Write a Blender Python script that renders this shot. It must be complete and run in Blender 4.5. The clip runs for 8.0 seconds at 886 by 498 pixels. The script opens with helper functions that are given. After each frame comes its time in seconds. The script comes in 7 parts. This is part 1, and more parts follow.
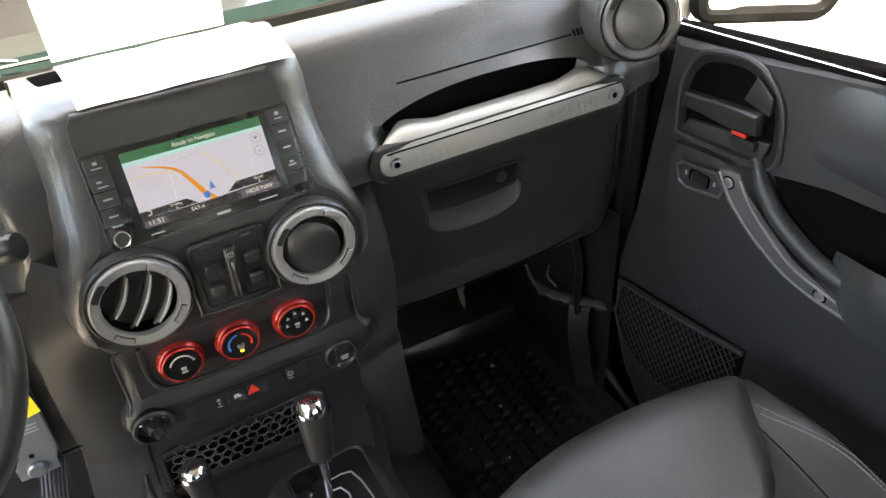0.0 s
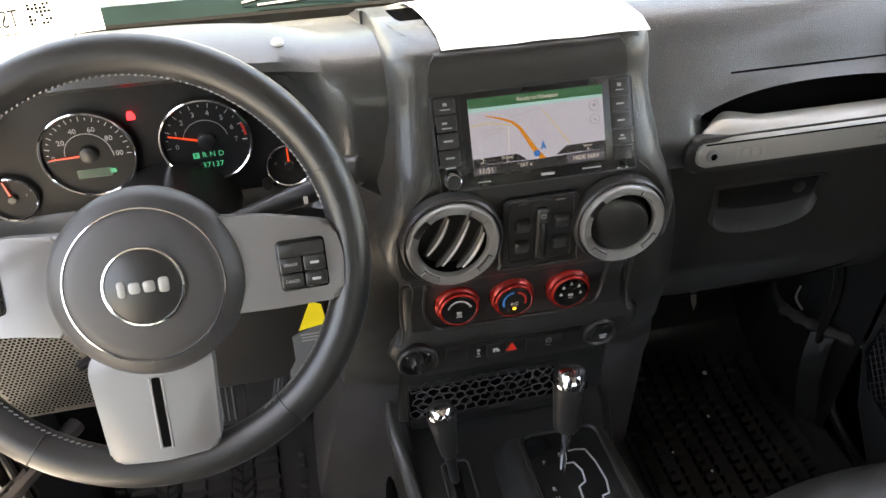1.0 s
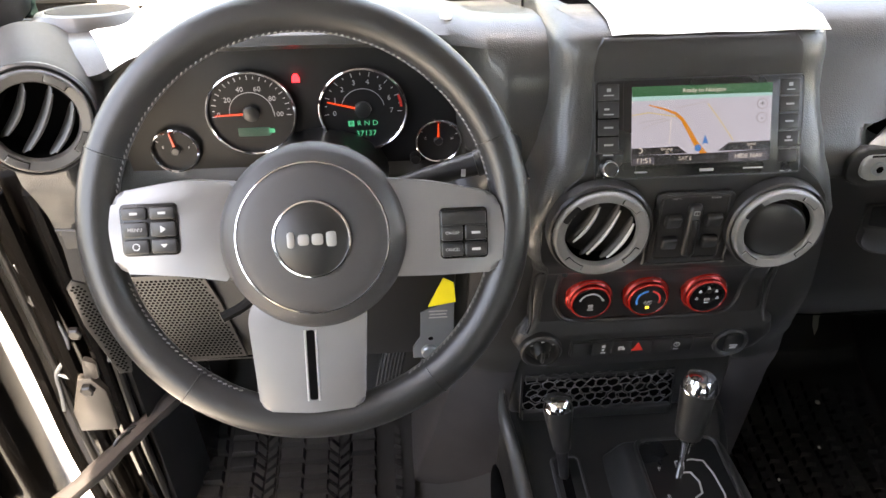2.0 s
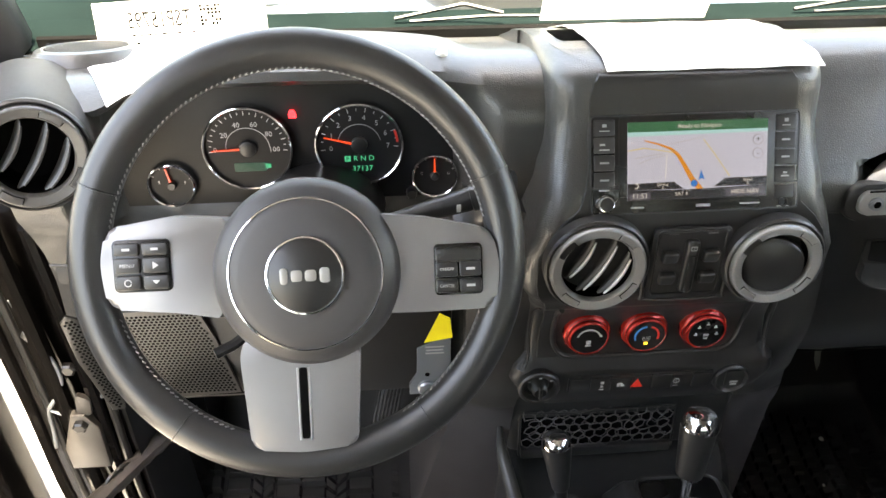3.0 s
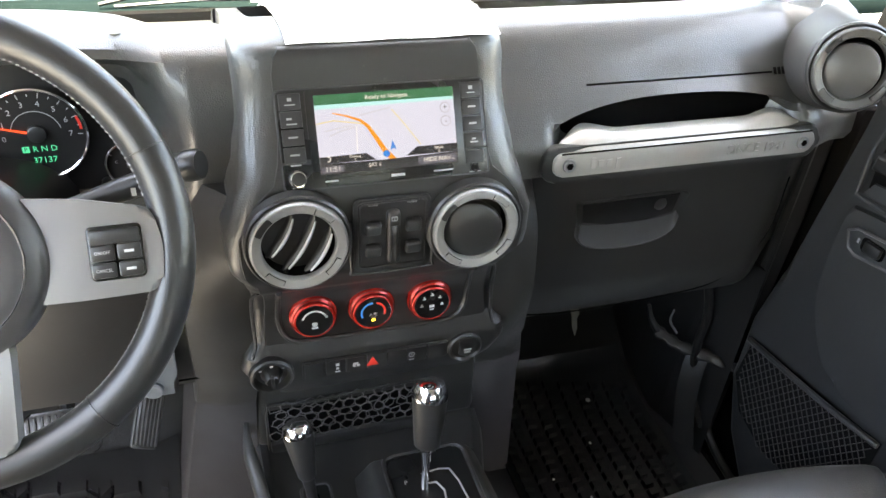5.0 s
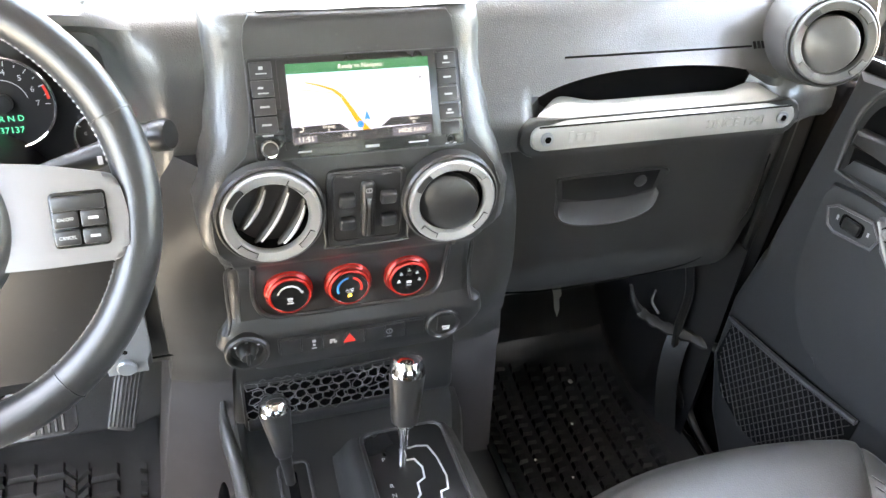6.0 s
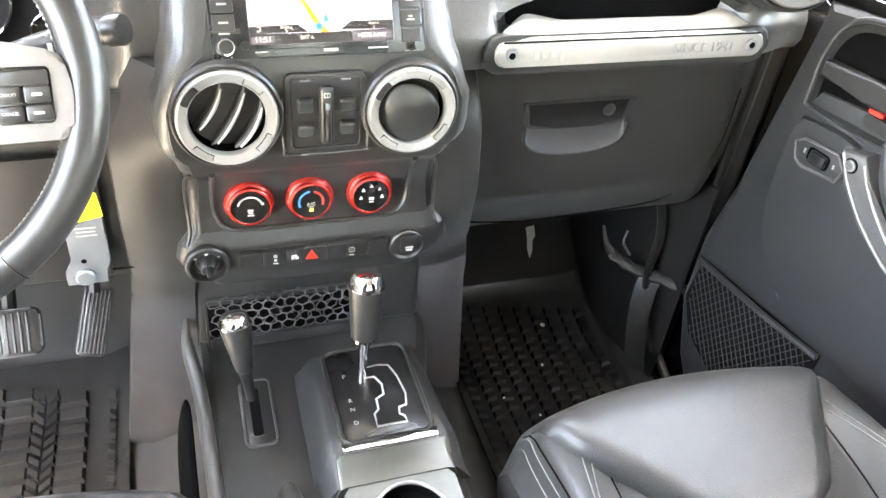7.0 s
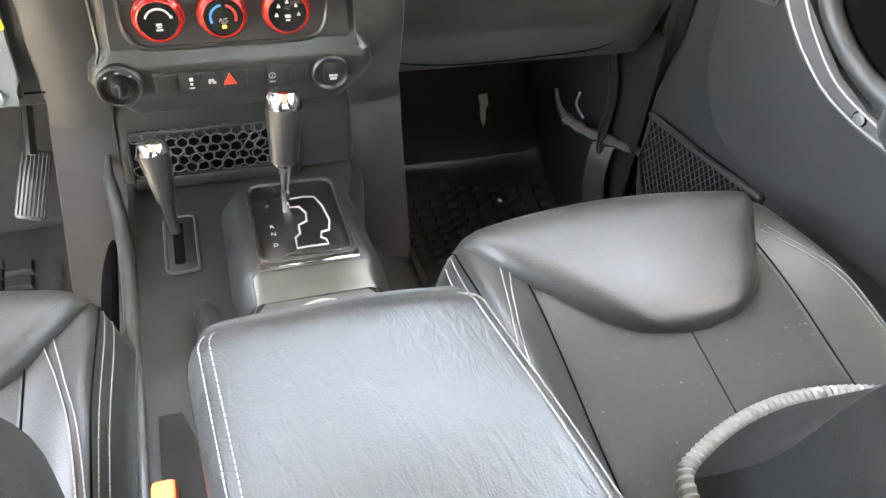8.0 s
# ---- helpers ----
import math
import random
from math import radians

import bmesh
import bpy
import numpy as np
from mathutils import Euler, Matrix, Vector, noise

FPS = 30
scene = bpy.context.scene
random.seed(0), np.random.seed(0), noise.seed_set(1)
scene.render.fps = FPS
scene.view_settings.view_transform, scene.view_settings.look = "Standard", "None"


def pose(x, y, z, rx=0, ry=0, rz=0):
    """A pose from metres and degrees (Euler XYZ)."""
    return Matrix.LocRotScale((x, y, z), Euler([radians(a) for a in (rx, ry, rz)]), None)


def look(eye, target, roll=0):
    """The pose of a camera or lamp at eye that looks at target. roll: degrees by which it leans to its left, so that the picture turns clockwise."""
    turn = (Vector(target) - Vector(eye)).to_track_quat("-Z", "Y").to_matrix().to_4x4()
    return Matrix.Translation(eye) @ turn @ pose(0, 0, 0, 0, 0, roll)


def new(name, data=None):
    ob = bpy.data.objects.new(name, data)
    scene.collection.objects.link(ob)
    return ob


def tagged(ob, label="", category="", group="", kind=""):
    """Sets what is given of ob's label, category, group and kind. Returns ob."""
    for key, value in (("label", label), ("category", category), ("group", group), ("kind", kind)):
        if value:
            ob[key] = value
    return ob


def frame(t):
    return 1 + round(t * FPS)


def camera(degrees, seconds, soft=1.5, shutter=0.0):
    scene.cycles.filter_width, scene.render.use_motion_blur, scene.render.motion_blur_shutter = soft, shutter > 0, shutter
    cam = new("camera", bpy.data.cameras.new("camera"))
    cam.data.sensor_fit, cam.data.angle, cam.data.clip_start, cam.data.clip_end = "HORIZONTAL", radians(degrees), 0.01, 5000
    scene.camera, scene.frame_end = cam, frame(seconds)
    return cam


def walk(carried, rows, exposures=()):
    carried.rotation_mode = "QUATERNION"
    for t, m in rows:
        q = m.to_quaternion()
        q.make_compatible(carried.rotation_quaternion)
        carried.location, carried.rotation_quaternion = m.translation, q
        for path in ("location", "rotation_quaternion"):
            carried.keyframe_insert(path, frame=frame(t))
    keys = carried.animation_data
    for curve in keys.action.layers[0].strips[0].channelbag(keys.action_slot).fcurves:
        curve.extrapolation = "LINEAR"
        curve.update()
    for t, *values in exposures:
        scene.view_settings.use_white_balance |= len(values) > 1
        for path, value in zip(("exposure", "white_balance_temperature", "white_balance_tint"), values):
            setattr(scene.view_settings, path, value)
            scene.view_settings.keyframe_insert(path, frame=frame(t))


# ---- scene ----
cam = camera(59.9, 8.0)
PATH = [
    (0, (-0.07, -0.704, 1.156), (0.63, 0.734, -0.045), -4.2),
    (0.5, (-0.126, -0.661, 1.163), (0.382, 0.836, -0.063), -3.9),
    (1, (-0.219, -0.639, 1.162), (0.1, 0.886, -0.091), -0.9),
    (1.5, (-0.278, -0.644, 1.151), (-0.141, 0.89, -0.125), -0.3),
    (2.8, (-0.294, -0.635, 1.135), (-0.167, 0.981, -0.036), 0.3),
    (3, (-0.284, -0.636, 1.14), (-0.158, 0.978, -0.034), 0.1),
    (3.5, (-0.258, -0.634, 1.133), (-0.099, 0.988, -0.026), -0.4),
    (4, (-0.209, -0.646, 1.134), (0.125, 0.978, 0.016), 1.3),
    (4.5, (-0.17, -0.661, 1.123), (0.309, 0.916, -0.01), 3.1),
    (6, (-0.137, -0.674, 1.093), (0.421, 0.853, -0.072), 4.5),
    (6.5, (-0.128, -0.692, 1.074), (0.436, 0.815, -0.114), 5.3),
    (7, (-0.11, -0.724, 1.042), (0.456, 0.761, -0.173), 6.2),
    (7.5, (-0.074, -0.772, 0.998), (0.449, 0.665, -0.291), 6.8),
    (8, (-0.035, -0.829, 0.918), (0.507, 0.584, -0.39), 5.5),
]
EXPOSURES = [(0, 4.45, 8600, 10), (0.5, 3.68, 8700, 10), (1.0, 3.95, 8700, 12), (1.5, 4.18, 8600, 16), (3.0, 4.18, 8500, 10), (4.0, 4.22, 8200, 9), (4.5, 4.37, 8200, 8), (6.0, 5.75, 8100, 9), (6.5, 5.65, 8200, 9), (7.0, 6.38, 8700, 9), (7.5, 6.4, 9000, 9), (8.0, 6.15, 9200, 9)]
walk(cam, [(t, look(eye, target, roll)) for t, eye, target, roll in PATH], EXPOSURES)

# ---- world, sun, exposure ----
world = bpy.data.worlds.new("sky")
scene.world = world
world.use_nodes = True
wn = world.node_tree.nodes
sky = wn.new("ShaderNodeTexSky")
sky.sky_type = "NISHITA"
sky.sun_disc = False
sky.sun_elevation = radians(80)
sky.sun_rotation = radians(190)
sky.dust_density, sky.ozone_density = 3.0, 0.6
wn["Background"].inputs["Strength"].default_value = 0.15
world.node_tree.links.new(sky.outputs[0], wn["Background"].inputs["Color"])

sun_data = bpy.data.lights.new("sun", "SUN")
sun_data.energy, sun_data.angle, sun_data.color = 3.2, radians(0.6), (1.0, 0.96, 0.9)
sun = new("sun", sun_data)
sun.matrix_world = look((0, 0, 6), (0.15, 1.0, 0))


# ---- materials ----
def rgb(c):
    return (c, c, c, 1) if isinstance(c, (int, float)) else (*c, 1)


def material(name, color, rough=0.5, metal=0.0, grain=0.0, grain_size=900.0, wear=0.15, wear_size=9.0, spec=0.5, dust=0.0, kind="noise", coat=0.0, crease=0.0):
    """A surface with fine relief at grain_size (per metre) and slow stains at wear_size."""
    m = bpy.data.materials.new(name)
    m.use_nodes = True
    n, l = m.node_tree.nodes, m.node_tree.links
    b = n["Principled BSDF"]
    b.inputs["Metallic"].default_value = metal
    b.inputs["Specular IOR Level"].default_value = spec
    b.inputs["Coat Weight"].default_value = coat
    b.inputs["Coat Roughness"].default_value = 0.14
    co = n.new("ShaderNodeTexCoord")
    slow = n.new("ShaderNodeTexNoise")
    slow.inputs["Scale"].default_value, slow.inputs["Detail"].default_value = wear_size, 6
    l.new(co.outputs["Object"], slow.inputs["Vector"])
    ramp = n.new("ShaderNodeMapRange")
    ramp.inputs["From Min"].default_value, ramp.inputs["From Max"].default_value = 0.3, 0.7
    ramp.inputs["To Min"].default_value, ramp.inputs["To Max"].default_value = 1 - wear, 1 + wear
    l.new(slow.outputs["Fac"], ramp.inputs["Value"])
    mul = n.new("ShaderNodeVectorMath")
    mul.operation = "SCALE"
    mul.inputs[0].default_value = rgb(color)[:3]
    l.new(ramp.outputs[0], mul.inputs["Scale"])
    out = mul.outputs[0]
    if dust:
        specks = n.new("ShaderNodeTexNoise")
        specks.inputs["Scale"].default_value, specks.inputs["Detail"].default_value = 160, 3
        l.new(co.outputs["Object"], specks.inputs["Vector"])
        cut = n.new("ShaderNodeMapRange")
        cut.inputs["From Min"].default_value, cut.inputs["From Max"].default_value = 0.68, 0.78
        cut.inputs["To Max"].default_value = dust
        l.new(specks.outputs["Fac"], cut.inputs["Value"])
        mix = n.new("ShaderNodeMix")
        mix.data_type = "RGBA"
        mix.inputs["B"].default_value = (0.35, 0.33, 0.3, 1)
        l.new(cut.outputs[0], mix.inputs["Factor"])
        l.new(out, mix.inputs["A"])
        out = mix.outputs["Result"]
    l.new(out, b.inputs["Base Color"])
    r2 = n.new("ShaderNodeMapRange")
    r2.inputs["From Min"].default_value, r2.inputs["From Max"].default_value = 0.3, 0.7
    r2.inputs["To Min"].default_value, r2.inputs["To Max"].default_value = max(0.02, rough * 0.88), min(1, rough * 1.12)
    l.new(slow.outputs["Fac"], r2.inputs["Value"])
    l.new(r2.outputs[0], b.inputs["Roughness"])
    if grain:
        if kind == "cells":
            fine = n.new("ShaderNodeTexVoronoi")
            fine.feature = "DISTANCE_TO_EDGE"
            height = fine.outputs["Distance"]
        else:
            fine = n.new("ShaderNodeTexNoise")
            fine.inputs["Detail"].default_value = 4
            height = fine.outputs["Fac"]
        fine.inputs["Scale"].default_value = grain_size
        l.new(co.outputs["Object"], fine.inputs["Vector"])
        bump = n.new("ShaderNodeBump")
        bump.inputs["Strength"].default_value, bump.inputs["Distance"].default_value = grain, 0.001
        l.new(height, bump.inputs["Height"])
        l.new(bump.outputs[0], b.inputs["Normal"])
        if crease:
            folds = n.new("ShaderNodeTexNoise")
            folds.inputs["Scale"].default_value, folds.inputs["Detail"].default_value, folds.inputs["Distortion"].default_value = 45, 5, 1.2
            stretch = n.new("ShaderNodeMapping")
            stretch.inputs["Scale"].default_value = (2.2, 0.6, 1.0)
            l.new(co.outputs["Object"], stretch.inputs["Vector"])
            l.new(stretch.outputs[0], folds.inputs["Vector"])
            second = n.new("ShaderNodeBump")
            second.inputs["Strength"].default_value, second.inputs["Distance"].default_value = crease, 0.004
            l.new(folds.outputs["Fac"], second.inputs["Height"])
            l.new(second.outputs[0], bump.inputs["Normal"])
    return m


def glowing(name, color, strength):
    m = bpy.data.materials.new(name)
    m.use_nodes = True
    b = m.node_tree.nodes["Principled BSDF"]
    b.inputs["Base Color"].default_value = (0.01, 0.01, 0.01, 1)
    b.inputs["Roughness"].default_value = 0.25
    b.inputs["Emission Color"].default_value = rgb(color)
    b.inputs["Emission Strength"].default_value = strength
    return m


def glassy(name, tint, rough=0.0, ior=1.02):
    m = bpy.data.materials.new(name)
    m.use_nodes = True
    b = m.node_tree.nodes["Principled BSDF"]
    b.inputs["Base Color"].default_value = rgb(tint)
    b.inputs["Transmission Weight"].default_value = 1.0
    b.inputs["Roughness"].default_value = rough
    b.inputs["IOR"].default_value = ior
    return m


GRAIN = material("grained dash plastic", (0.035, 0.0355, 0.034), 0.36, spec=0.5, grain=0.55, grain_size=430, kind="cells", wear=0.1, dust=0.03, coat=0.35)
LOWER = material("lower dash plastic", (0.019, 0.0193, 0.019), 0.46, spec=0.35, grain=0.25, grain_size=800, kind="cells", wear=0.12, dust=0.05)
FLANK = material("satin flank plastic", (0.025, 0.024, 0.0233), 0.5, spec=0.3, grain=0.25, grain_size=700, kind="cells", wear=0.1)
SATIN = material("satin black plastic", (0.0145, 0.0142, 0.0142), 0.4, grain=0.06, grain_size=1500, wear=0.15, dust=0.04)
BLACK = material("black plastic", (0.012, 0.012, 0.012), 0.34, grain=0.05, grain_size=1500, dust=0.03)
HUBBLACK = material("hub vinyl", (0.034, 0.0335, 0.0345), 0.5, grain=0.12, grain_size=1300, kind="cells", wear=0.08)
FACIA = material("dull black instrument face", (0.012, 0.0115, 0.0115), 0.5, spec=0.2, wear=0.05)
# near black: the shade of openings, pockets and wells is in this colour
POCKET = material("black plastic with painted shade", (0.005, 0.005, 0.005), 0.55, spec=0.2, wear=0.1)
GLOSS = material("gloss black", (0.007, 0.007, 0.007), 0.28, spec=0.4)
# glossless near black that also paints the shade in holes and recesses
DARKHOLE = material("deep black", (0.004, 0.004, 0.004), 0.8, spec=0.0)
GREYRING = material("dark grey ring paint", (0.07, 0.069, 0.067), 0.36, metal=0.2, grain=0.04, grain_size=2500)
SILVER = material("silver paint", (0.5, 0.5, 0.5), 0.38, metal=0.75, grain=0.03, grain_size=2500, wear=0.05)
SILVER_SOFT = material("satin silver paint", (0.195, 0.193, 0.193), 0.34, metal=0.5, grain=0.05, grain_size=2500, wear=0.06)
BRUSHED = material("brushed grey metal paint", (0.27, 0.265, 0.252), 0.32, metal=0.3, grain=0.05, grain_size=2500, wear=0.08)
RINGSILVER = material("worn silver ring paint", (0.20, 0.197, 0.192), 0.34, metal=0.35, grain=0.05, grain_size=2500, wear=0.12)
PLATE = material("dull zinc plate", (0.13, 0.14, 0.15), 0.4, metal=0.3, wear=0.15)
SMOKED = material("smoked chrome", (0.22, 0.22, 0.225), 0.16, metal=1.0, wear=0.05)
CHROME = material("chrome", (0.85, 0.85, 0.86), 0.08, metal=1.0, wear=0.03)
STEEL = material("zinc steel", (0.24, 0.255, 0.27), 0.35, metal=0.6, wear=0.12, grain=0.1)
LEATHER = material("black leather", (0.028, 0.0285, 0.0285), 0.39, spec=0.42, grain=0.22, grain_size=330, kind="cells", wear=0.12, wear_size=14, dust=0.02, crease=0.3)
PADLEATHER = material("smooth black leather", (0.028, 0.0285, 0.0285), 0.39, spec=0.42, grain=0.22, grain_size=330, kind="cells", wear=0.12, wear_size=14, dust=0.02, crease=0.05)
WRAP = material("wheel leather", (0.018, 0.018, 0.018), 0.32, grain=0.15, grain_size=700, kind="cells", wear=0.12)
# darker than the seat fabric: the backrest's shade is in this colour
BACKCLOTH = material("shade darkened backrest cloth", (0.008, 0.008, 0.0085), 0.8, spec=0.15, grain=0.4, grain_size=500)
STRAPCLOTH = material("worn brown black strap cloth", (0.022, 0.019, 0.0185), 0.8, grain=0.6, grain_size=700, wear=0.3, wear_size=40)
FABRIC = material("perforated black fabric", (0.0205, 0.0215, 0.0222), 0.75, grain=0.5, grain_size=500, wear=0.15, dust=0.25)
THREAD = material("grey thread", (0.2, 0.2, 0.195), 0.7, wear=0.1)
RUBBER = material("rubber mat", (0.022, 0.022, 0.0225), 0.24, grain=0.2, grain_size=500, wear=0.15, dust=0.015)
TUNNEL = material("tunnel carpet", (0.038, 0.036, 0.0375), 0.9, grain=0.8, grain_size=1200, wear=0.25, wear_size=14, spec=0.2)
CARPET = material("grey carpet", (0.027, 0.027, 0.0277), 0.95, grain=1.0, grain_size=1100, wear=0.25, wear_size=12, dust=0.03)
PULL = material("grey pull bar plastic", (0.07, 0.067, 0.069), 0.36, grain=0.1, grain_size=1500)
DOORTRIM = material("door trim plastic", (0.028, 0.0285, 0.030), 0.42, grain=0.3, grain_size=800, kind="cells", wear=0.1, dust=0.04)
RED = material("red anodised ring", (0.42, 0.018, 0.013), 0.25, metal=0.5, coat=0.3)
REDMARK = material("red print", (0.6, 0.03, 0.02), 0.4)
DIALMARK = material("dial print", (0.32, 0.32, 0.32), 0.6, wear=0.03)
WHITEMARK = material("white print", (0.42, 0.42, 0.42), 0.5, wear=0.03)
GREYMARK = material("grey print", (0.3, 0.3, 0.3), 0.5, wear=0.03)
BLUEMARK = material("blue print", (0.03, 0.2, 0.55), 0.45)
YELLOW = material("yellow tag", (0.85, 0.7, 0.03), 0.55)
PAPER = material("white paper", (0.85, 0.85, 0.83), 0.7, wear=0.04)
THIN_PAPER = material("thin printed paper", (0.8, 0.79, 0.76), 0.7, wear=0.03)
_n = THIN_PAPER.node_tree.nodes
_t, _m = _n.new("ShaderNodeBsdfTranslucent"), _n.new("ShaderNodeMixShader")
_t.inputs["Color"].default_value = (0.78, 0.76, 0.70, 1)
_m.inputs[0].default_value = 0.35
THIN_PAPER.node_tree.links.new(_n["Principled BSDF"].outputs[0], _m.inputs[1])
THIN_PAPER.node_tree.links.new(_t.outputs[0], _m.inputs[2])
THIN_PAPER.node_tree.links.new(_m.outputs[0], _n["Material Output"].inputs["Surface"])
INK = material("grey ink", (0.006, 0.006, 0.005), 0.8, wear=0.1, spec=0.0)
PAINT = material("black car paint", (0.0045, 0.004, 0.0036), 0.12, spec=0.3, dust=0.02)
PAINT_HOOD = material("dark glossy hood paint", (0.012, 0.014, 0.0138), 0.3, coat=1.0, wear=0.1)
PAINT_HOOD.node_tree.nodes["Principled BSDF"].inputs["Coat Roughness"].default_value = 0.03
COWL = material("weathered cowl plastic", (0.0045, 0.0082, 0.0078), 0.75, grain=0.2, grain_size=500, dust=0.02, spec=0.0)
GASKET = material("matt black rubber", (0.006, 0.006, 0.006), 0.8, spec=0.0)
WIPERGREY = material("weathered wiper metal", (0.014, 0.016, 0.0155), 0.5, wear=0.2)
GLASS = glassy("window glass", (0.97, 0.99, 0.98), ior=1.45)
WINDSHIELD = glassy("windshield glass", (0.96, 0.985, 0.975), ior=1.06)
TINTED = glassy("tinted rear glass", (0.42, 0.43, 0.42), ior=1.45)
NETTING = material("dark elastic net", (0.05, 0.048, 0.049), 0.6)
MIRROR = material("mirror glass", (0.9, 0.9, 0.9), 0.02, metal=1.0, wear=0.0)
HEADLINER = material("grey headliner", (0.22, 0.215, 0.21), 0.9, grain=0.4, grain_size=900)
GROUND = material("sunlit concrete", (0.36, 0.35, 0.325), 0.9, grain=0.4, grain_size=60, wear=0.2, wear_size=0.6)


# ---- mesh helpers ----
def part(name, bm, mat, parent=None, label="", smooth=True, M=None):
    """Links a bmesh as one mesh object under a thing or under a part."""
    if M is not None:
        bm.transform(M)
    bmesh.ops.recalc_face_normals(bm, faces=bm.faces[:])
    me = bpy.data.meshes.new(name)
    bm.to_mesh(me)
    bm.free()
    return link(name, me, mat, parent, label, smooth)


def link(name, me, mat, parent=None, label="", smooth=True):
    for i, m in enumerate(mat if isinstance(mat, (list, tuple)) else [mat]):
        me.materials.append(m)
    if smooth:
        me.polygons.foreach_set("use_smooth", [True] * len(me.polygons))
        me.set_sharp_from_angle(angle=radians(38))
    ob = new(name, me)
    if parent is not None:
        ob.parent = parent
        up = parent
        while up.parent is not None:
            up = up.parent
        if parent is up and up.type == "EMPTY":
            ob.matrix_parent_inverse = Matrix.Translation(-up.location)
    if label:
        ob["label"] = label
    return ob


def thing(name, at, label, category, group="", kind=""):
    ob = new(name)
    ob.location = at
    ob.empty_display_size = 0.02
    return tagged(ob, label, category, group, kind)


def F(x, y, z, tilt=0.0, yaw=0.0, spin=0.0):
    """A face frame: local x to the right, y up, z out towards the rear of the car. tilt: top leans forward. yaw: turns to face the centre."""
    t = radians(tilt)
    base = Matrix(((1, 0, 0, 0), (0, math.sin(t), -math.cos(t), 0), (0, math.cos(t), math.sin(t), 0), (0, 0, 0, 1)))
    return Matrix.Translation((x, y, z)) @ Matrix.Rotation(radians(yaw), 4, "Z") @ base @ Matrix.Rotation(radians(spin), 4, "Z")


def T(x, y, z):
    return Matrix.Translation((x, y, z))


def rbox(sx, sy, sz, bev=0.002, seg=2, at=(0, 0, 0), bm=None):
    bm = bm or bmesh.new()
    got = bmesh.ops.create_cube(bm, size=1, matrix=T(*at) @ Matrix.Diagonal((sx, sy, sz, 1)))
    if bev:
        edges = list({e for v in got["verts"] for e in v.link_edges})
        bmesh.ops.bevel(bm, geom=edges, offset=min(bev, 0.49 * min(sx, sy, sz)), segments=seg, profile=0.5, affect="EDGES")
    return bm


def prism(pts, depth, bev=0.001, seg=2, bm=None, z0=0.0, both=False):
    """A flat outline in local x, y, pushed out along z from z0 by depth, with its front rim rounded."""
    bm = bm or bmesh.new()
    low = [bm.verts.new((x, y, z0)) for x, y in pts]
    top = [bm.verts.new((x, y, z0 + depth)) for x, y in pts]
    n = len(pts)
    bm.faces.new(low[::-1])
    f = bm.faces.new(top)
    for i in range(n):
        bm.faces.new((low[i], low[(i + 1) % n], top[(i + 1) % n], top[i]))
    if bev:
        edges = list(f.edges)
        if both:
            edges += [e for v in low for e in v.link_edges if e.verts[0] in low and e.verts[1] in low]
        bmesh.ops.bevel(bm, geom=list(set(edges)), offset=bev, segments=seg, profile=0.5, affect="EDGES")
    return bm


def rrect(w, h, r, n=5, cx=0.0, cy=0.0):
    pts = []
    for sx, sy, a in ((1, 1, 0), (-1, 1, 90), (-1, -1, 180), (1, -1, 270)):
        for i in range(n + 1):
            b = radians(a + 90 * i / n)
            pts.append((cx + sx * (w / 2 - r) + r * math.cos(b), cy + sy * (h / 2 - r) + r * math.sin(b)))
    return pts


def circle(r, n=32, cx=0.0, cy=0.0, a0=0.0, a1=360.0):
    full = abs(a1 - a0) >= 360
    k = n if full else n + 1
    return [(cx + r * math.cos(radians(a0 + (a1 - a0) * i / n)), cy + r * math.sin(radians(a0 + (a1 - a0) * i / n))) for i in range(k)]


def band(r0, r1, a0, a1, n=16, cx=0.0, cy=0.0):
    return circle(r1, n, cx, cy, a0, a1) + circle(r0, n, cx, cy, a0, a1)[::-1]


def lathe(profile, n=40, bm=None, closed=False):
    """profile: (radius, height) pairs, turned about local z."""
    bm = bm or bmesh.new()
    rings = []
    for r, z in profile:
        if r < 1e-6:
            rings.append([bm.verts.new((0, 0, z))])
        else:
            rings.append([bm.verts.new((r * math.cos(2 * math.pi * i / n), r * math.sin(2 * math.pi * i / n), z)) for i in range(n)])
    pairs = list(zip(rings, rings[1:])) + ([(rings[-1], rings[0])] if closed else [])
    for a, b in pairs:
        for i in range(n):
            j = (i + 1) % n
            if len(a) == 1 and len(b) == 1:
                continue
            if len(a) == 1:
                bm.faces.new((a[0], b[i], b[j]))
            elif len(b) == 1:
                bm.faces.new((a[i], a[j], b[0]))
            else:
                bm.faces.new((a[i], a[j], b[j], b[i]))
    return bm


def spline(pts, n):
    """n + 1 points on a smooth line through pts (Catmull-Rom)."""
    p = [Vector(q) for q in pts]
    p = [2 * p[0] - p[1]] + p + [2 * p[-1] - p[-2]]
    out = []
    for i in range(n + 1):
        s = i / n * (len(p) - 3)
        k = min(int(s), len(p) - 4)
        t = s - k
        a, b, c, d = p[k:k + 4]
        out.append(0.5 * (2 * b + (c - a) * t + (2 * a - 5 * b + 4 * c - d) * t * t + (3 * b - a - 3 * c + d) * t ** 3))
    return out


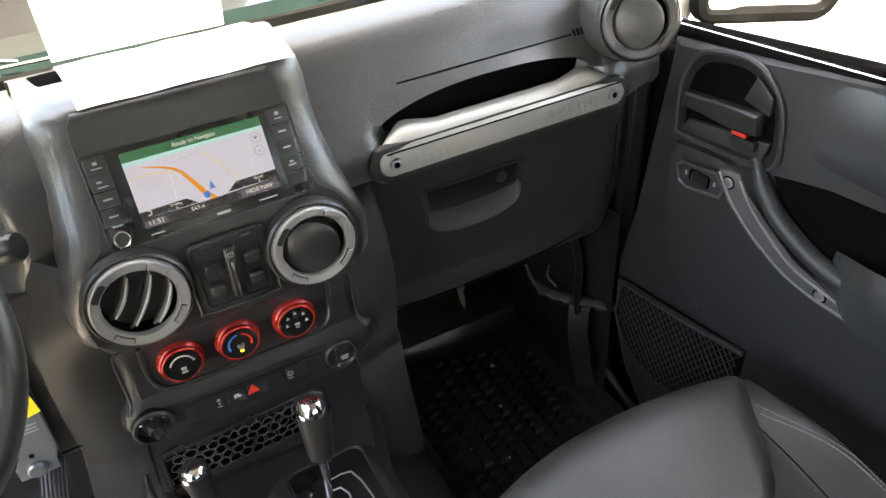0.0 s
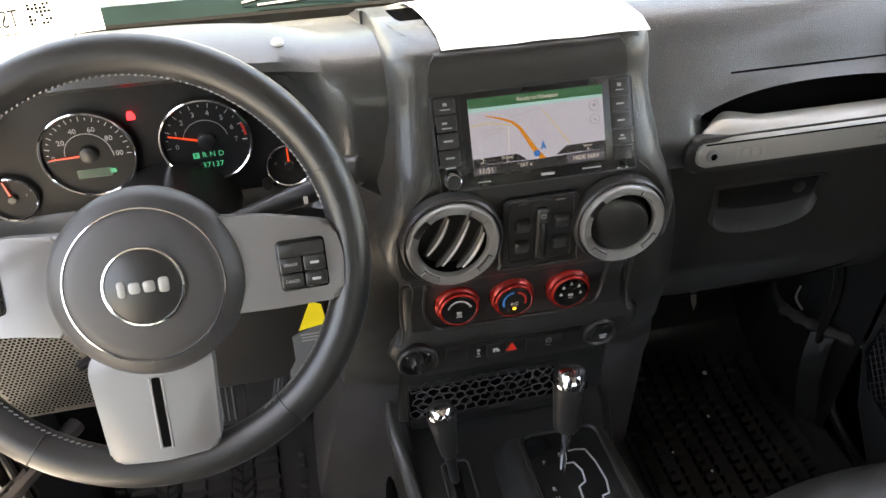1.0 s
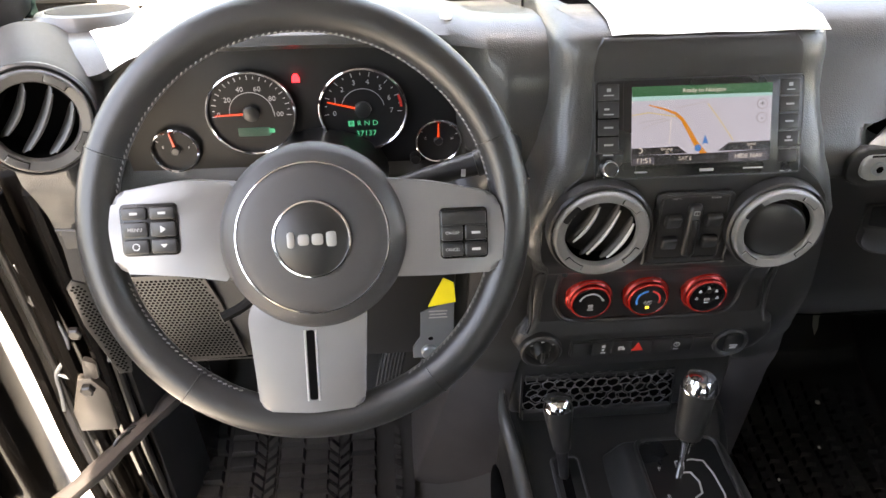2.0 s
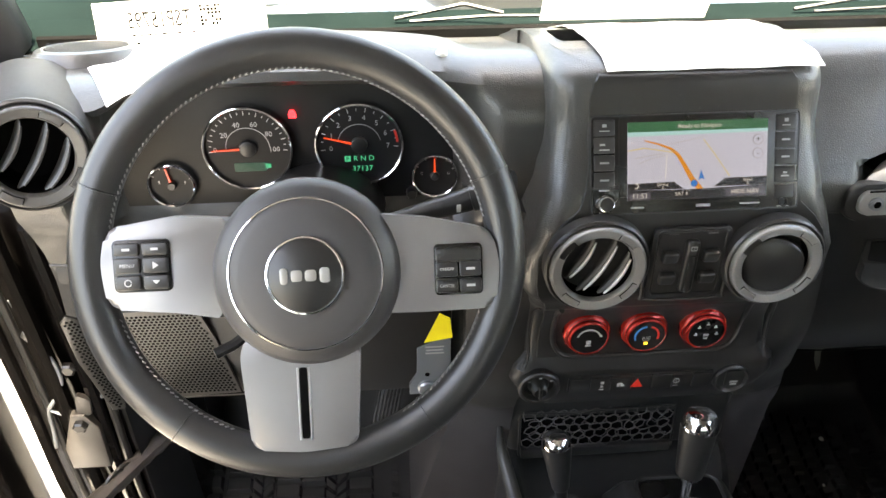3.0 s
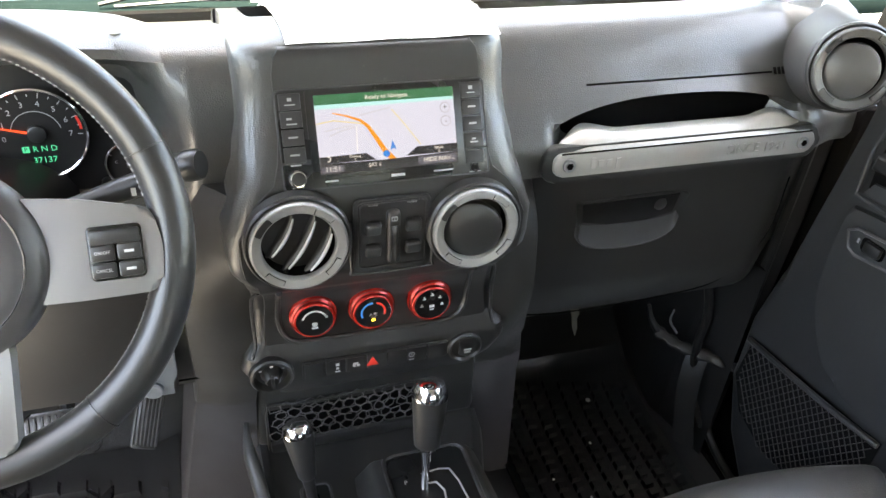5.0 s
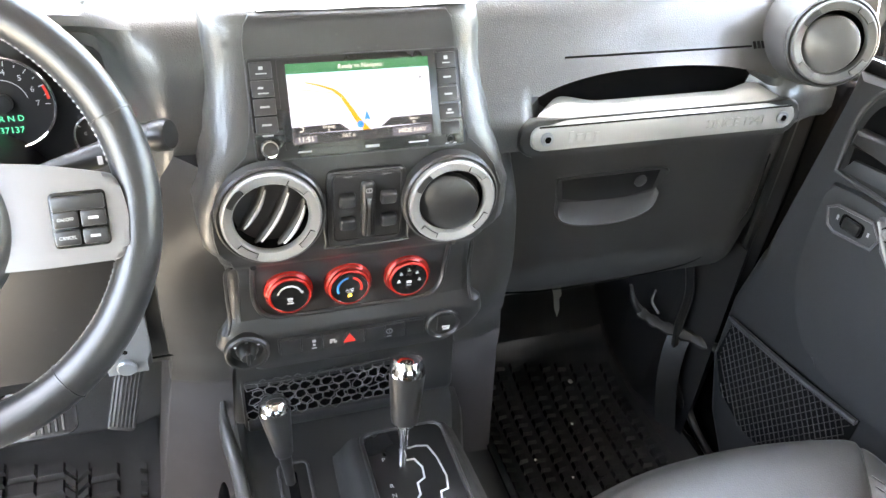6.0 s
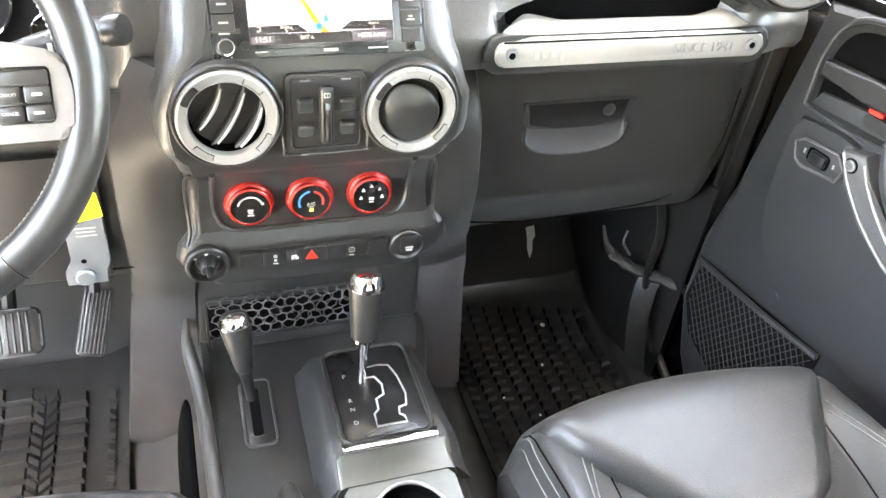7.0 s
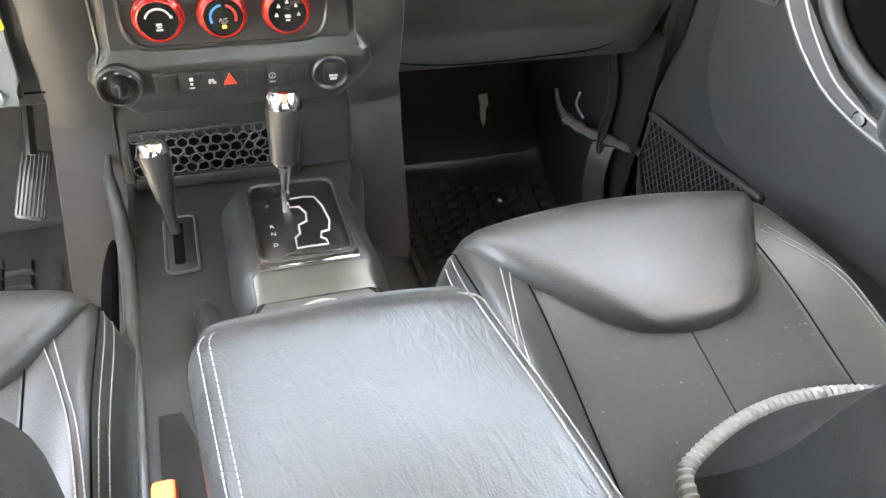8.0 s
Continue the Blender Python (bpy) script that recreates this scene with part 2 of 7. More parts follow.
def tube(pts, r, n=10, closed=False, bm=None, flat=1.0):
    """A round rod along pts; r may be a list."""
    bm = bm or bmesh.new()
    pts = [Vector(p) for p in pts]
    k = len(pts)
    rad = r if isinstance(r, (list, tuple)) else [r] * k
    rings, side = [], None
    for i, p in enumerate(pts):
        a = pts[(i - 1) % k] if closed or i else pts[0]
        b = pts[(i + 1) % k] if closed or i < k - 1 else pts[-1]
        d = (b - a).normalized()
        if side is None:
            side = d.orthogonal().normalized()
        side = (side - d * side.dot(d)).normalized()
        up = d.cross(side)
        rings.append([bm.verts.new(p + rad[i] * (math.cos(2 * math.pi * j / n) * side + flat * math.sin(2 * math.pi * j / n) * up)) for j in range(n)])
    for i in range(k if closed else k - 1):
        a, b = rings[i], rings[(i + 1) % k]
        for j in range(n):
            bm.faces.new((a[j], a[(j + 1) % n], b[(j + 1) % n], b[j]))
    if not closed:
        bm.faces.new(rings[0][::-1])
        bm.faces.new(rings[-1])
    return bm


def loft(rings, caps=True, bm=None, loop=True):
    """Skins rings of equally many points."""
    bm = bm or bmesh.new()
    rs = [[bm.verts.new(p) for p in ring] for ring in rings]
    n = len(rs[0])
    for a, b in zip(rs, rs[1:]):
        for j in range(n if loop else n - 1):
            bm.faces.new((a[j], a[(j + 1) % n], b[(j + 1) % n], b[j]))
    if caps:
        bm.faces.new(rs[0][::-1])
        bm.faces.new(rs[-1])
    return bm


def lerp_table(table, x):
    """Smooth value at x from rows (x, value...)."""
    if x <= table[0][0]:
        return table[0][1:]
    for a, b in zip(table, table[1:]):
        if x <= b[0]:
            t = (x - a[0]) / (b[0] - a[0])
            t = t * t * (3 - 2 * t)
            return tuple(p + (q - p) * t for p, q in zip(a[1:], b[1:]))
    return table[-1][1:]


def text(name, words, size, M, mat, parent, depth=0.0002, center=True, label=""):
    cu = bpy.data.curves.new(name, "FONT")
    cu.body, cu.size, cu.extrude = words, size, depth
    cu.align_x = "CENTER" if center else "LEFT"
    cu.align_y = "CENTER"
    cu.resolution_u = 2
    tmp = new("tmp", cu)
    me = bpy.data.meshes.new_from_object(tmp)
    bpy.data.objects.remove(tmp)
    bpy.data.curves.remove(cu)
    me.transform(M)
    me.name = name
    me.materials.clear()
    return link(name, me, mat, parent, label, smooth=False)


def bars(name, spots, M, mat, parent, depth=0.0004):
    """Small printed marks: (x, y, w, h) rectangles in one print."""
    bm = bmesh.new()
    for x, y, w, h in spots:
        rbox(w, h, depth, 0, at=(x, y, depth / 2), bm=bm)
    return tagged(part(name, bm, mat, parent, smooth=False, M=M), kind="stuff")


def smoothstep(a, b, x):
    t = min(1, max(0, (x - a) / (b - a)))
    return t * t * (3 - 2 * t)


def round_corners(pts, r, n=4):
    """A closed outline with each corner swept round by about r."""
    out = []
    for i, p in enumerate(pts):
        p, a, b = Vector(p), Vector(pts[i - 1]), Vector(pts[(i + 1) % len(pts)])
        da, db = min(r, (a - p).length * 0.45), min(r, (b - p).length * 0.45)
        a, b = p + (a - p).normalized() * da, p + (b - p).normalized() * db
        for k in range(n + 1):
            t = k / n
            q = a * (1 - t) ** 2 + p * (2 * t * (1 - t)) + b * t * t
            out.append((q.x, q.y))
    return out


def smooth_outline(pts, n=32):
    """A closed outline rounded through its corner points."""
    return [(p.x, p.y) for p in spline([(x, y, 0) for x, y in pts + pts[:1]], n)][:-1]


# ---- cab shell: floor, firewall, roof, pillars, glass ----
def slab(name, x0, x1, y0, y1, z0, z1, mat, kind="structure", label="", bev=0.004):
    ob = part(name, rbox(x1 - x0, y1 - y0, z1 - z0, bev, 2, ((x0 + x1) / 2, (y0 + y1) / 2, (z0 + z1) / 2)), mat)
    return tagged(ob, label, "", "", kind)


# floor pan with the toe board rising at its front
xs = [-0.78 + 1.56 * i / 40 for i in range(41)]
FLOOR_LINE = [(-2.3, -0.012), (-0.9, -0.012), (0.22, -0.012), (0.34, 0.02), (0.44, 0.12), (0.53, 0.30), (0.56, 0.5), (0.56, 0.75)]
rings = []
for x in xs:
    tunnel = 0.22 * math.exp(-(((x - 0.01) / 0.205) ** 4))
    line = []
    for y, z in FLOOR_LINE:
        line.append((x, y, max(z, z + tunnel * (1 if y < 0.4 else 0.6))))
    for y, z in FLOOR_LINE[::-1]:
        line.append((x, y + (0.03 if z > 0.1 else 0), z - 0.03))
    rings.append(line)
tagged(part("floor", loft(rings), CARPET), "dark grey carpeted floor pan with a centre tunnel", "floor", kind="structure")

# roof and header
bm = bmesh.new()
rings = []
for i in range(13):
    x = -0.74 + 1.48 * i / 12
    crown = 0.025 * (1 - (x / 0.74) ** 2)
    rings.append([(x, 0.125, 1.245 + crown), (x, 0.165, 1.27 + crown), (x, -0.1, 1.32 + crown), (x, -2.3, 1.33 + crown),
                  (x, -2.3, 1.29 + crown), (x, -0.1, 1.285 + crown), (x, 0.07, 1.25 + crown)])
tagged(part("ceiling", loft(rings, bm=bm), HEADLINER), "grey hard top headliner", "ceiling", kind="structure")

for side, nm in ((-1, "left"), (1, "right")):
    x = side * 0.73
    # windshield pillar
    p = x if side > 0 else -0.79
    pts = [(p, 0.34, 0.78), (p * 0.985, 0.25, 1.03), (p * 0.96, 0.14, 1.27)]
    tagged(part("windshield_pillar_" + nm, tube(spline(pts, 10), [0.060, 0.058, 0.055, 0.050, 0.045, 0.041, 0.038, 0.036, 0.034, 0.033, 0.032], 14), BLACK), "black windshield pillar trim", "pillar", kind="structure")
    # centre and rear pillars
    slab("pillar_centre_" + nm, x - 0.03, x + 0.03, -0.98, -0.88, 0.0, 1.3, BLACK, label="black roll cage pillar behind the front door")
    slab("pillar_rear_" + nm, x - 0.03, x + 0.03, -2.3, -2.16, 0.0, 1.3, BLACK, label="black rear corner pillar")
    slab("wall_rear_" + nm, x - 0.02, x + 0.03, -2.18, -0.9, 0.0, 0.72, DOORTRIM, label="black plastic rear side trim")
slab("wall_rear", -0.74, 0.74, -2.32, -2.27, 0.0, 0.78, DOORTRIM, label="black tailgate trim")
# unseen panel, added to keep sun from leaking past the cowl on to the floor
slab("firewall_shelf", -0.70, 0.70, 0.302, 0.55, 0.60, 0.69, GASKET, label="plain black firewall, unseen and added to block sun behind the dashboard")
slab("sill_left", -0.80, -0.66, -0.95, 0.42, -0.16, 0.0, PAINT, label="black painted door sill")
slab("sill_right", 0.66, 0.80, -0.95, 0.42, -0.16, 0.0, PAINT, label="black painted door sill")


def pane(name, corners, label, mat=None):
    """A thin sheet of glass between four corners."""
    a, b, c, d = (Vector(p) for p in corners)
    n = (b - a).cross(d - a).normalized() * 0.004
    ob = part(name, loft([[a, b, c, d], [a + n, b + n, c + n, d + n]]), mat or GLASS, smooth=False)
    ob.visible_shadow = False
    return tagged(ob, label, "window", kind="structure")


WS_BASE, WS_TOP = (0.331, 0.783), (0.150, 1.262)
pane("window_1", [(-0.735, *WS_BASE), (0.70, *WS_BASE), (0.68, *WS_TOP), (-0.715, *WS_TOP)], "clear flat windshield glass", WINDSHIELD)

# privacy glass round the rear
pane("window_3", [(-0.73, -0.94, 0.72), (-0.73, -2.2, 0.72), (-0.73, -2.2, 1.30), (-0.73, -0.94, 1.30)], "dark tinted rear side glass", TINTED)
pane("window_4", [(0.73, -2.2, 0.72), (0.73, -0.94, 0.72), (0.73, -0.94, 1.30), (0.73, -2.2, 1.30)], "dark tinted rear side glass", TINTED)
pane("window_5", [(-0.70, -2.29, 0.78), (0.70, -2.29, 0.78), (0.70, -2.29, 1.30), (-0.70, -2.29, 1.30)], "dark tinted tailgate glass", TINTED)

# cowl strip and hood in front of the windshield
bm = bmesh.new()
rings = []
for i in range(17):
    x = -0.72 + 1.44 * i / 16
    d = 0.018 * (x / 0.72) ** 2
    rings.append([(x, 0.334, 0.755), (x, 0.334, 0.786), (x, 0.338, 0.789), (x, 0.350, 0.782), (x, 0.352, 0.74)])
tagged(part("windshield_gasket", loft(rings), GASKET), "black rubber gasket at the foot of the windshield", "gasket", kind="structure")
hood = thing("hood", (0, 1.0, 0.6), "dark painted hood with a raised middle, seen through the windshield", "hood")
rings = []
for i in range(33):
    x = -0.56 + 1.12 * i / 32
    crown = 0.03 * (1 - smoothstep(0.28, 0.36, abs(x)))
    low = 0.03 * (x / 0.56) ** 2
    top = [(x, 0.445 + 1.05 * j / 10, 0.764 + crown * 0.5 * smoothstep(0, 2, j) - low * 0.5 - 0.048 * j / 10) for j in range(11)]
    rings.append(top + [(p[0], p[1], p[2] - 0.03) for p in top[::-1]])
part("panel", loft(rings), PAINT_HOOD, hood)
part("cowl_panel", rbox(1.56, 0.12, 0.02, 0.006, 2, (0, 0.390, 0.764)), COWL, hood, "dull dark cowl strip")
for sx in (-1, 1):
    part("fender_top", rbox(0.46, 0.9, 0.03, 0.01, 2, (sx * 0.79, 0.83, 0.735)), COWL, hood, "dull dark fender top")

# plain engine bay walls that carry the hood
for sx, nm in ((-1, "left"), (1, "right")):
    slab("wall_engine_bay_" + nm, sx * 0.64 - 0.02, sx * 0.64 + 0.02, 0.60, 1.48, -0.2, 0.70, PAINT, label="black painted engine bay side")
slab("wall_engine_bay_front", -0.66, 0.66, 1.46, 1.50, -0.2, 0.69, PAINT, label="black painted front panel below the hood")

# ---- dashboard ----
dash = thing("dashboard", (0.0, 0.2, 0.4), "grained black plastic dashboard with centre controls and grab bar", "dashboard")

# passenger side: a sweep whose section carries the recess behind the grab bar
PAD = [(0.30, 0.70), (0.328, 0.776), (0.27, 0.795), (0.22, 0.813), (0.17, 0.830), (0.135, 0.838), (0.108, 0.829), (0.092, 0.812), (0.080, 0.790),
       (0.072, 0.772), (0.067, 0.765), (0.062, 0.760), (0.057, 0.755), (0.054, 0.751), (0.042, 0.736), (0.034, 0.722), (0.030, 0.714), (0.028, 0.690), (0.036, 0.676),
       (0.060, 0.668), (0.085, 0.660), (0.12, 0.652), (0.30, 0.65)]


def pad_section(x):
    notch = smoothstep(0.204, 0.275, x) * (1 - smoothstep(0.490, 0.562, x))
    lump = smoothstep(0.538, 0.58, x)
    fade = 1 - smoothstep(0.56, 0.63, x)
    eye = max(0.0, 1 - abs((x - 0.384) / 0.156) ** 2.4) ** 0.85
    ring = []
    for i, (y, z) in enumerate(PAD):
        if 9 <= i <= 13:
            f = (i - 8) * 0.17
            y, z = (0.080 - 0.050 * f) * (1 - eye) + y * eye, (0.790 - 0.076 * f) * (1 - eye) + (z + 0.004) * eye
        if 13 <= i <= 16:
            y += 0.085 * notch
        if 3 <= i <= 10:
            y -= 0.045 * lump * fade
        if 11 <= i <= 19:
            y += 0.02 * smoothstep(0.57, 0.64, x) 
        ring.append((x, y, z))
    return ring


rings = [pad_section(0.138 + 0.512 * i / 140) for i in range(141)]
part("passenger_pad", loft(rings), GRAIN, dash)

# glove box below
GLOVE = [(0.30, 0.66), (0.088, 0.655), (0.086, 0.62), (0.088, 0.55), (0.091, 0.47), (0.096, 0.415), (0.110, 0.396), (0.30, 0.388)]
rings = []
for i in range(41):
    x = 0.13 + 0.545 * i / 40
    edge = smoothstep(0.60, 0.675, x)
    rings.append([(x, y + (0.035 * edge if y < 0.2 else 0), z + 0.05 * edge * (1 if z < 0.45 else 0)) for y, z in GLOVE])
glove = part("glove_box", loft(rings), LOWER, dash, "dark glove box door with a cupped handle")
# the door's seam, handle cup and lock
seam = spline([(0.21, 0.0835, 0.645), (0.20, 0.084, 0.55), (0.20, 0.0915, 0.44), (0.28, 0.0945, 0.410), (0.45, 0.0945, 0.410), (0.56, 0.096, 0.425), (0.615, 0.092, 0.50), (0.62, 0.091, 0.60)], 40)
part("seam", tube(seam, 0.0012, 5), DARKHOLE, glove)
GM = F(0.366, 0.0875, 0.575, -3)
cup = [(-0.078, 0.027), (0.078, 0.027), (0.077, 0.0), (0.066, -0.026), (0.044, -0.042), (0.0, -0.046), (-0.04, -0.042), (-0.062, -0.026), (-0.075, 0.0)]
cup = [tuple(p) for p in spline([(x, y, 0) for x, y in cup + cup[:1]], 48)][:-1]
cup = [(p[0], p[1]) for p in cup]
part("handle_cup", prism(cup, 0.004, 0.0025), LOWER, glove, M=GM @ T(0, 0, -0.001))
# flat near-black plate paints the shade inside the handle opening
part("handle_opening_shade", prism([(-0.072, 0.025), (0.072, 0.025), (0.068, -0.004), (0.03, -0.012), (-0.03, -0.012), (-0.066, -0.004)], 0.002, 0.0008), POCKET, glove, M=GM @ T(0, 0, 0.003))
rings = []
for i in range(31):
    a = math.pi * i / 30
    x = -0.074 * math.cos(a)
    top, bot = -0.002 - 0.012 * math.sin(a) ** 0.6, -0.006 - 0.042 * math.sin(a) ** 0.55
    rings.append([(x, top, 0.0032), (x, top * 0.6 + bot * 0.4, 0.0045), (x, top * 0.2 + bot * 0.8, 0.009), (x, bot, 0.0125), (x, bot - 0.003, 0.011), (x, bot - 0.004, 0.0), (x, top, 0.0)])
part("handle_lip", loft(rings), DOORTRIM, glove, "cupped lower lip of the handle", M=GM)
part("lock", lathe([(0, 0.003), (0.007, 0.003), (0.009, 0.002), (0.009, 0)], 20), SATIN, glove, M=GM @ T(0.045, 0.012, 0.004))

# grab bar
bar = part("grab_handle", prism(rrect(0.352, 0.028, 0.011), 0.010, 0.003, 3), BRUSHED, dash, "brushed silver grab bar with two screws", M=F(0.386, 0.026, 0.699, 6))
HM = F(0.386, 0.0161, 0.7001, 6)
part("bar_housing", prism(rrect(0.376, 0.044, 0.018), 0.012, 0.004, 3), LOWER, bar, "dark frame round the grab bar", M=F(0.386, 0.033, 0.6965, 6))
rings = []
for i in range(61):
    x = 0.213 + 0.346 * i / 60
    d = min(x - 0.213, 0.559 - x)
    up = smoothstep(0.0, 0.012, d) * 0.35 + 0.65 * smoothstep(0.0, 0.045, d)
    mid = smoothstep(0.040, 0.090, d)
    yb, zb = 0.022 + 0.032 * up - 0.006 * mid, 0.708 + 0.024 * up - 0.006 * mid
    yf, zf = 0.0175 + 0.004 * (1 - up), 0.712 - 0.006 * (1 - up)
    line = [(x, yf + 0.002, zf - 0.008), (x, yf, zf), (x, yf + 0.0015, zf + 0.003 * up)]
    for k in range(1, 6):
        q = k / 5
        line.append((x, yf + 0.0015 + (yb - yf) * q, zf + 0.003 * up + (zb - zf - 0.003 * up) * q + 0.003 * up * math.sin(math.pi * q)))
    line += [(x, yb + 0.004, zb - 0.002), (x, yb + 0.006, zb - 0.012), (x, yf + 0.004, zf - 0.010)]
    rings.append(line)
part("grab_shelf", loft(rings), BRUSHED, bar, "satin silver top of the grab handle")
for sx in (-0.158, 0.158):
    sc = part("screw", lathe([(0, 0.0035), (0.0045, 0.0035), (0.005, 0.0025), (0.0075, 0.0025), (0.008, 0.0015), (0.008, 0)], 20), STEEL, bar, "steel screw", M=HM @ T(sx, 0, 0))
    part("socket", lathe([(0.0042, 0), (0.0042, 0.0004), (0, 0.0004)], 6), DARKHOLE, sc, M=HM @ T(sx, 0, 0.0034))
text("raised_writing", "SINCE 1941", 0.017, HM @ T(0.092, -0.001, 0.0004), BRUSHED, bar, 0.0008)
bars("raised_emblem", [(-0.128, 0, 0.005, 0.013), (-0.118, -0.001, 0.007, 0.008), (-0.107, -0.001, 0.007, 0.008), (-0.096, -0.003, 0.005, 0.013)], HM, BRUSHED, bar, 0.0009)
# upright black sheet inside the grab recess, standing in for its shade
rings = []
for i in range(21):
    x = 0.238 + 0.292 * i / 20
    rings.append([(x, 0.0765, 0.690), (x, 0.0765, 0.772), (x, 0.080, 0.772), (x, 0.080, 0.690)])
part("recess_shade", loft(rings), DARKHOLE, dash, "black sheet standing in for the shade in the grab handle recess", smooth=False)
part("bar_gap", tube([(0.218 + 0.336 * i / 20, 0.0172, 0.7142) for i in range(21)], 0.0010, 6), DARKHOLE, bar)
# airbag seam and badge
part("airbag_seam", tube([(0.262 + 0.25 * i / 20, 0.0690, 0.7715 + 0.0006) for i in range(21)], 0.0014, 5), DARKHOLE, dash)
bars("airbag_badge", [(-0.008, 0, 0.004, 0.009), (-0.002, 0, 0.004, 0.009), (0.004, 0, 0.004, 0.009), (0.010, 0, 0.004, 0.009)], F(0.524, 0.0685, 0.7735, 38), DARKHOLE, dash)

# driver side: top pad and face behind the wheel
rings = []
SHOULDER = [(0.30, 0.70), (0.330, 0.776), (0.26, 0.797), (0.20, 0.817), (0.15, 0.832), (0.115, 0.838), (0.088, 0.836), (0.068, 0.825), (0.056, 0.805), (0.050, 0.780), (0.049, 0.75), (0.051, 0.71), (0.055, 0.68), (0.060, 0.655), (0.07, 0.62), (0.30, 0.60)]
CORNER = [(0.30, 0.70), (0.330, 0.776), (0.26, 0.795), (0.20, 0.811), (0.15, 0.823), (0.10, 0.831), (0.07, 0.830), (0.045, 0.821), (0.030, 0.802), (0.027, 0.775), (0.030, 0.75), (0.035, 0.71), (0.05, 0.68), (0.06, 0.655), (0.07, 0.62), (0.30, 0.60)]


def driver_section(x):
    """The driver's side of the dash: a smooth outer corner, the arched hood over the dials, and the shoulder at the tower."""
    arch = max(0.0, 1 - abs((x + 0.385) / 0.235) ** 2.4) ** 0.5
    top = 0.812 + 0.046 * arch
    lipy = 0.115 - 0.06 * arch
    ring = [(0.30, 0.70), (0.330, 0.776), (0.26, 0.794 + 0.008 * arch), (0.20, 0.806 + 0.022 * arch), (0.14, top + 0.001), (lipy + 0.022, top - 0.002), (lipy + 0.004, top - 0.009),
            (lipy, top - 0.017), (lipy + 0.01, top - 0.025), (0.10, top - 0.032), (0.112, top - 0.04), (0.115, 0.70), (0.10, 0.67), (0.07, 0.655), (0.07, 0.62), (0.30, 0.60)]
    k, c = smoothstep(-0.232, -0.165, x), 1 - smoothstep(-0.565, -0.525, x)
    ring = [(p[0] + (q[0] - p[0]) * k, p[1] + (q[1] - p[1]) * k) for p, q in zip(ring, SHOULDER)]
    low = 1 - smoothstep(-0.61, -0.575, x)
    return [(p[0] + (q[0] - p[0]) * f, p[1] + (q[1] - p[1]) * f) for p, q, f in zip(ring, CORNER, [c] * 8 + [(c + low) / 2] + [low] * 7)]


rings = [[(-0.66 + 0.555 * i / 110, y, z) for y, z in driver_section(-0.66 + 0.555 * i / 110)] for i in range(111)]
part("driver_pad", loft(rings), GRAIN, dash)
# lower knee panel
rings = []
for i in range(31):
    x = -0.665 + 0.53 * i / 30
    e = smoothstep(-0.665, -0.60, x)
    rings.append([(x, 0.30, 0.66), (x, 0.07 - 0.01 * e, 0.66), (x, 0.045 + 0.03 * (1 - e), 0.60), (x, 0.035 + 0.03 * (1 - e), 0.52), (x, 0.045 + 0.03 * (1 - e), 0.45), (x, 0.055 + 0.03 * (1 - e), 0.425), (x, 0.075, 0.412), (x, 0.30, 0.40)])
part("knee_panel", loft(rings), LOWER, dash)

# centre stack: rings of rounded rectangles from its foot to its top
HALF = [(0.425, 0.128), (0.45, 0.150), (0.468, 0.163), (0.487, 0.160), (0.505, 0.146), (0.57, 0.143), (0.60, 0.148), (0.64, 0.163), (0.675, 0.163), (0.70, 0.153), (0.735, 0.143), (0.775, 0.138), (0.825, 0.138), (0.838, 0.136), (0.846, 0.131), (0.851, 0.122), (0.853, 0.112)]
FRONT = [(0.425, 0.012), (0.447, 0.003), (0.488, 0.002), (0.505, 0.013), (0.54, 0.019), (0.575, 0.012), (0.602, -0.010), (0.628, -0.025), (0.70, -0.024), (0.73, -0.016), (0.81, 0.025), (0.835, 0.030), (0.844, 0.034), (0.850, 0.042), (0.853, 0.055)]
TOPBACK = [(0.80, 0.26), (0.82, 0.235), (0.832, 0.20), (0.840, 0.17), (0.846, 0.14), (0.850, 0.115), (0.853, 0.085)]
rings = []
STZ = [0.425, 0.435, 0.45, 0.46, 0.47, 0.48, 0.49, 0.505, 0.52, 0.54, 0.56, 0.57, 0.58, 0.59, 0.60, 0.61, 0.62, 0.63, 0.645, 0.66, 0.675, 0.69, 0.70, 0.715, 0.73, 0.75, 0.77, 0.79, 0.81, 0.825, 0.835, 0.84, 0.844, 0.847, 0.850, 0.852, 0.853]
for z in STZ:
    w, = lerp_table(HALF, z)
    f, = lerp_table(FRONT, z)
    r = 0.018 + 0.014 * smoothstep(0.70, 0.76, z)
    yb, = lerp_table(TOPBACK, z)
    ym = min(f + 0.06, yb - 0.012)
    ring = [(0.01 + w + 0.006, yb, z), (0.01 + w + 0.003, ym, z)]
    for k in range(7):
        a = radians(0 - 90 * k / 6)
        ring.append((0.01 + w - r + r * math.cos(a), f + min(r, ym - f - 0.002) * (1 + math.sin(a)), z))
    for k in range(1, 8):
        ring.append((0.01 + (w - r) * (1 - 2 * k / 8), f, z))
    for k in range(7):
        a = radians(270 - 90 * k / 6)
        ring.append((0.01 - w + r + r * math.cos(a), f + min(r, ym - f - 0.002) * (1 + math.sin(a)), z))
    ring += [(0.01 - w - 0.003, ym, z), (0.01 - w - 0.006, yb, z)]
    rings.append(ring)
part("centre_tower", loft(rings[14:]), GRAIN, dash)
part("tower_foot", loft(rings[:15]), SATIN, dash, "satin black foot of the centre tower")
# its top, falling to the cowl
rings = []
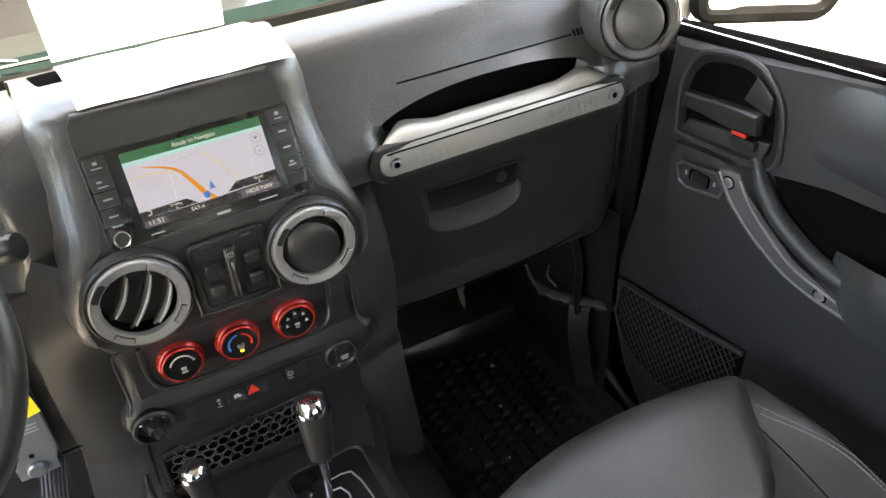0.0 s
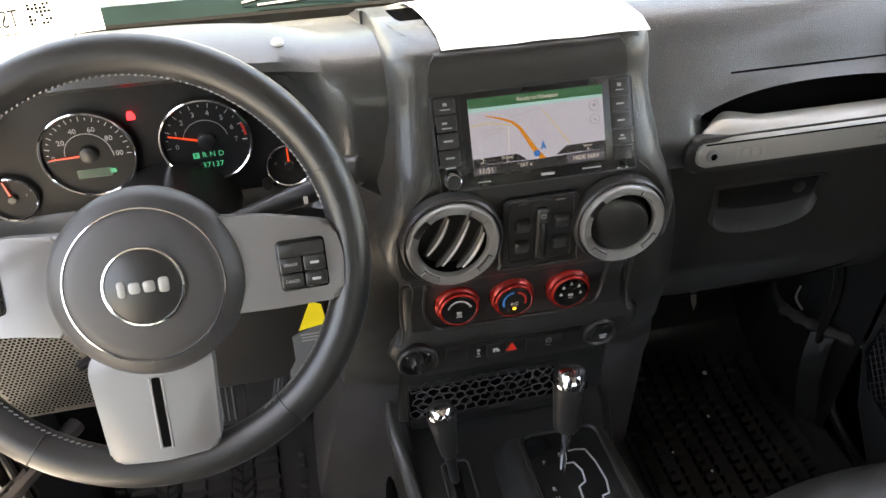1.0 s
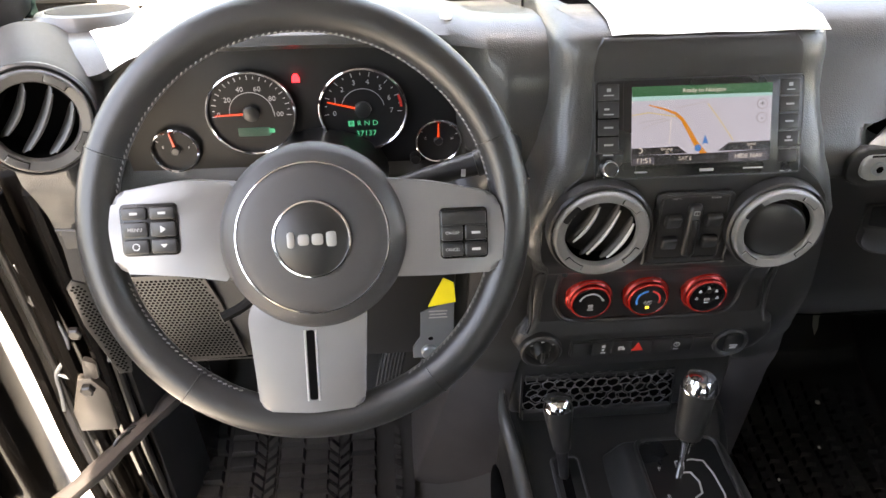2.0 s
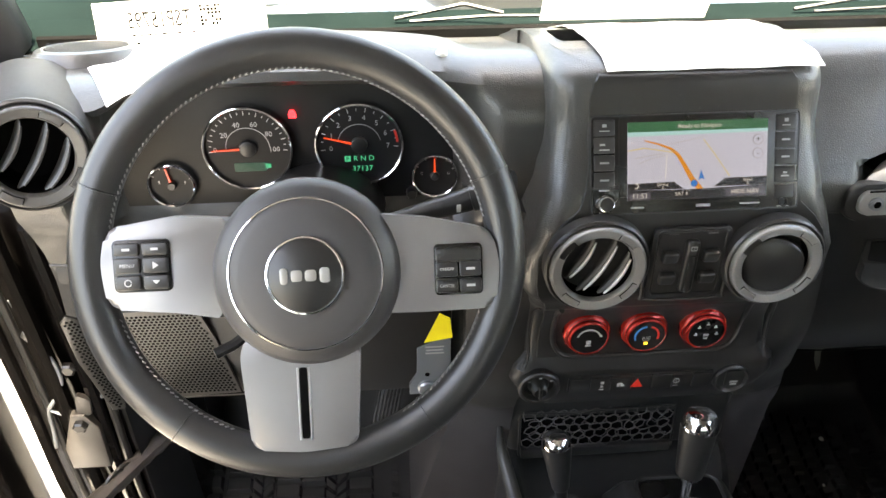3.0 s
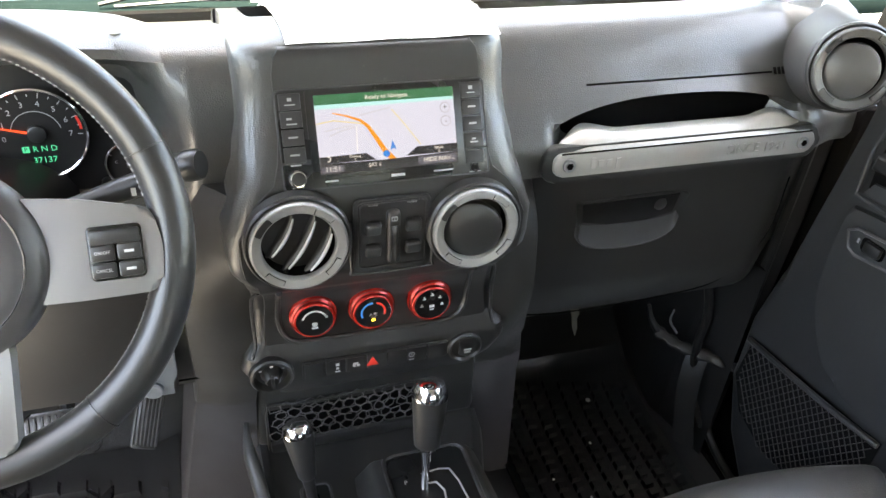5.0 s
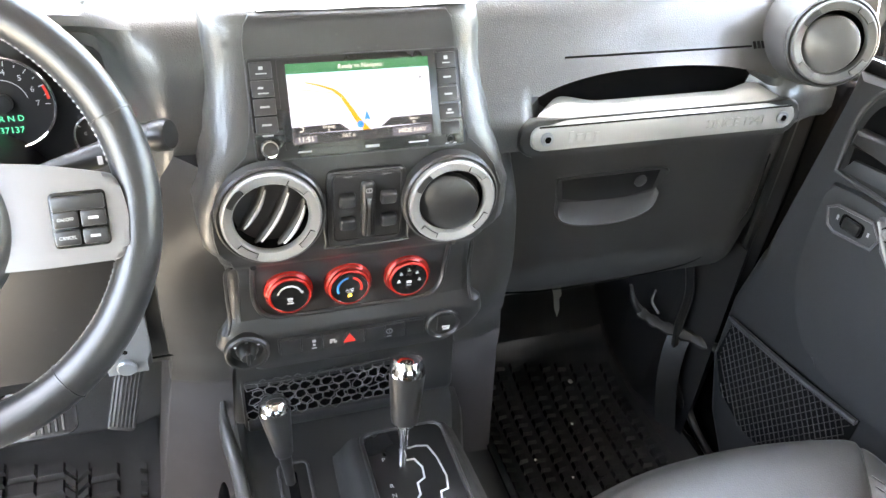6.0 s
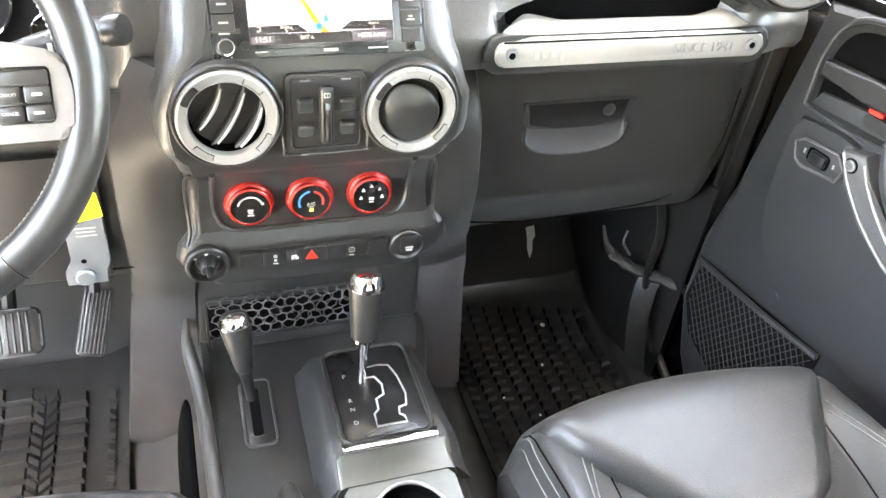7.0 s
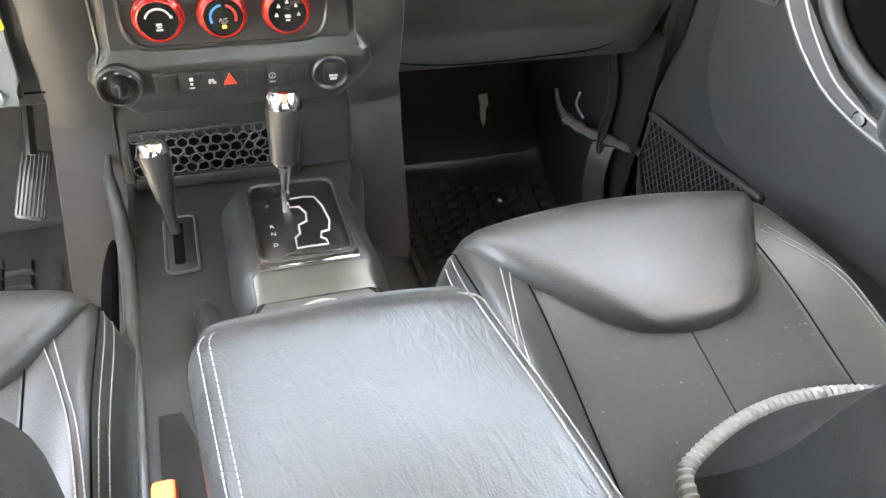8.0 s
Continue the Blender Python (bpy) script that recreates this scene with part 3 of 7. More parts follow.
for i in range(25):
    x = -0.136 + 0.292 * i / 24
    rings.append([(x, 0.185, 0.78), (x, 0.195, 0.8335), (x, 0.23, 0.8225), (x, 0.26, 0.808), (x, 0.328, 0.779), (x, 0.328, 0.72)])
part("tower_top", loft(rings), GRAIN, dash)

KNEE = [(0.40, 0.046), (0.425, 0.044), (0.45, 0.036), (0.52, 0.027), (0.60, 0.036), (0.66, 0.052)]
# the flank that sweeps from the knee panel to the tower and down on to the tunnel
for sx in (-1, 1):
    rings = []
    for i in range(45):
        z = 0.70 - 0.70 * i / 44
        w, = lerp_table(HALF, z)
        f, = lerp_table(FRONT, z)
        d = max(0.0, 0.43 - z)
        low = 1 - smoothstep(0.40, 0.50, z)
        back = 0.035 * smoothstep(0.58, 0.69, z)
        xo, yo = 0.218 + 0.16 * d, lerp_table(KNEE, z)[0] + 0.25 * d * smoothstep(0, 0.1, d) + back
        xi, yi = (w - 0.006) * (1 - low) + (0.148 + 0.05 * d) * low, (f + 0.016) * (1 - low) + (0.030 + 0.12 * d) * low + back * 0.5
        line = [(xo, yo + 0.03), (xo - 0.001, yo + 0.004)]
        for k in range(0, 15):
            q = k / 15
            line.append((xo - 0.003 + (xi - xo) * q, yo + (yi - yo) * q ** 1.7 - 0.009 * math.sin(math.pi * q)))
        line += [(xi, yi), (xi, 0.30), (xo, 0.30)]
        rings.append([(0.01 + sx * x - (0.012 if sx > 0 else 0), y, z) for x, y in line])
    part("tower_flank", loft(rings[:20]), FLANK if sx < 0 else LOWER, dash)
    part("tunnel_carpet", loft(rings[19:]), TUNNEL, dash, "grey carpet at the foot of the tower")
# ---- dashboard details ----
def air_vent(M, r, closed=False, slats=3, spin=0, label="round air vent with a silver ring", paint=None, shut=None):
    """A ball vent: ring, dark barrel, tabs, and either slats or a shut disc."""
    ring = part("air_vent", lathe([(r, 0), (r, 0.0065), (r - 0.001, 0.0085), (r - 0.0025, 0.0092), (r * 0.785, 0.0072), (r * 0.765, 0.0058), (r * 0.752, 0.002), (r * 0.745, -0.02), (r, -0.02)], 56, closed=True), paint or RINGSILVER, dash, label, M=M)
    part("collar", lathe([(r + 0.005, -0.012), (r + 0.005, 0.001), (r + 0.003, 0.0035), (r + 0.0005, 0.002), (r + 0.0005, -0.012)], 56), SATIN, ring, M=M)
    for k in range(4):
        a = 52 + 90 * k
        part("tab_gap", prism(band(r * 0.805, r * 0.962, a - 14.5, a + 14.5, 8), 0.0006, 0), DARKHOLE, ring, M=M @ T(0, 0, 0.0082), smooth=False)
        part("tab", prism(band(r * 0.818, r * 0.95, a - 13.4, a + 13.4, 8), 0.0017, 0.0005), (SATIN if k == 1 else paint or RINGSILVER), ring, M=M @ T(0, 0, 0.0080))
    part("barrel", lathe([(0, -0.03), (r * 0.60, -0.03), (r * 0.74, -0.018), (r * 0.745, 0.001)], 40), DARKHOLE, ring, M=M)
    N = M @ Matrix.Rotation(radians(spin), 4, "Z")
    if closed:
        part("disc", lathe([(0, 0.004), (r * 0.60, 0.0035), (r * 0.675, 0.001), (r * 0.70, -0.004), (r * 0.65, -0.01), (0, -0.012)], 40), shut or BLACK, ring, "closed vent disc", M=N @ T(-0.003, -0.003, 0.001) @ Matrix.Rotation(radians(-14), 4, "Y"))
    else:
        for k in range(slats):
            x = (k - (slats - 1) / 2) * r * 0.44
            h = (max(0.0, (r * 0.72) ** 2 - x * x)) ** 0.5
            bow = [(x + 0.10 * r * (1 - (2 * j / 12 - 1) ** 2), -h + 2 * h * j / 12, -0.004) for j in range(13)]
            bm = tube(bow, [0.0012 + 0.0040 * math.sin(math.pi * j / 12) ** 0.5 for j in range(13)], 8, flat=0.22)
            sl = part("slat", bm, BLACK, ring, M=N)
            part("edge", tube([(p[0] + 0.0025, p[1], 0.0005) for p in bow[1:-1]], [0.0006 + 0.0013 * math.sin(math.pi * (j + 1) / 12) for j in range(11)], 6), paint or SILVER, sl, "bright slat edge", M=N)
    return ring


air_vent(F(-0.084, -0.041, 0.677, 4), 0.0482, slats=3, spin=-30)
air_vent(F(0.0985, -0.041, 0.673, 4), 0.0462, closed=True, label="round air vent turned shut, with a silver ring")
RV = F(0.562, 0.000, 0.801, 12, -22)
LV = F(-0.604, -0.004, 0.803, 10, 20)
for VM in (RV, LV):
    part("vent_housing", lathe([(0.047, -0.004), (0.0495, 0.001), (0.052, -0.004), (0.054, -0.014), (0.057, -0.04), (0.060, -0.08), (0.062, -0.14), (0, -0.14)], 48), FLANK, dash, M=VM)
air_vent(RV, 0.047, closed=True, label="round end vent turned shut, with a grey ring", paint=GREYRING, shut=GREYRING)
air_vent(LV, 0.047, slats=3, spin=-35, label="round end vent with a dark grey ring", paint=GREYRING)
# dark insert that fills the front of the tower
RM = F(0.012, 0.0, 0.768, 27.5)
rows = []
for z in STZ:
    if not 0.503 <= z <= 0.848:
        continue
    f, = lerp_table(FRONT, z)
    w, = lerp_table(HALF, z)
    w -= 0.012 + 0.022 * smoothstep(0.70, 0.74, z)
    rows.append([(0.01 - w, f + 0.004, z), (0.01 - w + 0.002, f - 0.0022, z), (0.01 - w * 0.5, f - 0.0026, z), (0.01, f - 0.0026, z), (0.01 + w * 0.5, f - 0.0026, z), (0.01 + w - 0.002, f - 0.0022, z), (0.01 + w, f + 0.004, z),
                 (0.01 + w, f + 0.010, z), (0.01 - w, f + 0.010, z)])
part("tower_insert", loft(rows), SATIN, dash, "satin black insert round radio, vents and knobs")
edge = spline([(-0.126, 0.004, 0.588), (-0.133, 0.010, 0.575), (-0.134, 0.014, 0.54), (-0.134, 0.009, 0.51), (-0.139, 0.002, 0.496)], 20)
part("panel_edge", tube(edge, 0.0022, 6), SATIN, dash)
edge = spline([(0.142, 0.004, 0.588), (0.149, 0.010, 0.575), (0.150, 0.014, 0.54), (0.150, 0.009, 0.51), (0.152, 0.002, 0.496)], 20)
part("panel_edge", tube(edge, 0.0022, 6), SATIN, dash)


rim_ = [(-0.104, 0.592), (-0.106, 0.545), (-0.103, 0.522), (-0.090, 0.508), (-0.06, 0.505), (0.0, 0.505), (0.07, 0.505), (0.10, 0.508), (0.114, 0.522), (0.118, 0.545), (0.118, 0.592)]
part("recess_rim", tube([(p.x, lerp_table(FRONT, p.z)[0] - 0.0035, p.z) for p in spline([(x, 0, z) for x, z in rim_], 50)], 0.0032, 8), SATIN, dash)


def climate_knob(x, face):
    M = F(x, 0.018, 0.5405, 2)
    base = part("climate_knob", lathe([(0.0275, 0), (0.0278, 0.008), (0.0274, 0.0100), (0.0262, 0.0112), (0.0256, 0.0109), (0.0250, 0.0118), (0.0234, 0.0126)], 48), RED, dash, "red-ringed climate control knob", M=M)
    part("groove", tube([(0.0256 * math.cos(2 * math.pi * i / 48), 0.0256 * math.sin(2 * math.pi * i / 48), 0.0109) for i in range(48)], 0.0006, 5, closed=True), BLACK, base, M=M)
    part("collar", lathe([(0.0236, 0.0110), (0.0233, 0.0150), (0.0222, 0.0152)], 48), GLOSS, base, M=M)
    part("rim", lathe([(0.0238, 0.0138), (0.0243, 0.0150), (0.0240, 0.0172), (0.0228, 0.0184), (0.0212, 0.0186), (0.0207, 0.0180)], 48), RED, base, M=M)
    part("bright_edge", tube([(0.0207 * math.cos(2 * math.pi * i / 48), 0.0207 * math.sin(2 * math.pi * i / 48), 0.0181) for i in range(48)], 0.0005, 5, closed=True), SMOKED, base, M=M)
    part("face", lathe([(0, 0.0182), (0.015, 0.0180), (0.0207, 0.0176)], 48), GLOSS, base, M=M)
    N = M @ T(0, 0, 0.0181)
    if face == "fan":
        part("scale", prism(band(0.0125, 0.0145, 20, 165, 18), 0.0004, 0), WHITEMARK, base, M=N, smooth=False)
        bars("symbol", [(0, -0.004, 0.006, 0.003), (0, -0.007, 0.005, 0.0015), (0.0135, 0.004, 0.003, 0.003), (0, -0.010, 0.007, 0.0018)], N, WHITEMARK, base)
    elif face == "heat":
        part("cold_scale", prism(band(0.0125, 0.0150, 95, 205, 14), 0.0004, 0), BLUEMARK, base, M=N, smooth=False)
        part("warm_scale", prism(band(0.0125, 0.0150, -20, 75, 14), 0.0004, 0), REDMARK, base, M=N, smooth=False)
        text("writing", "A/C", 0.006, N @ T(0, -0.003, 0.0003), WHITEMARK, base)
        bars("symbol", [(0, -0.0065, 0.006, 0.0012)], N, GREYMARK, base)
        part("lamp", rbox(0.004, 0.0028, 0.0006, 0, at=(0, -0.0105, 0.0003)), glowing("amber lamp", (1.0, 0.55, 0.05), 0.3), base, M=N, smooth=False)
    else:
        spots = []
        for k in range(5):
            a = radians(-10 + 50 * k)
            spots += [(0.0125 * math.cos(a), 0.0125 * math.sin(a), 0.0038, 0.0016), (0.0125 * math.cos(a), 0.0125 * math.sin(a) + 0.0018, 0.0016, 0.0026)]
        bars("symbol", spots + [(0, -0.003, 0.006, 0.0035), (0, -0.0075, 0.005, 0.0015)], N, WHITEMARK, base)


climate_knob(-0.067, "fan")
climate_knob(0.0005, "heat")
climate_knob(0.0705, "mode")

# lower row of switches
row = part("switch_bank", prism(rrect(0.178, 0.026, 0.003), 0.004, 0.001), BLACK, dash, "row of black push switches", M=F(0.005, 0.004, 0.4665, -1))
for k in range(7):
    part("switch", prism(rrect(0.0235, 0.0225, 0.0015, 3), 0.0022, 0.0007), SATIN, row, M=F(0.005 + (k - 3) * 0.025, 0.0003, 0.4665, -1))
SM = F(0.005, -0.002, 0.4665, -1)
part("hazard_mark", prism([(-0.0075, -0.006), (0.0075, -0.006), (0, 0.008)], 0.0006, 0), REDMARK, row, "red hazard triangle", M=SM @ T(-0.0055, 0.0005, 0), smooth=False)
bars("symbol", [(-0.048, 0.004, 0.004, 0.004), (-0.048, -0.002, 0.003, 0.003), (-0.048, -0.007, 0.006, 0.0014)], SM, WHITEMARK, row)
bars("symbol", [(-0.026, 0.001, 0.006, 0.003), (-0.023, -0.002, 0.004, 0.003), (-0.028, -0.001, 0.003, 0.005)], SM, WHITEMARK, row)
part("symbol", prism(band(0.003, 0.004, 0, 350, 16), 0.0004, 0), GREYMARK, row, M=SM @ T(0.043, 0.001, 0), smooth=False)
bars("symbol", [(0.043, 0.001, 0.0008, 0.003), (0.043, -0.007, 0.006, 0.0012)], SM, GREYMARK, row)
KM = F(-0.1195, 0.0, 0.4685, 0)
mk = part("mirror_knob", lathe([(0.0255, -0.01), (0.0255, 0.003), (0.0235, 0.0055), (0.021, 0.005), (0.0185, -0.002), (0.018, -0.006), (0, -0.006)], 44), SATIN, dash, "round black mirror adjusting knob in a collar", M=KM)
part("dial", lathe([(0, 0.012), (0.007, 0.012), (0.009, 0.009), (0.010, 0.002), (0.013, -0.002), (0.013, -0.006)], 32), BLACK, mk, M=KM)
part("grip", rbox(0.004, 0.018, 0.008, 0.0015, 2, (0, 0, 0.011)), SATIN, mk, M=KM)
bars("symbol", [(0, 0.0185, 0.0035, 0.0016), (-0.013, 0.0135, 0.003, 0.0016), (0.013, 0.0135, 0.003, 0.0016)], KM @ T(0, 0, 0.0052), WHITEMARK, mk)
PM = F(0.117, 0.003, 0.4635, 0)
po = part("power_socket", lathe([(0.0225, -0.01), (0.0225, 0.004), (0.020, 0.006), (0.018, 0.004), (0.017, 0.003), (0, 0.003)], 40), SATIN, dash, "round black power socket with a flap", M=PM)
part("flap", prism(rrect(0.022, 0.026, 0.004), 0.003, 0.0012), BLACK, po, M=PM @ T(0.003, 0.002, 0.003))
bars("symbol", [(0.003, -0.002, 0.010, 0.0025), (0.003, -0.006, 0.008, 0.003)], PM @ T(0, 0, 0.006), WHITEMARK, po)

# window switches between the vents
WP = F(0.0125, -0.029, 0.668, 3)
wp = part("window_switch_panel", prism(rrect(0.080, 0.088, 0.007), 0.004, 0.0015), SATIN, dash, "black panel of four window switches round a lock tower", M=WP)
part("well", prism(rrect(0.066, 0.072, 0.004, cy=0.003), 0.0006, 0), SATIN, wp, M=WP @ T(0, 0, 0.0040))
rim = [(x, y, 0.0045) for x, y in rrect(0.070, 0.076, 0.005, cy=0.003)]
part("rim", tube(rim, 0.0013, 6, closed=True), SATIN, wp, M=WP)
rim = spline([(-0.044, 0.02, 0.002), (-0.043, -0.034, 0.004), (-0.037, -0.042, 0.004), (0.037, -0.042, 0.004), (0.043, -0.034, 0.004), (0.044, 0.02, 0.002)], 30)
part("rim", tube(rim, 0.0018, 6), SATIN, wp, M=WP)
for sx in (-1, 1):
    for sy in (0.012, -0.014):
        part("switch", rbox(0.0165, 0.015, 0.009, 0.003, 3, (sx * 0.021, sy + 0.003, 0.007)), SATIN, wp, M=WP @ T(0, sy, 0) @ Matrix.Rotation(radians(16), 4, "X") @ T(0, -sy, 0))
part("lock_tower", rbox(0.014, 0.062, 0.011, 0.004, 3, (0, 0.001, 0.007)), BLACK, wp, M=WP)
part("rocker", tube(spline([(0, 0.016, 0.012), (0, 0.008, 0.0145), (0, -0.006, 0.013), (0, -0.02, 0.0145), (0, -0.026, 0.012)], 16), 0.0036, 8), GLOSS, wp, M=WP)
bars("symbol", [(-0.020, 0.0375, 0.010, 0.002), (0.020, 0.0375, 0.010, 0.002)], WP @ T(0, 0, 0.0042), GREYMARK, wp)
part("symbol", prism(rrect(0.0062, 0.0052, 0.001, 2, 0, 0.0245), 0.0004, 0), GREYMARK, wp, M=WP @ T(0, 0, 0.0124), smooth=False)
bars("symbol", [(-0.0013, 0.0245, 0.002, 0.003), (0.0013, 0.0245, 0.002, 0.003)], WP @ T(0, 0, 0.0127), BLACK, wp)
bars("symbol", [(0, -0.0265, 0.006, 0.002)], WP @ T(0, 0, 0.0124), GREYMARK, wp)

# ---- radio ----
radio = thing("radio", (0.012, 0.0, 0.72), "black touchscreen radio with a map on its lit screen", "radio")
body = part("body", prism(rrect(0.206, 0.0935, 0.003), 0.012, 0.0015), GLOSS, radio, M=RM @ T(0, 0, -0.010))
part("bezel_edge", tube([(x, y, 0.0012) for x, y in rrect(0.207, 0.0945, 0.003)], 0.0010, 6, closed=True), DOORTRIM, radio, M=RM)
SC = RM @ T(0.0015, 0.0030, 0.0032)
SW, SH = 0.139, 0.0755
part("screen_frame", prism(rrect(SW + 0.016, SH + 0.0085, 0.0015), 0.0012, 0.0006), GLOSS, radio, M=RM @ T(0.0015, 0.003, 0.0015))
GAIN = 0.041


def lit(name, c, k=1.0):
    return glowing("lit " + name, c, GAIN * k)


LAND, GREEN, SKYB, ORANGE, YROAD, DARKUI, WHITEUI, BLUEUI, BOXUI, ROADG = (lit("land", (0.58, 0.62, 0.84)), lit("green", (0.03, 0.16, 0.075)), lit("sky", (0.42, 0.78, 0.88)), lit("orange", (0.81, 0.30, 0.02)),
    lit("yellow", (0.72, 0.62, 0.30)), lit("dark", (0.022, 0.022, 0.028)), lit("white", (0.9, 0.9, 0.92)), lit("blue", (0.02, 0.22, 0.75)), lit("box", (0.10, 0.10, 0.14)), lit("grey road", (0.50, 0.50, 0.60)))


def ui(name, pts, mat, level, screen):
    """A flat field of the display; pts in shares of the screen from its upper left."""
    return part(name, prism([((u - 0.5) * SW, (0.5 - v) * SH) for u, v in pts], 0.0001, 0), mat, screen, M=SC @ T(0, 0, 0.00012 * level), smooth=False)


def ui_line(name, pts, width, mat, level, screen):
    p = [((u - 0.5) * SW, (0.5 - v) * SH) for u, v in pts]
    left, right = [], []
    for i, (x, y) in enumerate(p):
        a, b = p[max(0, i - 1)], p[min(len(p) - 1, i + 1)]
        d = Vector((b[0] - a[0], b[1] - a[1])).normalized()
        w = width[i] if isinstance(width, list) else width
        left.append((x - d.y * w / 2, y + d.x * w / 2))
        right.append((x + d.y * w / 2, y - d.x * w / 2))
    return part(name, prism(left + right[::-1], 0.0001, 0), mat, screen, M=SC @ T(0, 0, 0.00012 * level), smooth=False)


screen = part("screen", prism([(-SW / 2, -SH / 2), (SW / 2, -SH / 2), (SW / 2, SH / 2), (-SW / 2, SH / 2)], 0.0003, 0), LAND, radio, "lit map screen", M=SC @ T(0, 0, -0.0002), smooth=False)
ui("header", [(0, 0), (1, 0), (1, 0.125), (0, 0.125)], GREEN, 2, screen)
ui("sky_band", [(0, 0.125), (1, 0.125), (1, 0.165), (0, 0.18)], SKYB, 2, screen)
ui_line("road", [(0.0, 0.36), (0.12, 0.33), (0.25, 0.37), (0.34, 0.40)], 0.0011, YROAD, 2, screen)
ui_line("road", [(0.3, 0.29), (0.42, 0.25), (0.54, 0.21)], 0.0008, ROADG, 2, screen)
ui_line("road", [(0.05, 0.46), (0.15, 0.43), (0.25, 0.41)], 0.0008, ROADG, 2, screen)
ui_line("road", [(0.08, 0.53), (0.16, 0.47), (0.27, 0.43)], 0.0008, ROADG, 2, screen)
ui_line("road", [(0.28, 0.42), (0.275, 0.6), (0.27, 0.74)], 0.0008, WHITEUI, 2, screen)
ui_line("road", [(0.54, 0.24), (0.62, 0.43), (0.73, 0.72)], 0.0011, YROAD, 2, screen)
ui_line("highway", [(0.12, 0.235), (0.22, 0.285), (0.31, 0.35), (0.36, 0.43), (0.41, 0.58), (0.46, 0.74), (0.53, 0.90)], [0.0010, 0.0018, 0.0026, 0.0034, 0.0042, 0.0050, 0.0056], ORANGE, 3, screen)
ui("info_panel", [(0, 0.78), (0.33, 0.77), (0.40, 0.865), (0, 0.865)], DARKUI, 4, screen)
ui("info_panel", [(1, 0.74), (0.70, 0.745), (0.62, 0.85), (1, 0.85)], DARKUI, 4, screen)
ui("bottom_bar", [(0, 0.865), (0.45, 0.875), (1, 0.85), (1, 1), (0, 1)], DARKUI, 5, screen)
ui("clock_box", [(0.01, 0.905), (0.165, 0.895), (0.165, 0.985), (0.01, 0.985)], BOXUI, 6, screen)
ui("nav_box", [(0.70, 0.875), (0.985, 0.87), (0.985, 0.98), (0.70, 0.985)], BOXUI, 6, screen)
ui("position_arrow", [(0.525, 0.63), (0.55, 0.755), (0.527, 0.735), (0.505, 0.76)], BLUEUI, 6, screen)
part("road_shield", prism(circle(0.0034, 14), 0.0001, 0), BLUEUI, screen, M=SC @ T((0.475 - 0.5) * SW, (0.5 - 0.80) * SH, 0.0008), smooth=False)


def label_ui(words, u, v, size, mat=WHITEUI):
    text("writing", words, size, SC @ T((u - 0.5) * SW, (0.5 - v) * SH, 0.0010), mat, screen, 0.00005)


label_ui("Ready to Navigate", 0.51, 0.065, 0.0058)
label_ui("11:51", 0.088, 0.943, 0.0072)
label_ui("HIDE NAV", 0.843, 0.928, 0.0062)
label_ui("SAT 6", 0.385, 0.93, 0.0052)
label_ui("Driving", 0.25, 0.80, 0.0038)
label_ui("S", 0.25, 0.845, 0.0042)
label_ui("Speed", 0.86, 0.775, 0.0038)
label_ui("0", 0.86, 0.825, 0.0042)
for v, s in ((0.265, "+"), (0.44, "-")):
    part("zoom_button", prism(circle(0.0052, 20), 0.0001, 0), lit("button ring", (0.3, 0.3, 0.36)), screen, M=SC @ T(0.43 * SW, (0.5 - v) * SH, 0.0004), smooth=False)
    part("zoom_button", prism(circle(0.0046, 20), 0.0001, 0), LAND, screen, M=SC @ T(0.43 * SW, (0.5 - v) * SH, 0.0006), smooth=False)
    label_ui(s, 0.93, v, 0.0085, lit("dark text", (0.05, 0.05, 0.06)))
part("back_arrow", prism(band(0.0018, 0.0028, -120, 110, 10), 0.0001, 0), WHITEUI, screen, M=SC @ T(-0.44 * SW, -0.31 * SH, 0.0008), smooth=False)
for k in range(4):
    y = 0.0365 - 0.0168 * k
    part("button", prism(rrect(0.0205, 0.0152, 0.0012, 3), 0.0022, 0.0008), SATIN, radio, M=RM @ T(-0.0905, y, 0.001))
    part("button", prism(rrect(0.0205, 0.0152, 0.0012, 3), 0.0022, 0.0008), SATIN, radio, M=RM @ T(0.0895, y, 0.001))
marks = [(-0.0905, 0.0385, 0.004, 0.003), (-0.0905, 0.0335, 0.010, 0.001), (-0.0925, 0.0205, 0.005, 0.002), (-0.0905, 0.0155, 0.010, 0.0012), (-0.0905, 0.003, 0.009, 0.0018), (-0.0905, -0.0137, 0.009, 0.0018)]
marks += [(0.0895, 0.0385, 0.004, 0.0035), (0.0895, 0.0335, 0.008, 0.001), (0.0895, 0.0197, 0.008, 0.0018), (0.0895, 0.003, 0.008, 0.0018), (0.0895, -0.0125, 0.004, 0.002), (0.0895, -0.0157, 0.008, 0.0016)]
bars("button_print", marks, RM @ T(0, 0, 0.0033), GREYMARK, radio)
vk = part("volume_knob", lathe([(0.0094, 0), (0.0094, 0.002), (0.0086, 0.0035), (0.0084, 0.009), (0.0076, 0.0104), (0.0066, 0.0106)], 32), CHROME, radio, "chrome volume knob with a black cap", M=RM @ T(-0.0905, -0.0365, 0.002))
part("cap", lathe([(0, 0.0108), (0.004, 0.0106), (0.0067, 0.0103)], 28), BLACK, vk, M=RM @ T(-0.0905, -0.0365, 0.002))
part("usb_cover", prism(rrect(0.019, 0.013, 0.001, 3), 0.002, 0.0006), SATIN, radio, "dark flap over the media socket", M=RM @ T(0.0895, -0.0305, 0.001))
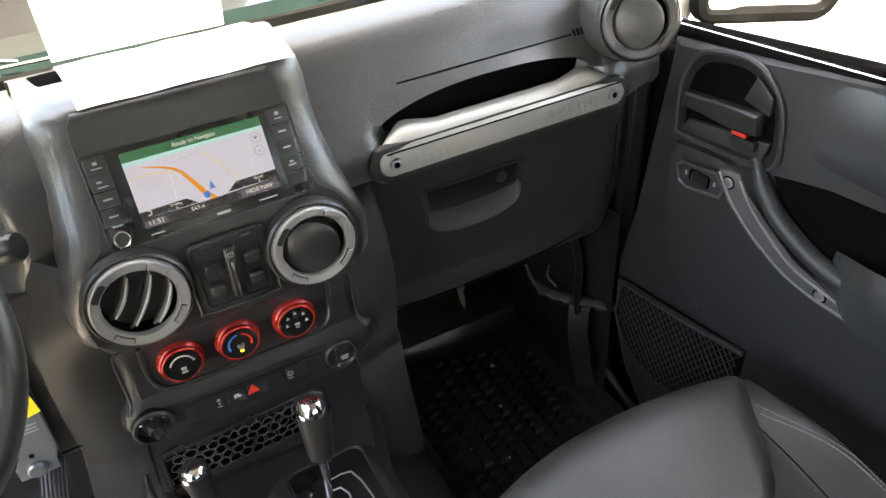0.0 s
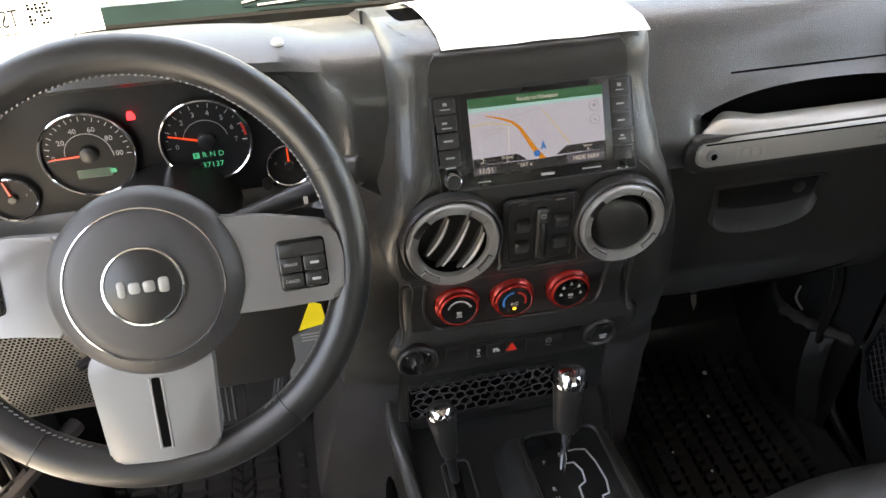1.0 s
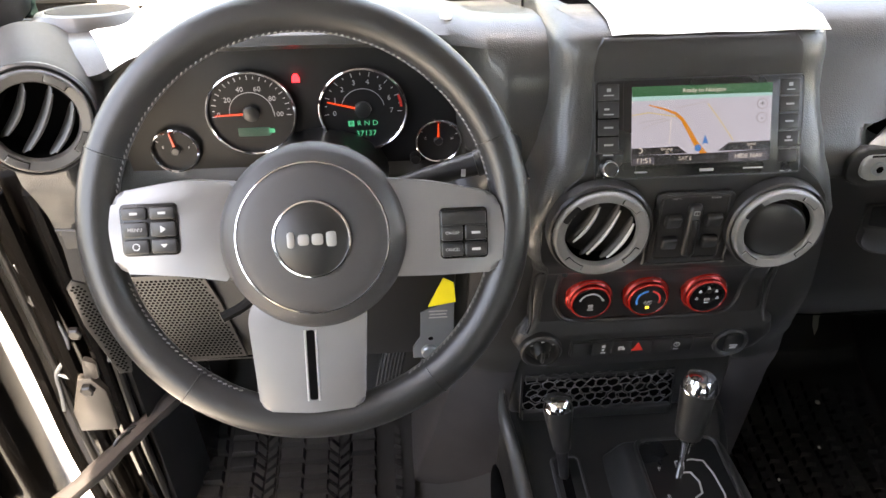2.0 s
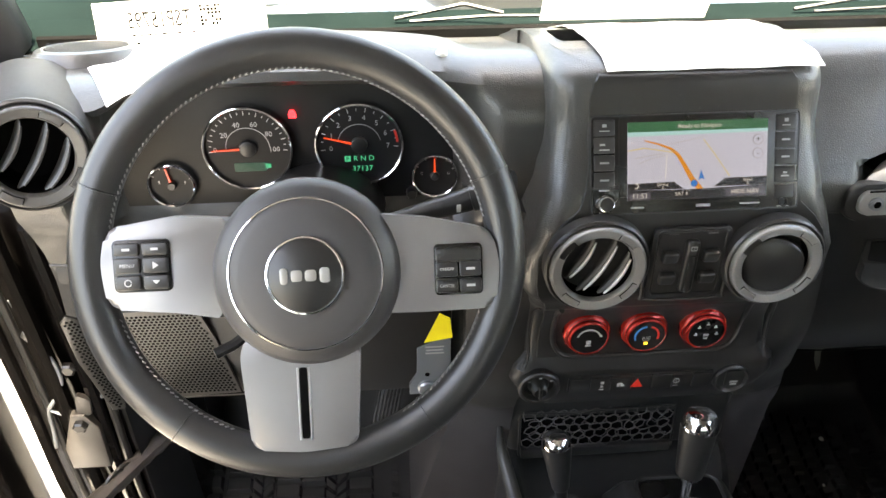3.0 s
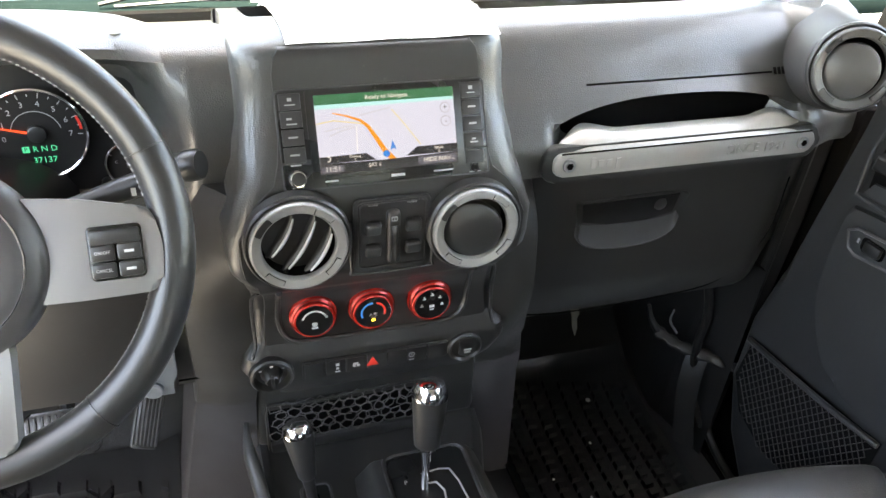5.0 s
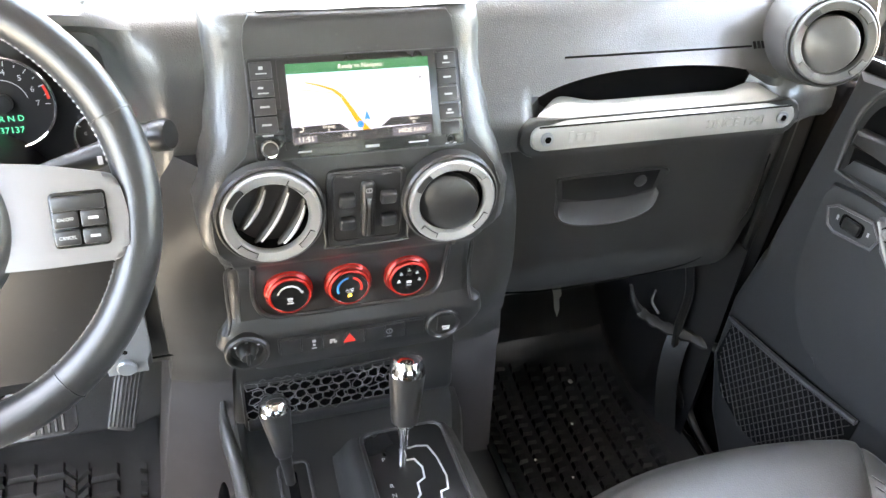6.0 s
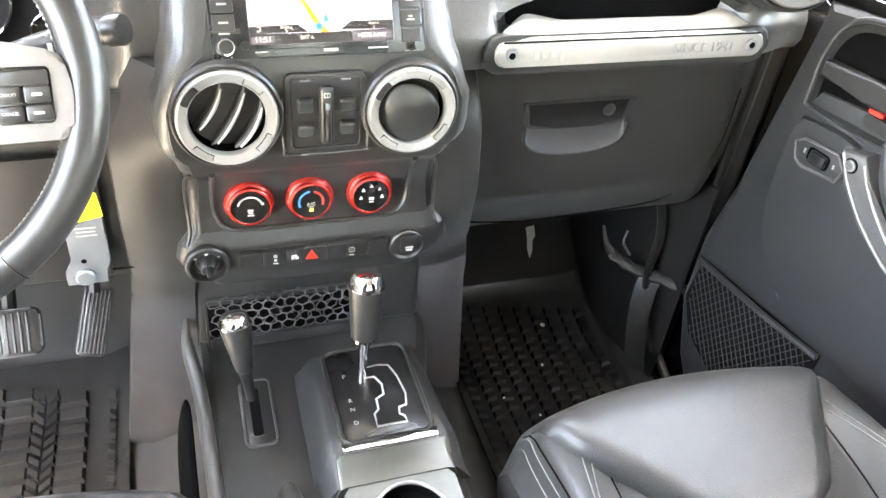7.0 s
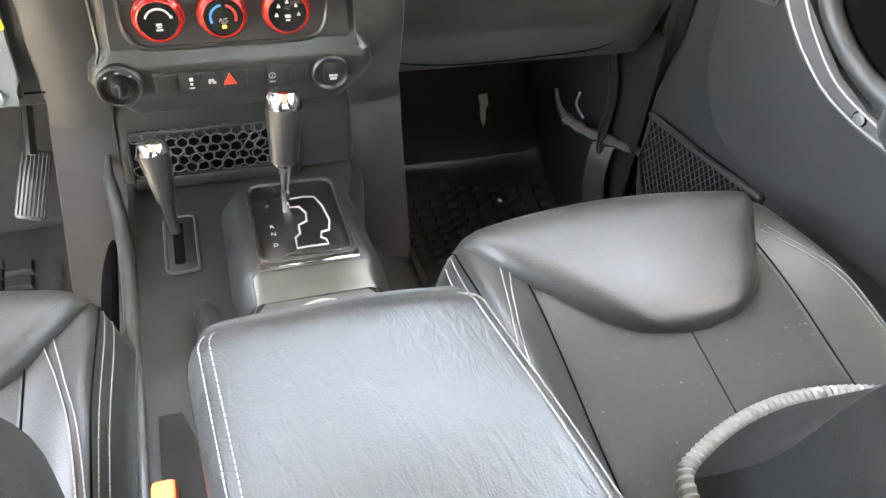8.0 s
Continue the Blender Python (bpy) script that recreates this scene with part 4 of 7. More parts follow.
part("jack", lathe([(0.0045, 0.0), (0.0045, 0.002), (0.003, 0.002), (0.0025, 0), (0, 0)], 20), GLOSS, radio, M=RM @ T(0.0885, -0.0415, 0.002))
bars("print", [(-0.0905, -0.0235, 0.010, 0.0014), (-0.0905, -0.0448, 0.010, 0.0014), (-0.058, -0.0415, 0.013, 0.0014), (0.008, -0.0415, 0.014, 0.0026), (0.055, -0.0412, 0.020, 0.0014), (0.0885, -0.0455, 0.012, 0.001)], RM @ T(0, 0, 0.0022), GREYMARK, radio)

# ---- instrument cluster ----
CF = F(-0.378, 0.104, 0.735, 4)
arch = [(-0.195, -0.055), (-0.20, 0.0), (-0.185, 0.035), (-0.15, 0.062), (-0.09, 0.080), (0.0, 0.088), (0.09, 0.080), (0.15, 0.060), (0.18, 0.030), (0.19, 0.0), (0.185, -0.055)]
face = part("cluster_face", prism(arch, 0.003, 0.001), FACIA, dash, "black instrument panel face", M=CF @ T(0, 0, -0.004))


def gauge(x, z, r, sweep, needle, numbers=(), glow=False):
    M = F(x, 0.1005, z, 4)
    g = part("gauge", lathe([(r, 0), (r, 0.004), (r - 0.0006, 0.0055), (r - 0.0018, 0.006), (r - 0.003, 0.005), (r - 0.0034, 0.0005), (r - 0.0034, 0)], 56), CHROME, dash, "chrome-ringed dial", M=M)
    part("dial", lathe([(0, 0.0006), (r - 0.0033, 0.0006), (r - 0.0033, -0.002)], 40), FACIA, g, M=M)
    a0, a1, n = sweep
    spots = bmesh.new()
    for k in range(n + 1):
        a = radians(a0 + (a1 - a0) * k / n)
        b = rbox(r * (0.10 if k % 2 == 0 else 0.05), 0.0008, 0.0004, 0)
        b.transform(M @ Matrix.Rotation(a, 4, "Z") @ T(r * 0.82, 0, 0.001))
        me = bpy.data.meshes.new("tick")
        b.to_mesh(me)
        b.free()
        spots.from_mesh(me)
        bpy.data.meshes.remove(me)
    tagged(part("tick_ring", spots, DIALMARK, g, smooth=False), kind="stuff")
    for words, a, rr in numbers:
        text("numeral", words, r * 0.165, M @ T(rr * r * math.cos(radians(a)), rr * r * math.sin(radians(a)), 0.001), DIALMARK, g)
    a = radians(needle)
    bm = prism([(r * 0.12, -0.0012), (r * 0.80, -0.0006), (r * 0.80, 0.0006), (r * 0.12, 0.0012)], 0.001, 0)
    part("needle", bm, glowing("needle red", (0.9, 0.08, 0.03), 0.07), g, "red needle", M=M @ Matrix.Rotation(a, 4, "Z") @ T(0, 0, 0.003), smooth=False)
    part("cap", lathe([(r * 0.19, 0.001), (r * 0.18, 0.005), (r * 0.14, 0.006), (0, 0.006)], 24), BLACK, g, M=M)
    return g, M


NUM1 = [(str(20 * k), 185 - 38 * k, 0.58) for k in range(6)]
g1, G1 = gauge(-0.434, 0.748, 0.0478, (185, -5, 20), 182, NUM1[1:] + [("0", 182, 0.72)])
NUM2 = [(str(k), 188 - 27.5 * k, 0.64) for k in range(8)]
g2, G2 = gauge(-0.3165, 0.748, 0.0478, (188, -5, 14), 165, NUM2)
g3, G3 = gauge(-0.521, 0.7065, 0.0262, (150, 20, 4), 100, [("E", 165, 0.52), ("F", 8, 0.55)])
g4, G4 = gauge(-0.236, 0.7065, 0.0262, (150, 20, 4), 90, [("C", 170, 0.55), ("H", 5, 0.58)])
part("inner_scale", prism(band(0.0225, 0.0232, 0, 180, 24), 0.0004, 0), GREYMARK, g1, M=G1 @ T(0, 0, 0.0008), smooth=False)
part("inner_scale", prism(band(0.0225, 0.0232, 10, 170, 24), 0.0004, 0), GREYMARK, g2, M=G2 @ T(0, 0, 0.0008), smooth=False)
DIGIT = glowing("green digits", (0.05, 0.75, 0.42), 0.042)
DIM = glowing("dim green display", (0.03, 0.14, 0.10), 0.03)
part("display", rbox(0.034, 0.010, 0.0006, 0, at=(0, -0.022, 0.0008)), DIM, g1, M=G1, smooth=False)
text("writing", "1590", 0.009, G1 @ T(-0.004, -0.022, 0.0016), DIM, g1, 0.0001)
part("lamp", rbox(0.006, 0.005, 0.0006, 0, at=(0.019, -0.021, 0.0014)), DIGIT, g1, M=G1, smooth=False)
text("writing", "R N D", 0.0085, G2 @ T(0.004, -0.0165, 0.0012), DIGIT, g2, 0.0001)
part("lamp", rbox(0.0065, 0.0065, 0.0004, 0, at=(-0.0135, -0.0165, 0.001)), DIGIT, g2, M=G2, smooth=False)
text("writing", "P", 0.0065, G2 @ T(-0.0135, -0.0165, 0.0013), BLACK, g2, 0.0001)
text("writing", "37137", 0.009, G2 @ T(0.002, -0.0285, 0.0012), DIGIT, g2, 0.0001)
part("red_zone", prism(band(0.0395, 0.042, 2, 22, 6), 0.0004, 0), REDMARK, g2, M=G2 @ T(0, 0, 0.0009), smooth=False)
part("warning_lamp", prism([(-0.004, -0.004), (0.004, -0.004), (0.004, 0.001), (0.002, 0.005), (-0.002, 0.005), (-0.004, 0.001)], 0.0006, 0), glowing("red warning lamp", (1.0, 0.02, 0.03), 0.5), dash, "lit red warning lamp", M=F(-0.3835, 0.1, 0.7855, 4), smooth=False)
part("reset_button", lathe([(0.006, 0), (0.006, 0.008), (0.005, 0.01), (0, 0.01)], 20), BLACK, dash, M=F(-0.262, 0.1, 0.687, 4))

# ---- steering wheel and column ----
WM = F(-0.361, -0.118, 0.760, 30)
wheel = thing("steering_wheel", (-0.361, -0.118, 0.760), "black leather steering wheel with satin silver spokes and round hub", "steering wheel")
ring = [(0.1705 * math.cos(2 * math.pi * i / 96), 0.1705 * math.sin(2 * math.pi * i / 96), 0) for i in range(96)]
rim = part("rim", tube(ring, 0.0165, 16, closed=True), WRAP, wheel, "black leather rim with grey stitching", M=WM)
bm = bmesh.new()
for k in range(200):
    a = 360 * k / 200
    if 246 < a < 300 or 170 < a < 196 or a < 10 or a > 344:
        continue
    c, s = math.cos(radians(a)), math.sin(radians(a))
    c2, s2 = math.cos(radians(a + 0.9)), math.sin(radians(a + 0.9))
    tube([(0.1547 * c, 0.1547 * s, 0.0052), (0.1542 * c2, 0.1542 * s2, 0.0030)], 0.0008, 5, bm=bm)
tagged(part("stitching", bm, THREAD, rim, "grey stitching", M=WM), kind="stuff")
for a in (22, 158, 232, 306):
    c, s = math.cos(radians(a)), math.sin(radians(a))
    loop = [((0.1705 + 0.0168 * math.cos(b)) * c, (0.1705 + 0.0168 * math.cos(b)) * s, 0.0168 * math.sin(b)) for b in [2 * math.pi * k / 24 for k in range(24)]]
    part("seam", tube(loop, 0.0007, 5, closed=True), BLACK, rim, M=WM)
HB = WM @ T(0.006, -0.010, 0)
hub = part("hub", lathe([(0, 0.0325), (0.03, 0.0322), (0.052, 0.0305), (0.0595, 0.0285), (0.0605, 0.0278), (0.062, 0.0282), (0.070, 0.024), (0.0755, 0.016), (0.077, 0.004), (0.074, -0.012), (0.06, -0.03), (0, -0.03)], 64), HUBBLACK, wheel, "round black airbag hub", M=HB)
part("ring", tube([(0.0608 * math.cos(2 * math.pi * i / 64), 0.0608 * math.sin(2 * math.pi * i / 64), 0.0284) for i in range(64)], 0.0009, 6, closed=True), CHROME, hub, "thin chrome ring", M=HB)
part("emblem_disc", lathe([(0, 0.0345), (0.028, 0.0342), (0.030, 0.033), (0.030, 0.031)], 48), BLACK, hub, M=HB)
part("ring", tube([(0.0302 * math.cos(2 * math.pi * i / 48), 0.0302 * math.sin(2 * math.pi * i / 48), 0.0336) for i in range(48)], 0.0013, 6, closed=True), CHROME, hub, "chrome emblem ring", M=HB)
for ex, ew, eh in ((-0.0165, 0.006, 0.013), (-0.0065, 0.009, 0.009), (0.0045, 0.009, 0.009), (0.0155, 0.008, 0.012)):
    part("emblem_block", prism(rrect(ew, eh, 0.0025, 3), 0.0012, 0.0004), BRUSHED, hub, M=HB @ T(ex, 0, 0.0343))
bars("embossing", [(0, -0.044, 0.020, 0.002), (0, -0.048, 0.016, 0.002)], HB @ T(0, 0, 0.0302), BLACK, hub)


def spoke(pts, sign):
    out = [(0.003 + sign * x, y + (0.013 * smoothstep(0.05, 0.13, x) if sign < 0 else 0)) for x, y in pts]
    out = round_corners(out, 0.010)
    return out if sign > 0 else out[::-1]


SIDE = [(0.052, 0.036), (0.10, 0.031), (0.154, 0.019), (0.160, -0.010), (0.156, -0.046), (0.10, -0.047), (0.060, -0.046), (0.05, -0.03)]
BUTTON = material("wheel button", (0.014, 0.014, 0.014), 0.4)
for sign, nm in ((-1, "left"), (1, "right")):
    sp = part("spoke", prism(spoke(SIDE, sign), 0.022, 0.006, 3), SILVER_SOFT, wheel, "satin silver side spoke with black buttons", M=WM @ T(0, 0, -0.006))
    SPM = WM @ (T(0.1285, -0.0125, 0.0160) @ Matrix.Diagonal((0.88, 1, 1, 1)) if sign > 0 else T(-0.1235, 0.0015, 0.0160))
    part("button_bed", prism(rrect(0.045, 0.042, 0.004), 0.0014, 0.0006), GLOSS, sp, M=SPM)
    cells = [(-0.011, 0.0135, 0.020, 0.010), (0.011, 0.0135, 0.020, 0.010), (-0.011, 0.0005, 0.020, 0.0125), (0.011, 0.0005, 0.020, 0.0125), (-0.011, -0.0132, 0.020, 0.0115), (0.011, -0.0132, 0.020, 0.0115)]
    if sign > 0:
        cells = [(0, 0.0125, 0.042, 0.0115)] + cells[2:]
    for x, y, w, h in cells:
        part("button", prism(rrect(w, h, 0.002, 3, x, y), 0.003, 0.0012), BUTTON, sp, M=SPM @ T(0, 0, 0.001))
    if sign < 0:
        text("writing", "MENU", 0.0042, SPM @ T(-0.011, 0.0005, 0.0043), WHITEMARK, sp, 0.0001)
        part("symbol", prism([(0.009, -0.0025), (0.0135, 0.0005), (0.009, 0.0035)], 0.0003, 0), WHITEMARK, sp, M=SPM @ T(0, 0, 0.0041), smooth=False)
        part("symbol", prism([(0.008, -0.0115), (0.011, -0.0145), (0.014, -0.0115)], 0.0003, 0), WHITEMARK, sp, M=SPM @ T(0, 0, 0.0041), smooth=False)
        bars("symbol", [(-0.011, 0.0135, 0.006, 0.002), (0.011, 0.0135, 0.006, 0.002)], SPM @ T(0, 0, 0.0042), WHITEMARK, sp)
        part("symbol", prism(band(0.0022, 0.003, 0, 350, 14, -0.011, -0.0132), 0.0003, 0), WHITEMARK, sp, M=SPM @ T(0, 0, 0.0041), smooth=False)
    else:
        text("writing", "CANCEL", 0.0036, SPM @ T(-0.011, -0.0132, 0.0043), WHITEMARK, sp, 0.0001)
        text("writing", "ON/OFF", 0.0036, SPM @ T(-0.011, 0.0005, 0.0043), WHITEMARK, sp, 0.0001)
        bars("symbol", [(0.011, 0.0005, 0.008, 0.002), (0.011, -0.0132, 0.008, 0.002)], SPM @ T(0, 0, 0.0042), WHITEMARK, sp)
LS = WM @ T(-0.006, 0, 0)
low = part("lower_spoke", prism(round_corners([(-0.040, -0.060), (-0.0465, -0.075), (-0.0405, -0.156), (0.003, -0.160), (0.0465, -0.156), (0.0515, -0.075), (0.046, -0.060)], 0.009), 0.02, 0.004, 3), SILVER_SOFT, wheel, "satin silver lower double spoke", M=LS @ T(0, 0, -0.004))
part("slot", prism(rrect(0.0065, 0.060, 0.002, cx=0.004, cy=-0.118), 0.0008, 0), DARKHOLE, low, M=LS @ T(0, 0, 0.0158))
for sx in (-0.0005, 0.0085):
    part("slot_edge", tube([(sx, -0.088, 0.0158), (sx, -0.149, 0.0158)], 0.0011, 6), SILVER, low, M=LS)

col = thing("steering_column", (-0.361, 0.0, 0.66), "black plastic steering column shroud with stalks and key switch", "steering column")
part("shroud", loft([[Vector(p) for p in [(-0.361 + (0.055 + 0.015 * t) * math.cos(a), -0.065 + 0.17 * t, 0.700 - 0.03 * t + (0.050 + 0.005 * t) * math.sin(a)) for a in [2 * math.pi * k / 24 for k in range(24)]]] for t in (0, 0.1, 0.5, 1.0)]), SATIN, col)
part("stalk", tube([(-0.315, -0.03, 0.726), (-0.27, -0.03, 0.739), (-0.235, -0.03, 0.7495), (-0.2105, -0.03, 0.756), (-0.210, -0.03, 0.7562), (-0.197, -0.03, 0.760), (-0.195, -0.03, 0.7605)], [0.006, 0.0085, 0.0105, 0.0115, 0.0128, 0.0128, 0.011], 16), BLACK, col, "black wiper stalk")
part("stalk", tube([(-0.41, -0.03, 0.715), (-0.46, -0.03, 0.724), (-0.50, -0.03, 0.730)], [0.006, 0.0095, 0.0115], 14), BLACK, col, "black light stalk")
part("stalk_mark", rbox(0.004, 0.0005, 0.008, 0, at=(-0.223, -0.0415, 0.753)), WHITEMARK, col, smooth=False)
part("key_switch", lathe([(0.013, -0.012), (0.013, 0.0), (0.015, 0.002), (0.015, 0.014), (0.013, 0.017), (0, 0.017)], 28), BLACK, col, M=T(-0.180, 0.01, 0.746) @ Matrix.Rotation(radians(75), 4, "Y") @ Matrix.Rotation(radians(25), 4, "X"))
part("tilt_lever", tube(spline([(-0.43, 0.0, 0.60), (-0.45, -0.02, 0.585), (-0.475, -0.035, 0.580)], 8), [0.006] * 9, 8), BLACK, col)
part("shaft", tube([(-0.361, 0.06, 0.66), (-0.35, 0.40, 0.38), (-0.345, 0.52, 0.29)], 0.018, 10), BLACK, col)

# ---- knee panel details ----
def grille(name, outline, M, parent, pitch=0.0050, hole=0.0017, label=""):
    """A plate with a field of small raised-rim holes inside the outline."""
    plate = part(name, prism(outline, 0.003, 0.001), BLACK, parent, label, M=M)
    xs_, ys_ = [p[0] for p in outline], [p[1] for p in outline]
    bm = bmesh.new()
    row = 0
    y = min(ys_) + 0.006
    while y < max(ys_) - 0.005:
        x = min(xs_) + 0.005 + (pitch / 2 if row % 2 else 0)
        while x < max(xs_) - 0.004:
            inside = True
            for (ax, ay), (bx, by) in zip(outline, outline[1:] + outline[:1]):
                L = math.hypot(bx - ax, by - ay)
                if ((bx - ax) * (y - ay) - (by - ay) * (x - ax)) / L < 0.0045:
                    inside = False
            if inside:
                vs = [bm.verts.new((x + hole * 1.1 * math.cos(k * math.pi / 3), y + hole * math.sin(k * math.pi / 3), 0.0033)) for k in range(6)]
                bm.faces.new(vs)
            x += pitch
        y += pitch * 0.8
        row += 1
    tagged(part("perforation", bm, DARKHOLE, plate, M=M, smooth=False), kind="stuff")
    return plate


KP = F(-0.56, 0.036, 0.52, 0)
grille("speaker_grille", [(-0.03, -0.072), (0.085, -0.068), (0.068, 0.02), (0.055, 0.066), (-0.035, 0.066), (-0.035, -0.03)], KP, dash, label="perforated speaker grille in the knee panel")
grille("speaker_grille", [(-0.075, -0.085), (-0.060, -0.087), (-0.055, -0.05), (-0.068, 0.02), (-0.075, 0.060), (-0.088, 0.068), (-0.096, 0.058), (-0.092, 0.0)], F(-0.56, 0.050, 0.52, 0, 12), dash, label="narrow perforated speaker grille")
part("fuse_lid", prism(rrect(0.05, 0.022, 0.002), 0.003, 0.001), LOWER, dash, M=F(-0.622, 0.053, 0.630, 10, 8))
part("fuse_lid_lip", tube([(-0.65, 0.046, 0.645), (-0.60, 0.042, 0.644)], 0.002, 6), LOWER, dash)
part("knee_seam", tube([(-0.64, 0.042, 0.444), (-0.5, 0.036, 0.449), (-0.2, 0.036, 0.449)], 0.0013, 5), DARKHOLE, dash)
part("column_cover_panel", prism([(-0.11, -0.09), (0.12, -0.09), (0.125, 0.07), (-0.12, 0.07)], 0.006, 0.003), SATIN, dash, M=F(-0.345, 0.036, 0.535, 0))
# steel catch with a yellow tag
plate = thing("steel_bracket", (-0.25, 0.03, 0.42), "zinc steel bracket with a round stud and a yellow sticker", "bracket")
part("plate", prism([(-0.030, 0.0), (-0.030, 0.018), (-0.020, 0.036), (-0.020, 0.075), (0.020, 0.095), (0.020, 0.03), (0.013, 0.018), (0.013, 0.0)], 0.0025, 0.0008), PLATE, plate, M=F(-0.243, 0.028, 0.440, 0))
part("stud", lathe([(0.011, 0), (0.011, 0.004), (0.009, 0.006), (0, 0.006)], 24), STEEL, plate, M=F(-0.252, 0.0255, 0.452, 0))
part("hole", lathe([(0.003, 0), (0.003, 0.0004), (0, 0.0004)], 16), DARKHOLE, plate, M=F(-0.251, 0.0254, 0.473, 0))
part("sticker", prism([(-0.018, 0), (0.015, 0.006), (0.012, 0.036), (0.000, 0.044)], 0.0008, 0), YELLOW, plate, "yellow sticker", M=F(-0.236, 0.0262, 0.525, 0), smooth=False)
bars("print", [(-0.004, 0.006, 0.022, 0.002), (-0.004, 0.001, 0.020, 0.002), (-0.004, -0.004, 0.022, 0.002)], F(-0.238, 0.0252, 0.512, 0), GREYMARK, plate)

# pedals
gas = thing("accelerator_pedal", (-0.31, 0.34, 0.05), "ribbed black accelerator pedal", "pedal")
GP = F(-0.305, 0.285, 0.155, 38, 0, -14)
gp = part("pad", prism(rrect(0.042, 0.112, 0.005), 0.012, 0.003), RUBBER, gas, M=GP)
for k in range(7):
    part("rib", rbox(0.0030, 0.102, 0.003, 0.001, 1, ((k - 3) * 0.0057, 0, 0.013)), DOORTRIM, gp, M=GP)
part("arm", tube([(-0.30, 0.30, 0.2), (-0.29, 0.40, 0.32), (-0.28, 0.52, 0.42)], 0.009, 8), BLACK, gas)
brake = thing("brake_pedal", (-0.42, 0.3, 0.1), "wide ribbed rubber brake pedal", "pedal")
BP = F(-0.415, 0.225, 0.205, 38)
bp = part("pad", prism(rrect(0.10, 0.07, 0.012), 0.014, 0.004), RUBBER, brake, M=BP)
for k in range(9):
    part("rib", rbox(0.004, 0.058, 0.003, 0.001, 1, ((k - 4) * 0.0095 - 0.006, 0, 0.015)), DOORTRIM, bp, M=BP)
part("arm", tube([(-0.41, 0.24, 0.21), (-0.40, 0.36, 0.40), (-0.40, 0.40, 0.62)], 0.011, 8), BLACK, brake)

# speaker pods on the dash ends
for sx, sy, sz, size in ((-0.609, 0.199, 0.821, 0.97), (0.605, 0.222, 0.811, 0.9)):
    pm = T(sx, sy, sz) @ Matrix.Rotation(radians(-13), 4, "X") @ Matrix.Scale(size, 4)
    pod = part("speaker_pod", lathe([(0.062, -0.03), (0.060, -0.005), (0.054, 0.004), (0.047, 0.006), (0.044, 0.003), (0.0, 0.003)], 40), GRAIN, dash, M=pm)
    bm = bmesh.new()
    for k in range(-10, 11):
        x = k * 0.0042
        h = (0.0437 ** 2 - x * x) ** 0.5
        rbox(0.0016, 2 * h, 0.0025, 0, at=(x, 0, 0.0048), bm=bm)
    part("well", lathe([(0.0, 0.0034), (0.0432, 0.0034), (0.0436, 0.003)], 36), DARKHOLE, pod, M=pm)
    part("louvre", bm, FLANK, pod, M=pm, smooth=False)
# black patch painting the shade of the shoulder's little tray, and the sensor dot
part("tray", prism([(-0.112, 0.152), (-0.083, 0.154), (-0.078, 0.120), (-0.071, 0.071), (-0.082, 0.073), (-0.094, 0.092), (-0.105, 0.122)], 0.0015, 0.0004), DARKHOLE, dash, M=T(0, 0, 0.8525) @ Matrix.Rotation(radians(-2), 4, "X"))
part("sensor", lathe([(0.006, 0), (0.006, 0.003), (0.004, 0.005), (0, 0.0055)], 20), PAPER, dash, "pale sensor button", M=T(-0.2285, 0.097, 0.8465))

# ---- centre console ----
console = thing("centre_console", (0.0, -0.2, 0.0), "black plastic centre console with shifter surround and cup holder", "console")
rings = []
for i in range(25):
    y = 0.05 - 0.60 * i / 24
    t = i / 24
    wl, wr = 0.152 - 0.012 * t, 0.137 + 0.01 * t + 0.03 * (1 - smoothstep(0, 0.22, t))
    z = 0.302 + 0.004 * t
    rings.append([(-wl - 0.006, y, 0.0), (-wl, y, z - 0.05), (-wl + 0.004, y, z - 0.008), (-wl + 0.010, y, z + 0.004), (-wl + 0.018, y, z + 0.006), (-wl + 0.026, y, z), (0.0, y, z), (wr - 0.018, y, z), (wr - 0.006, y, z - 0.01), (wr, y, z - 0.03), (wr + 0.006, y, 0.0)])
part("base", loft(rings), LOWER, console)
rail = spline([(-0.155, 0.045, 0.352), (-0.156, 0.01, 0.338), (-0.147, -0.05, 0.318), (-0.141, -0.14, 0.308), (-0.136, -0.28, 0.306), (-0.132, -0.50, 0.308)], 30)
part("rail", tube(rail, [0.004 + 0.006 * smoothstep(0, 9, k) for k in range(31)], 12, flat=0.8), GRAIN, console, "smooth raised edge of the console")
# front wall with the netted pocket
fw = part("front_wall", rbox(0.30, 0.10, 0.13, 0.012, 3, (0.005, 0.088, 0.365)), LOWER, console)
PK = F(-0.026, 0.037, 0.349, 8)
# flat black plate stands for the shade inside the netted pocket
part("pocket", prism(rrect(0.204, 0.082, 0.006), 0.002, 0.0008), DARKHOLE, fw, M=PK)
part("pocket_rim", tube([(x, y, 0.0025) for x, y in rrect(0.208, 0.086, 0.006)], 0.002, 6, closed=True), LOWER, fw, M=PK)
part("pocket_lip", rbox(0.204, 0.016, 0.010, 0.003, 2, (0, -0.036, 0.004)), LOWER, fw, M=PK)
bm = bmesh.new()
random.seed(4)
hexr = 0.0085
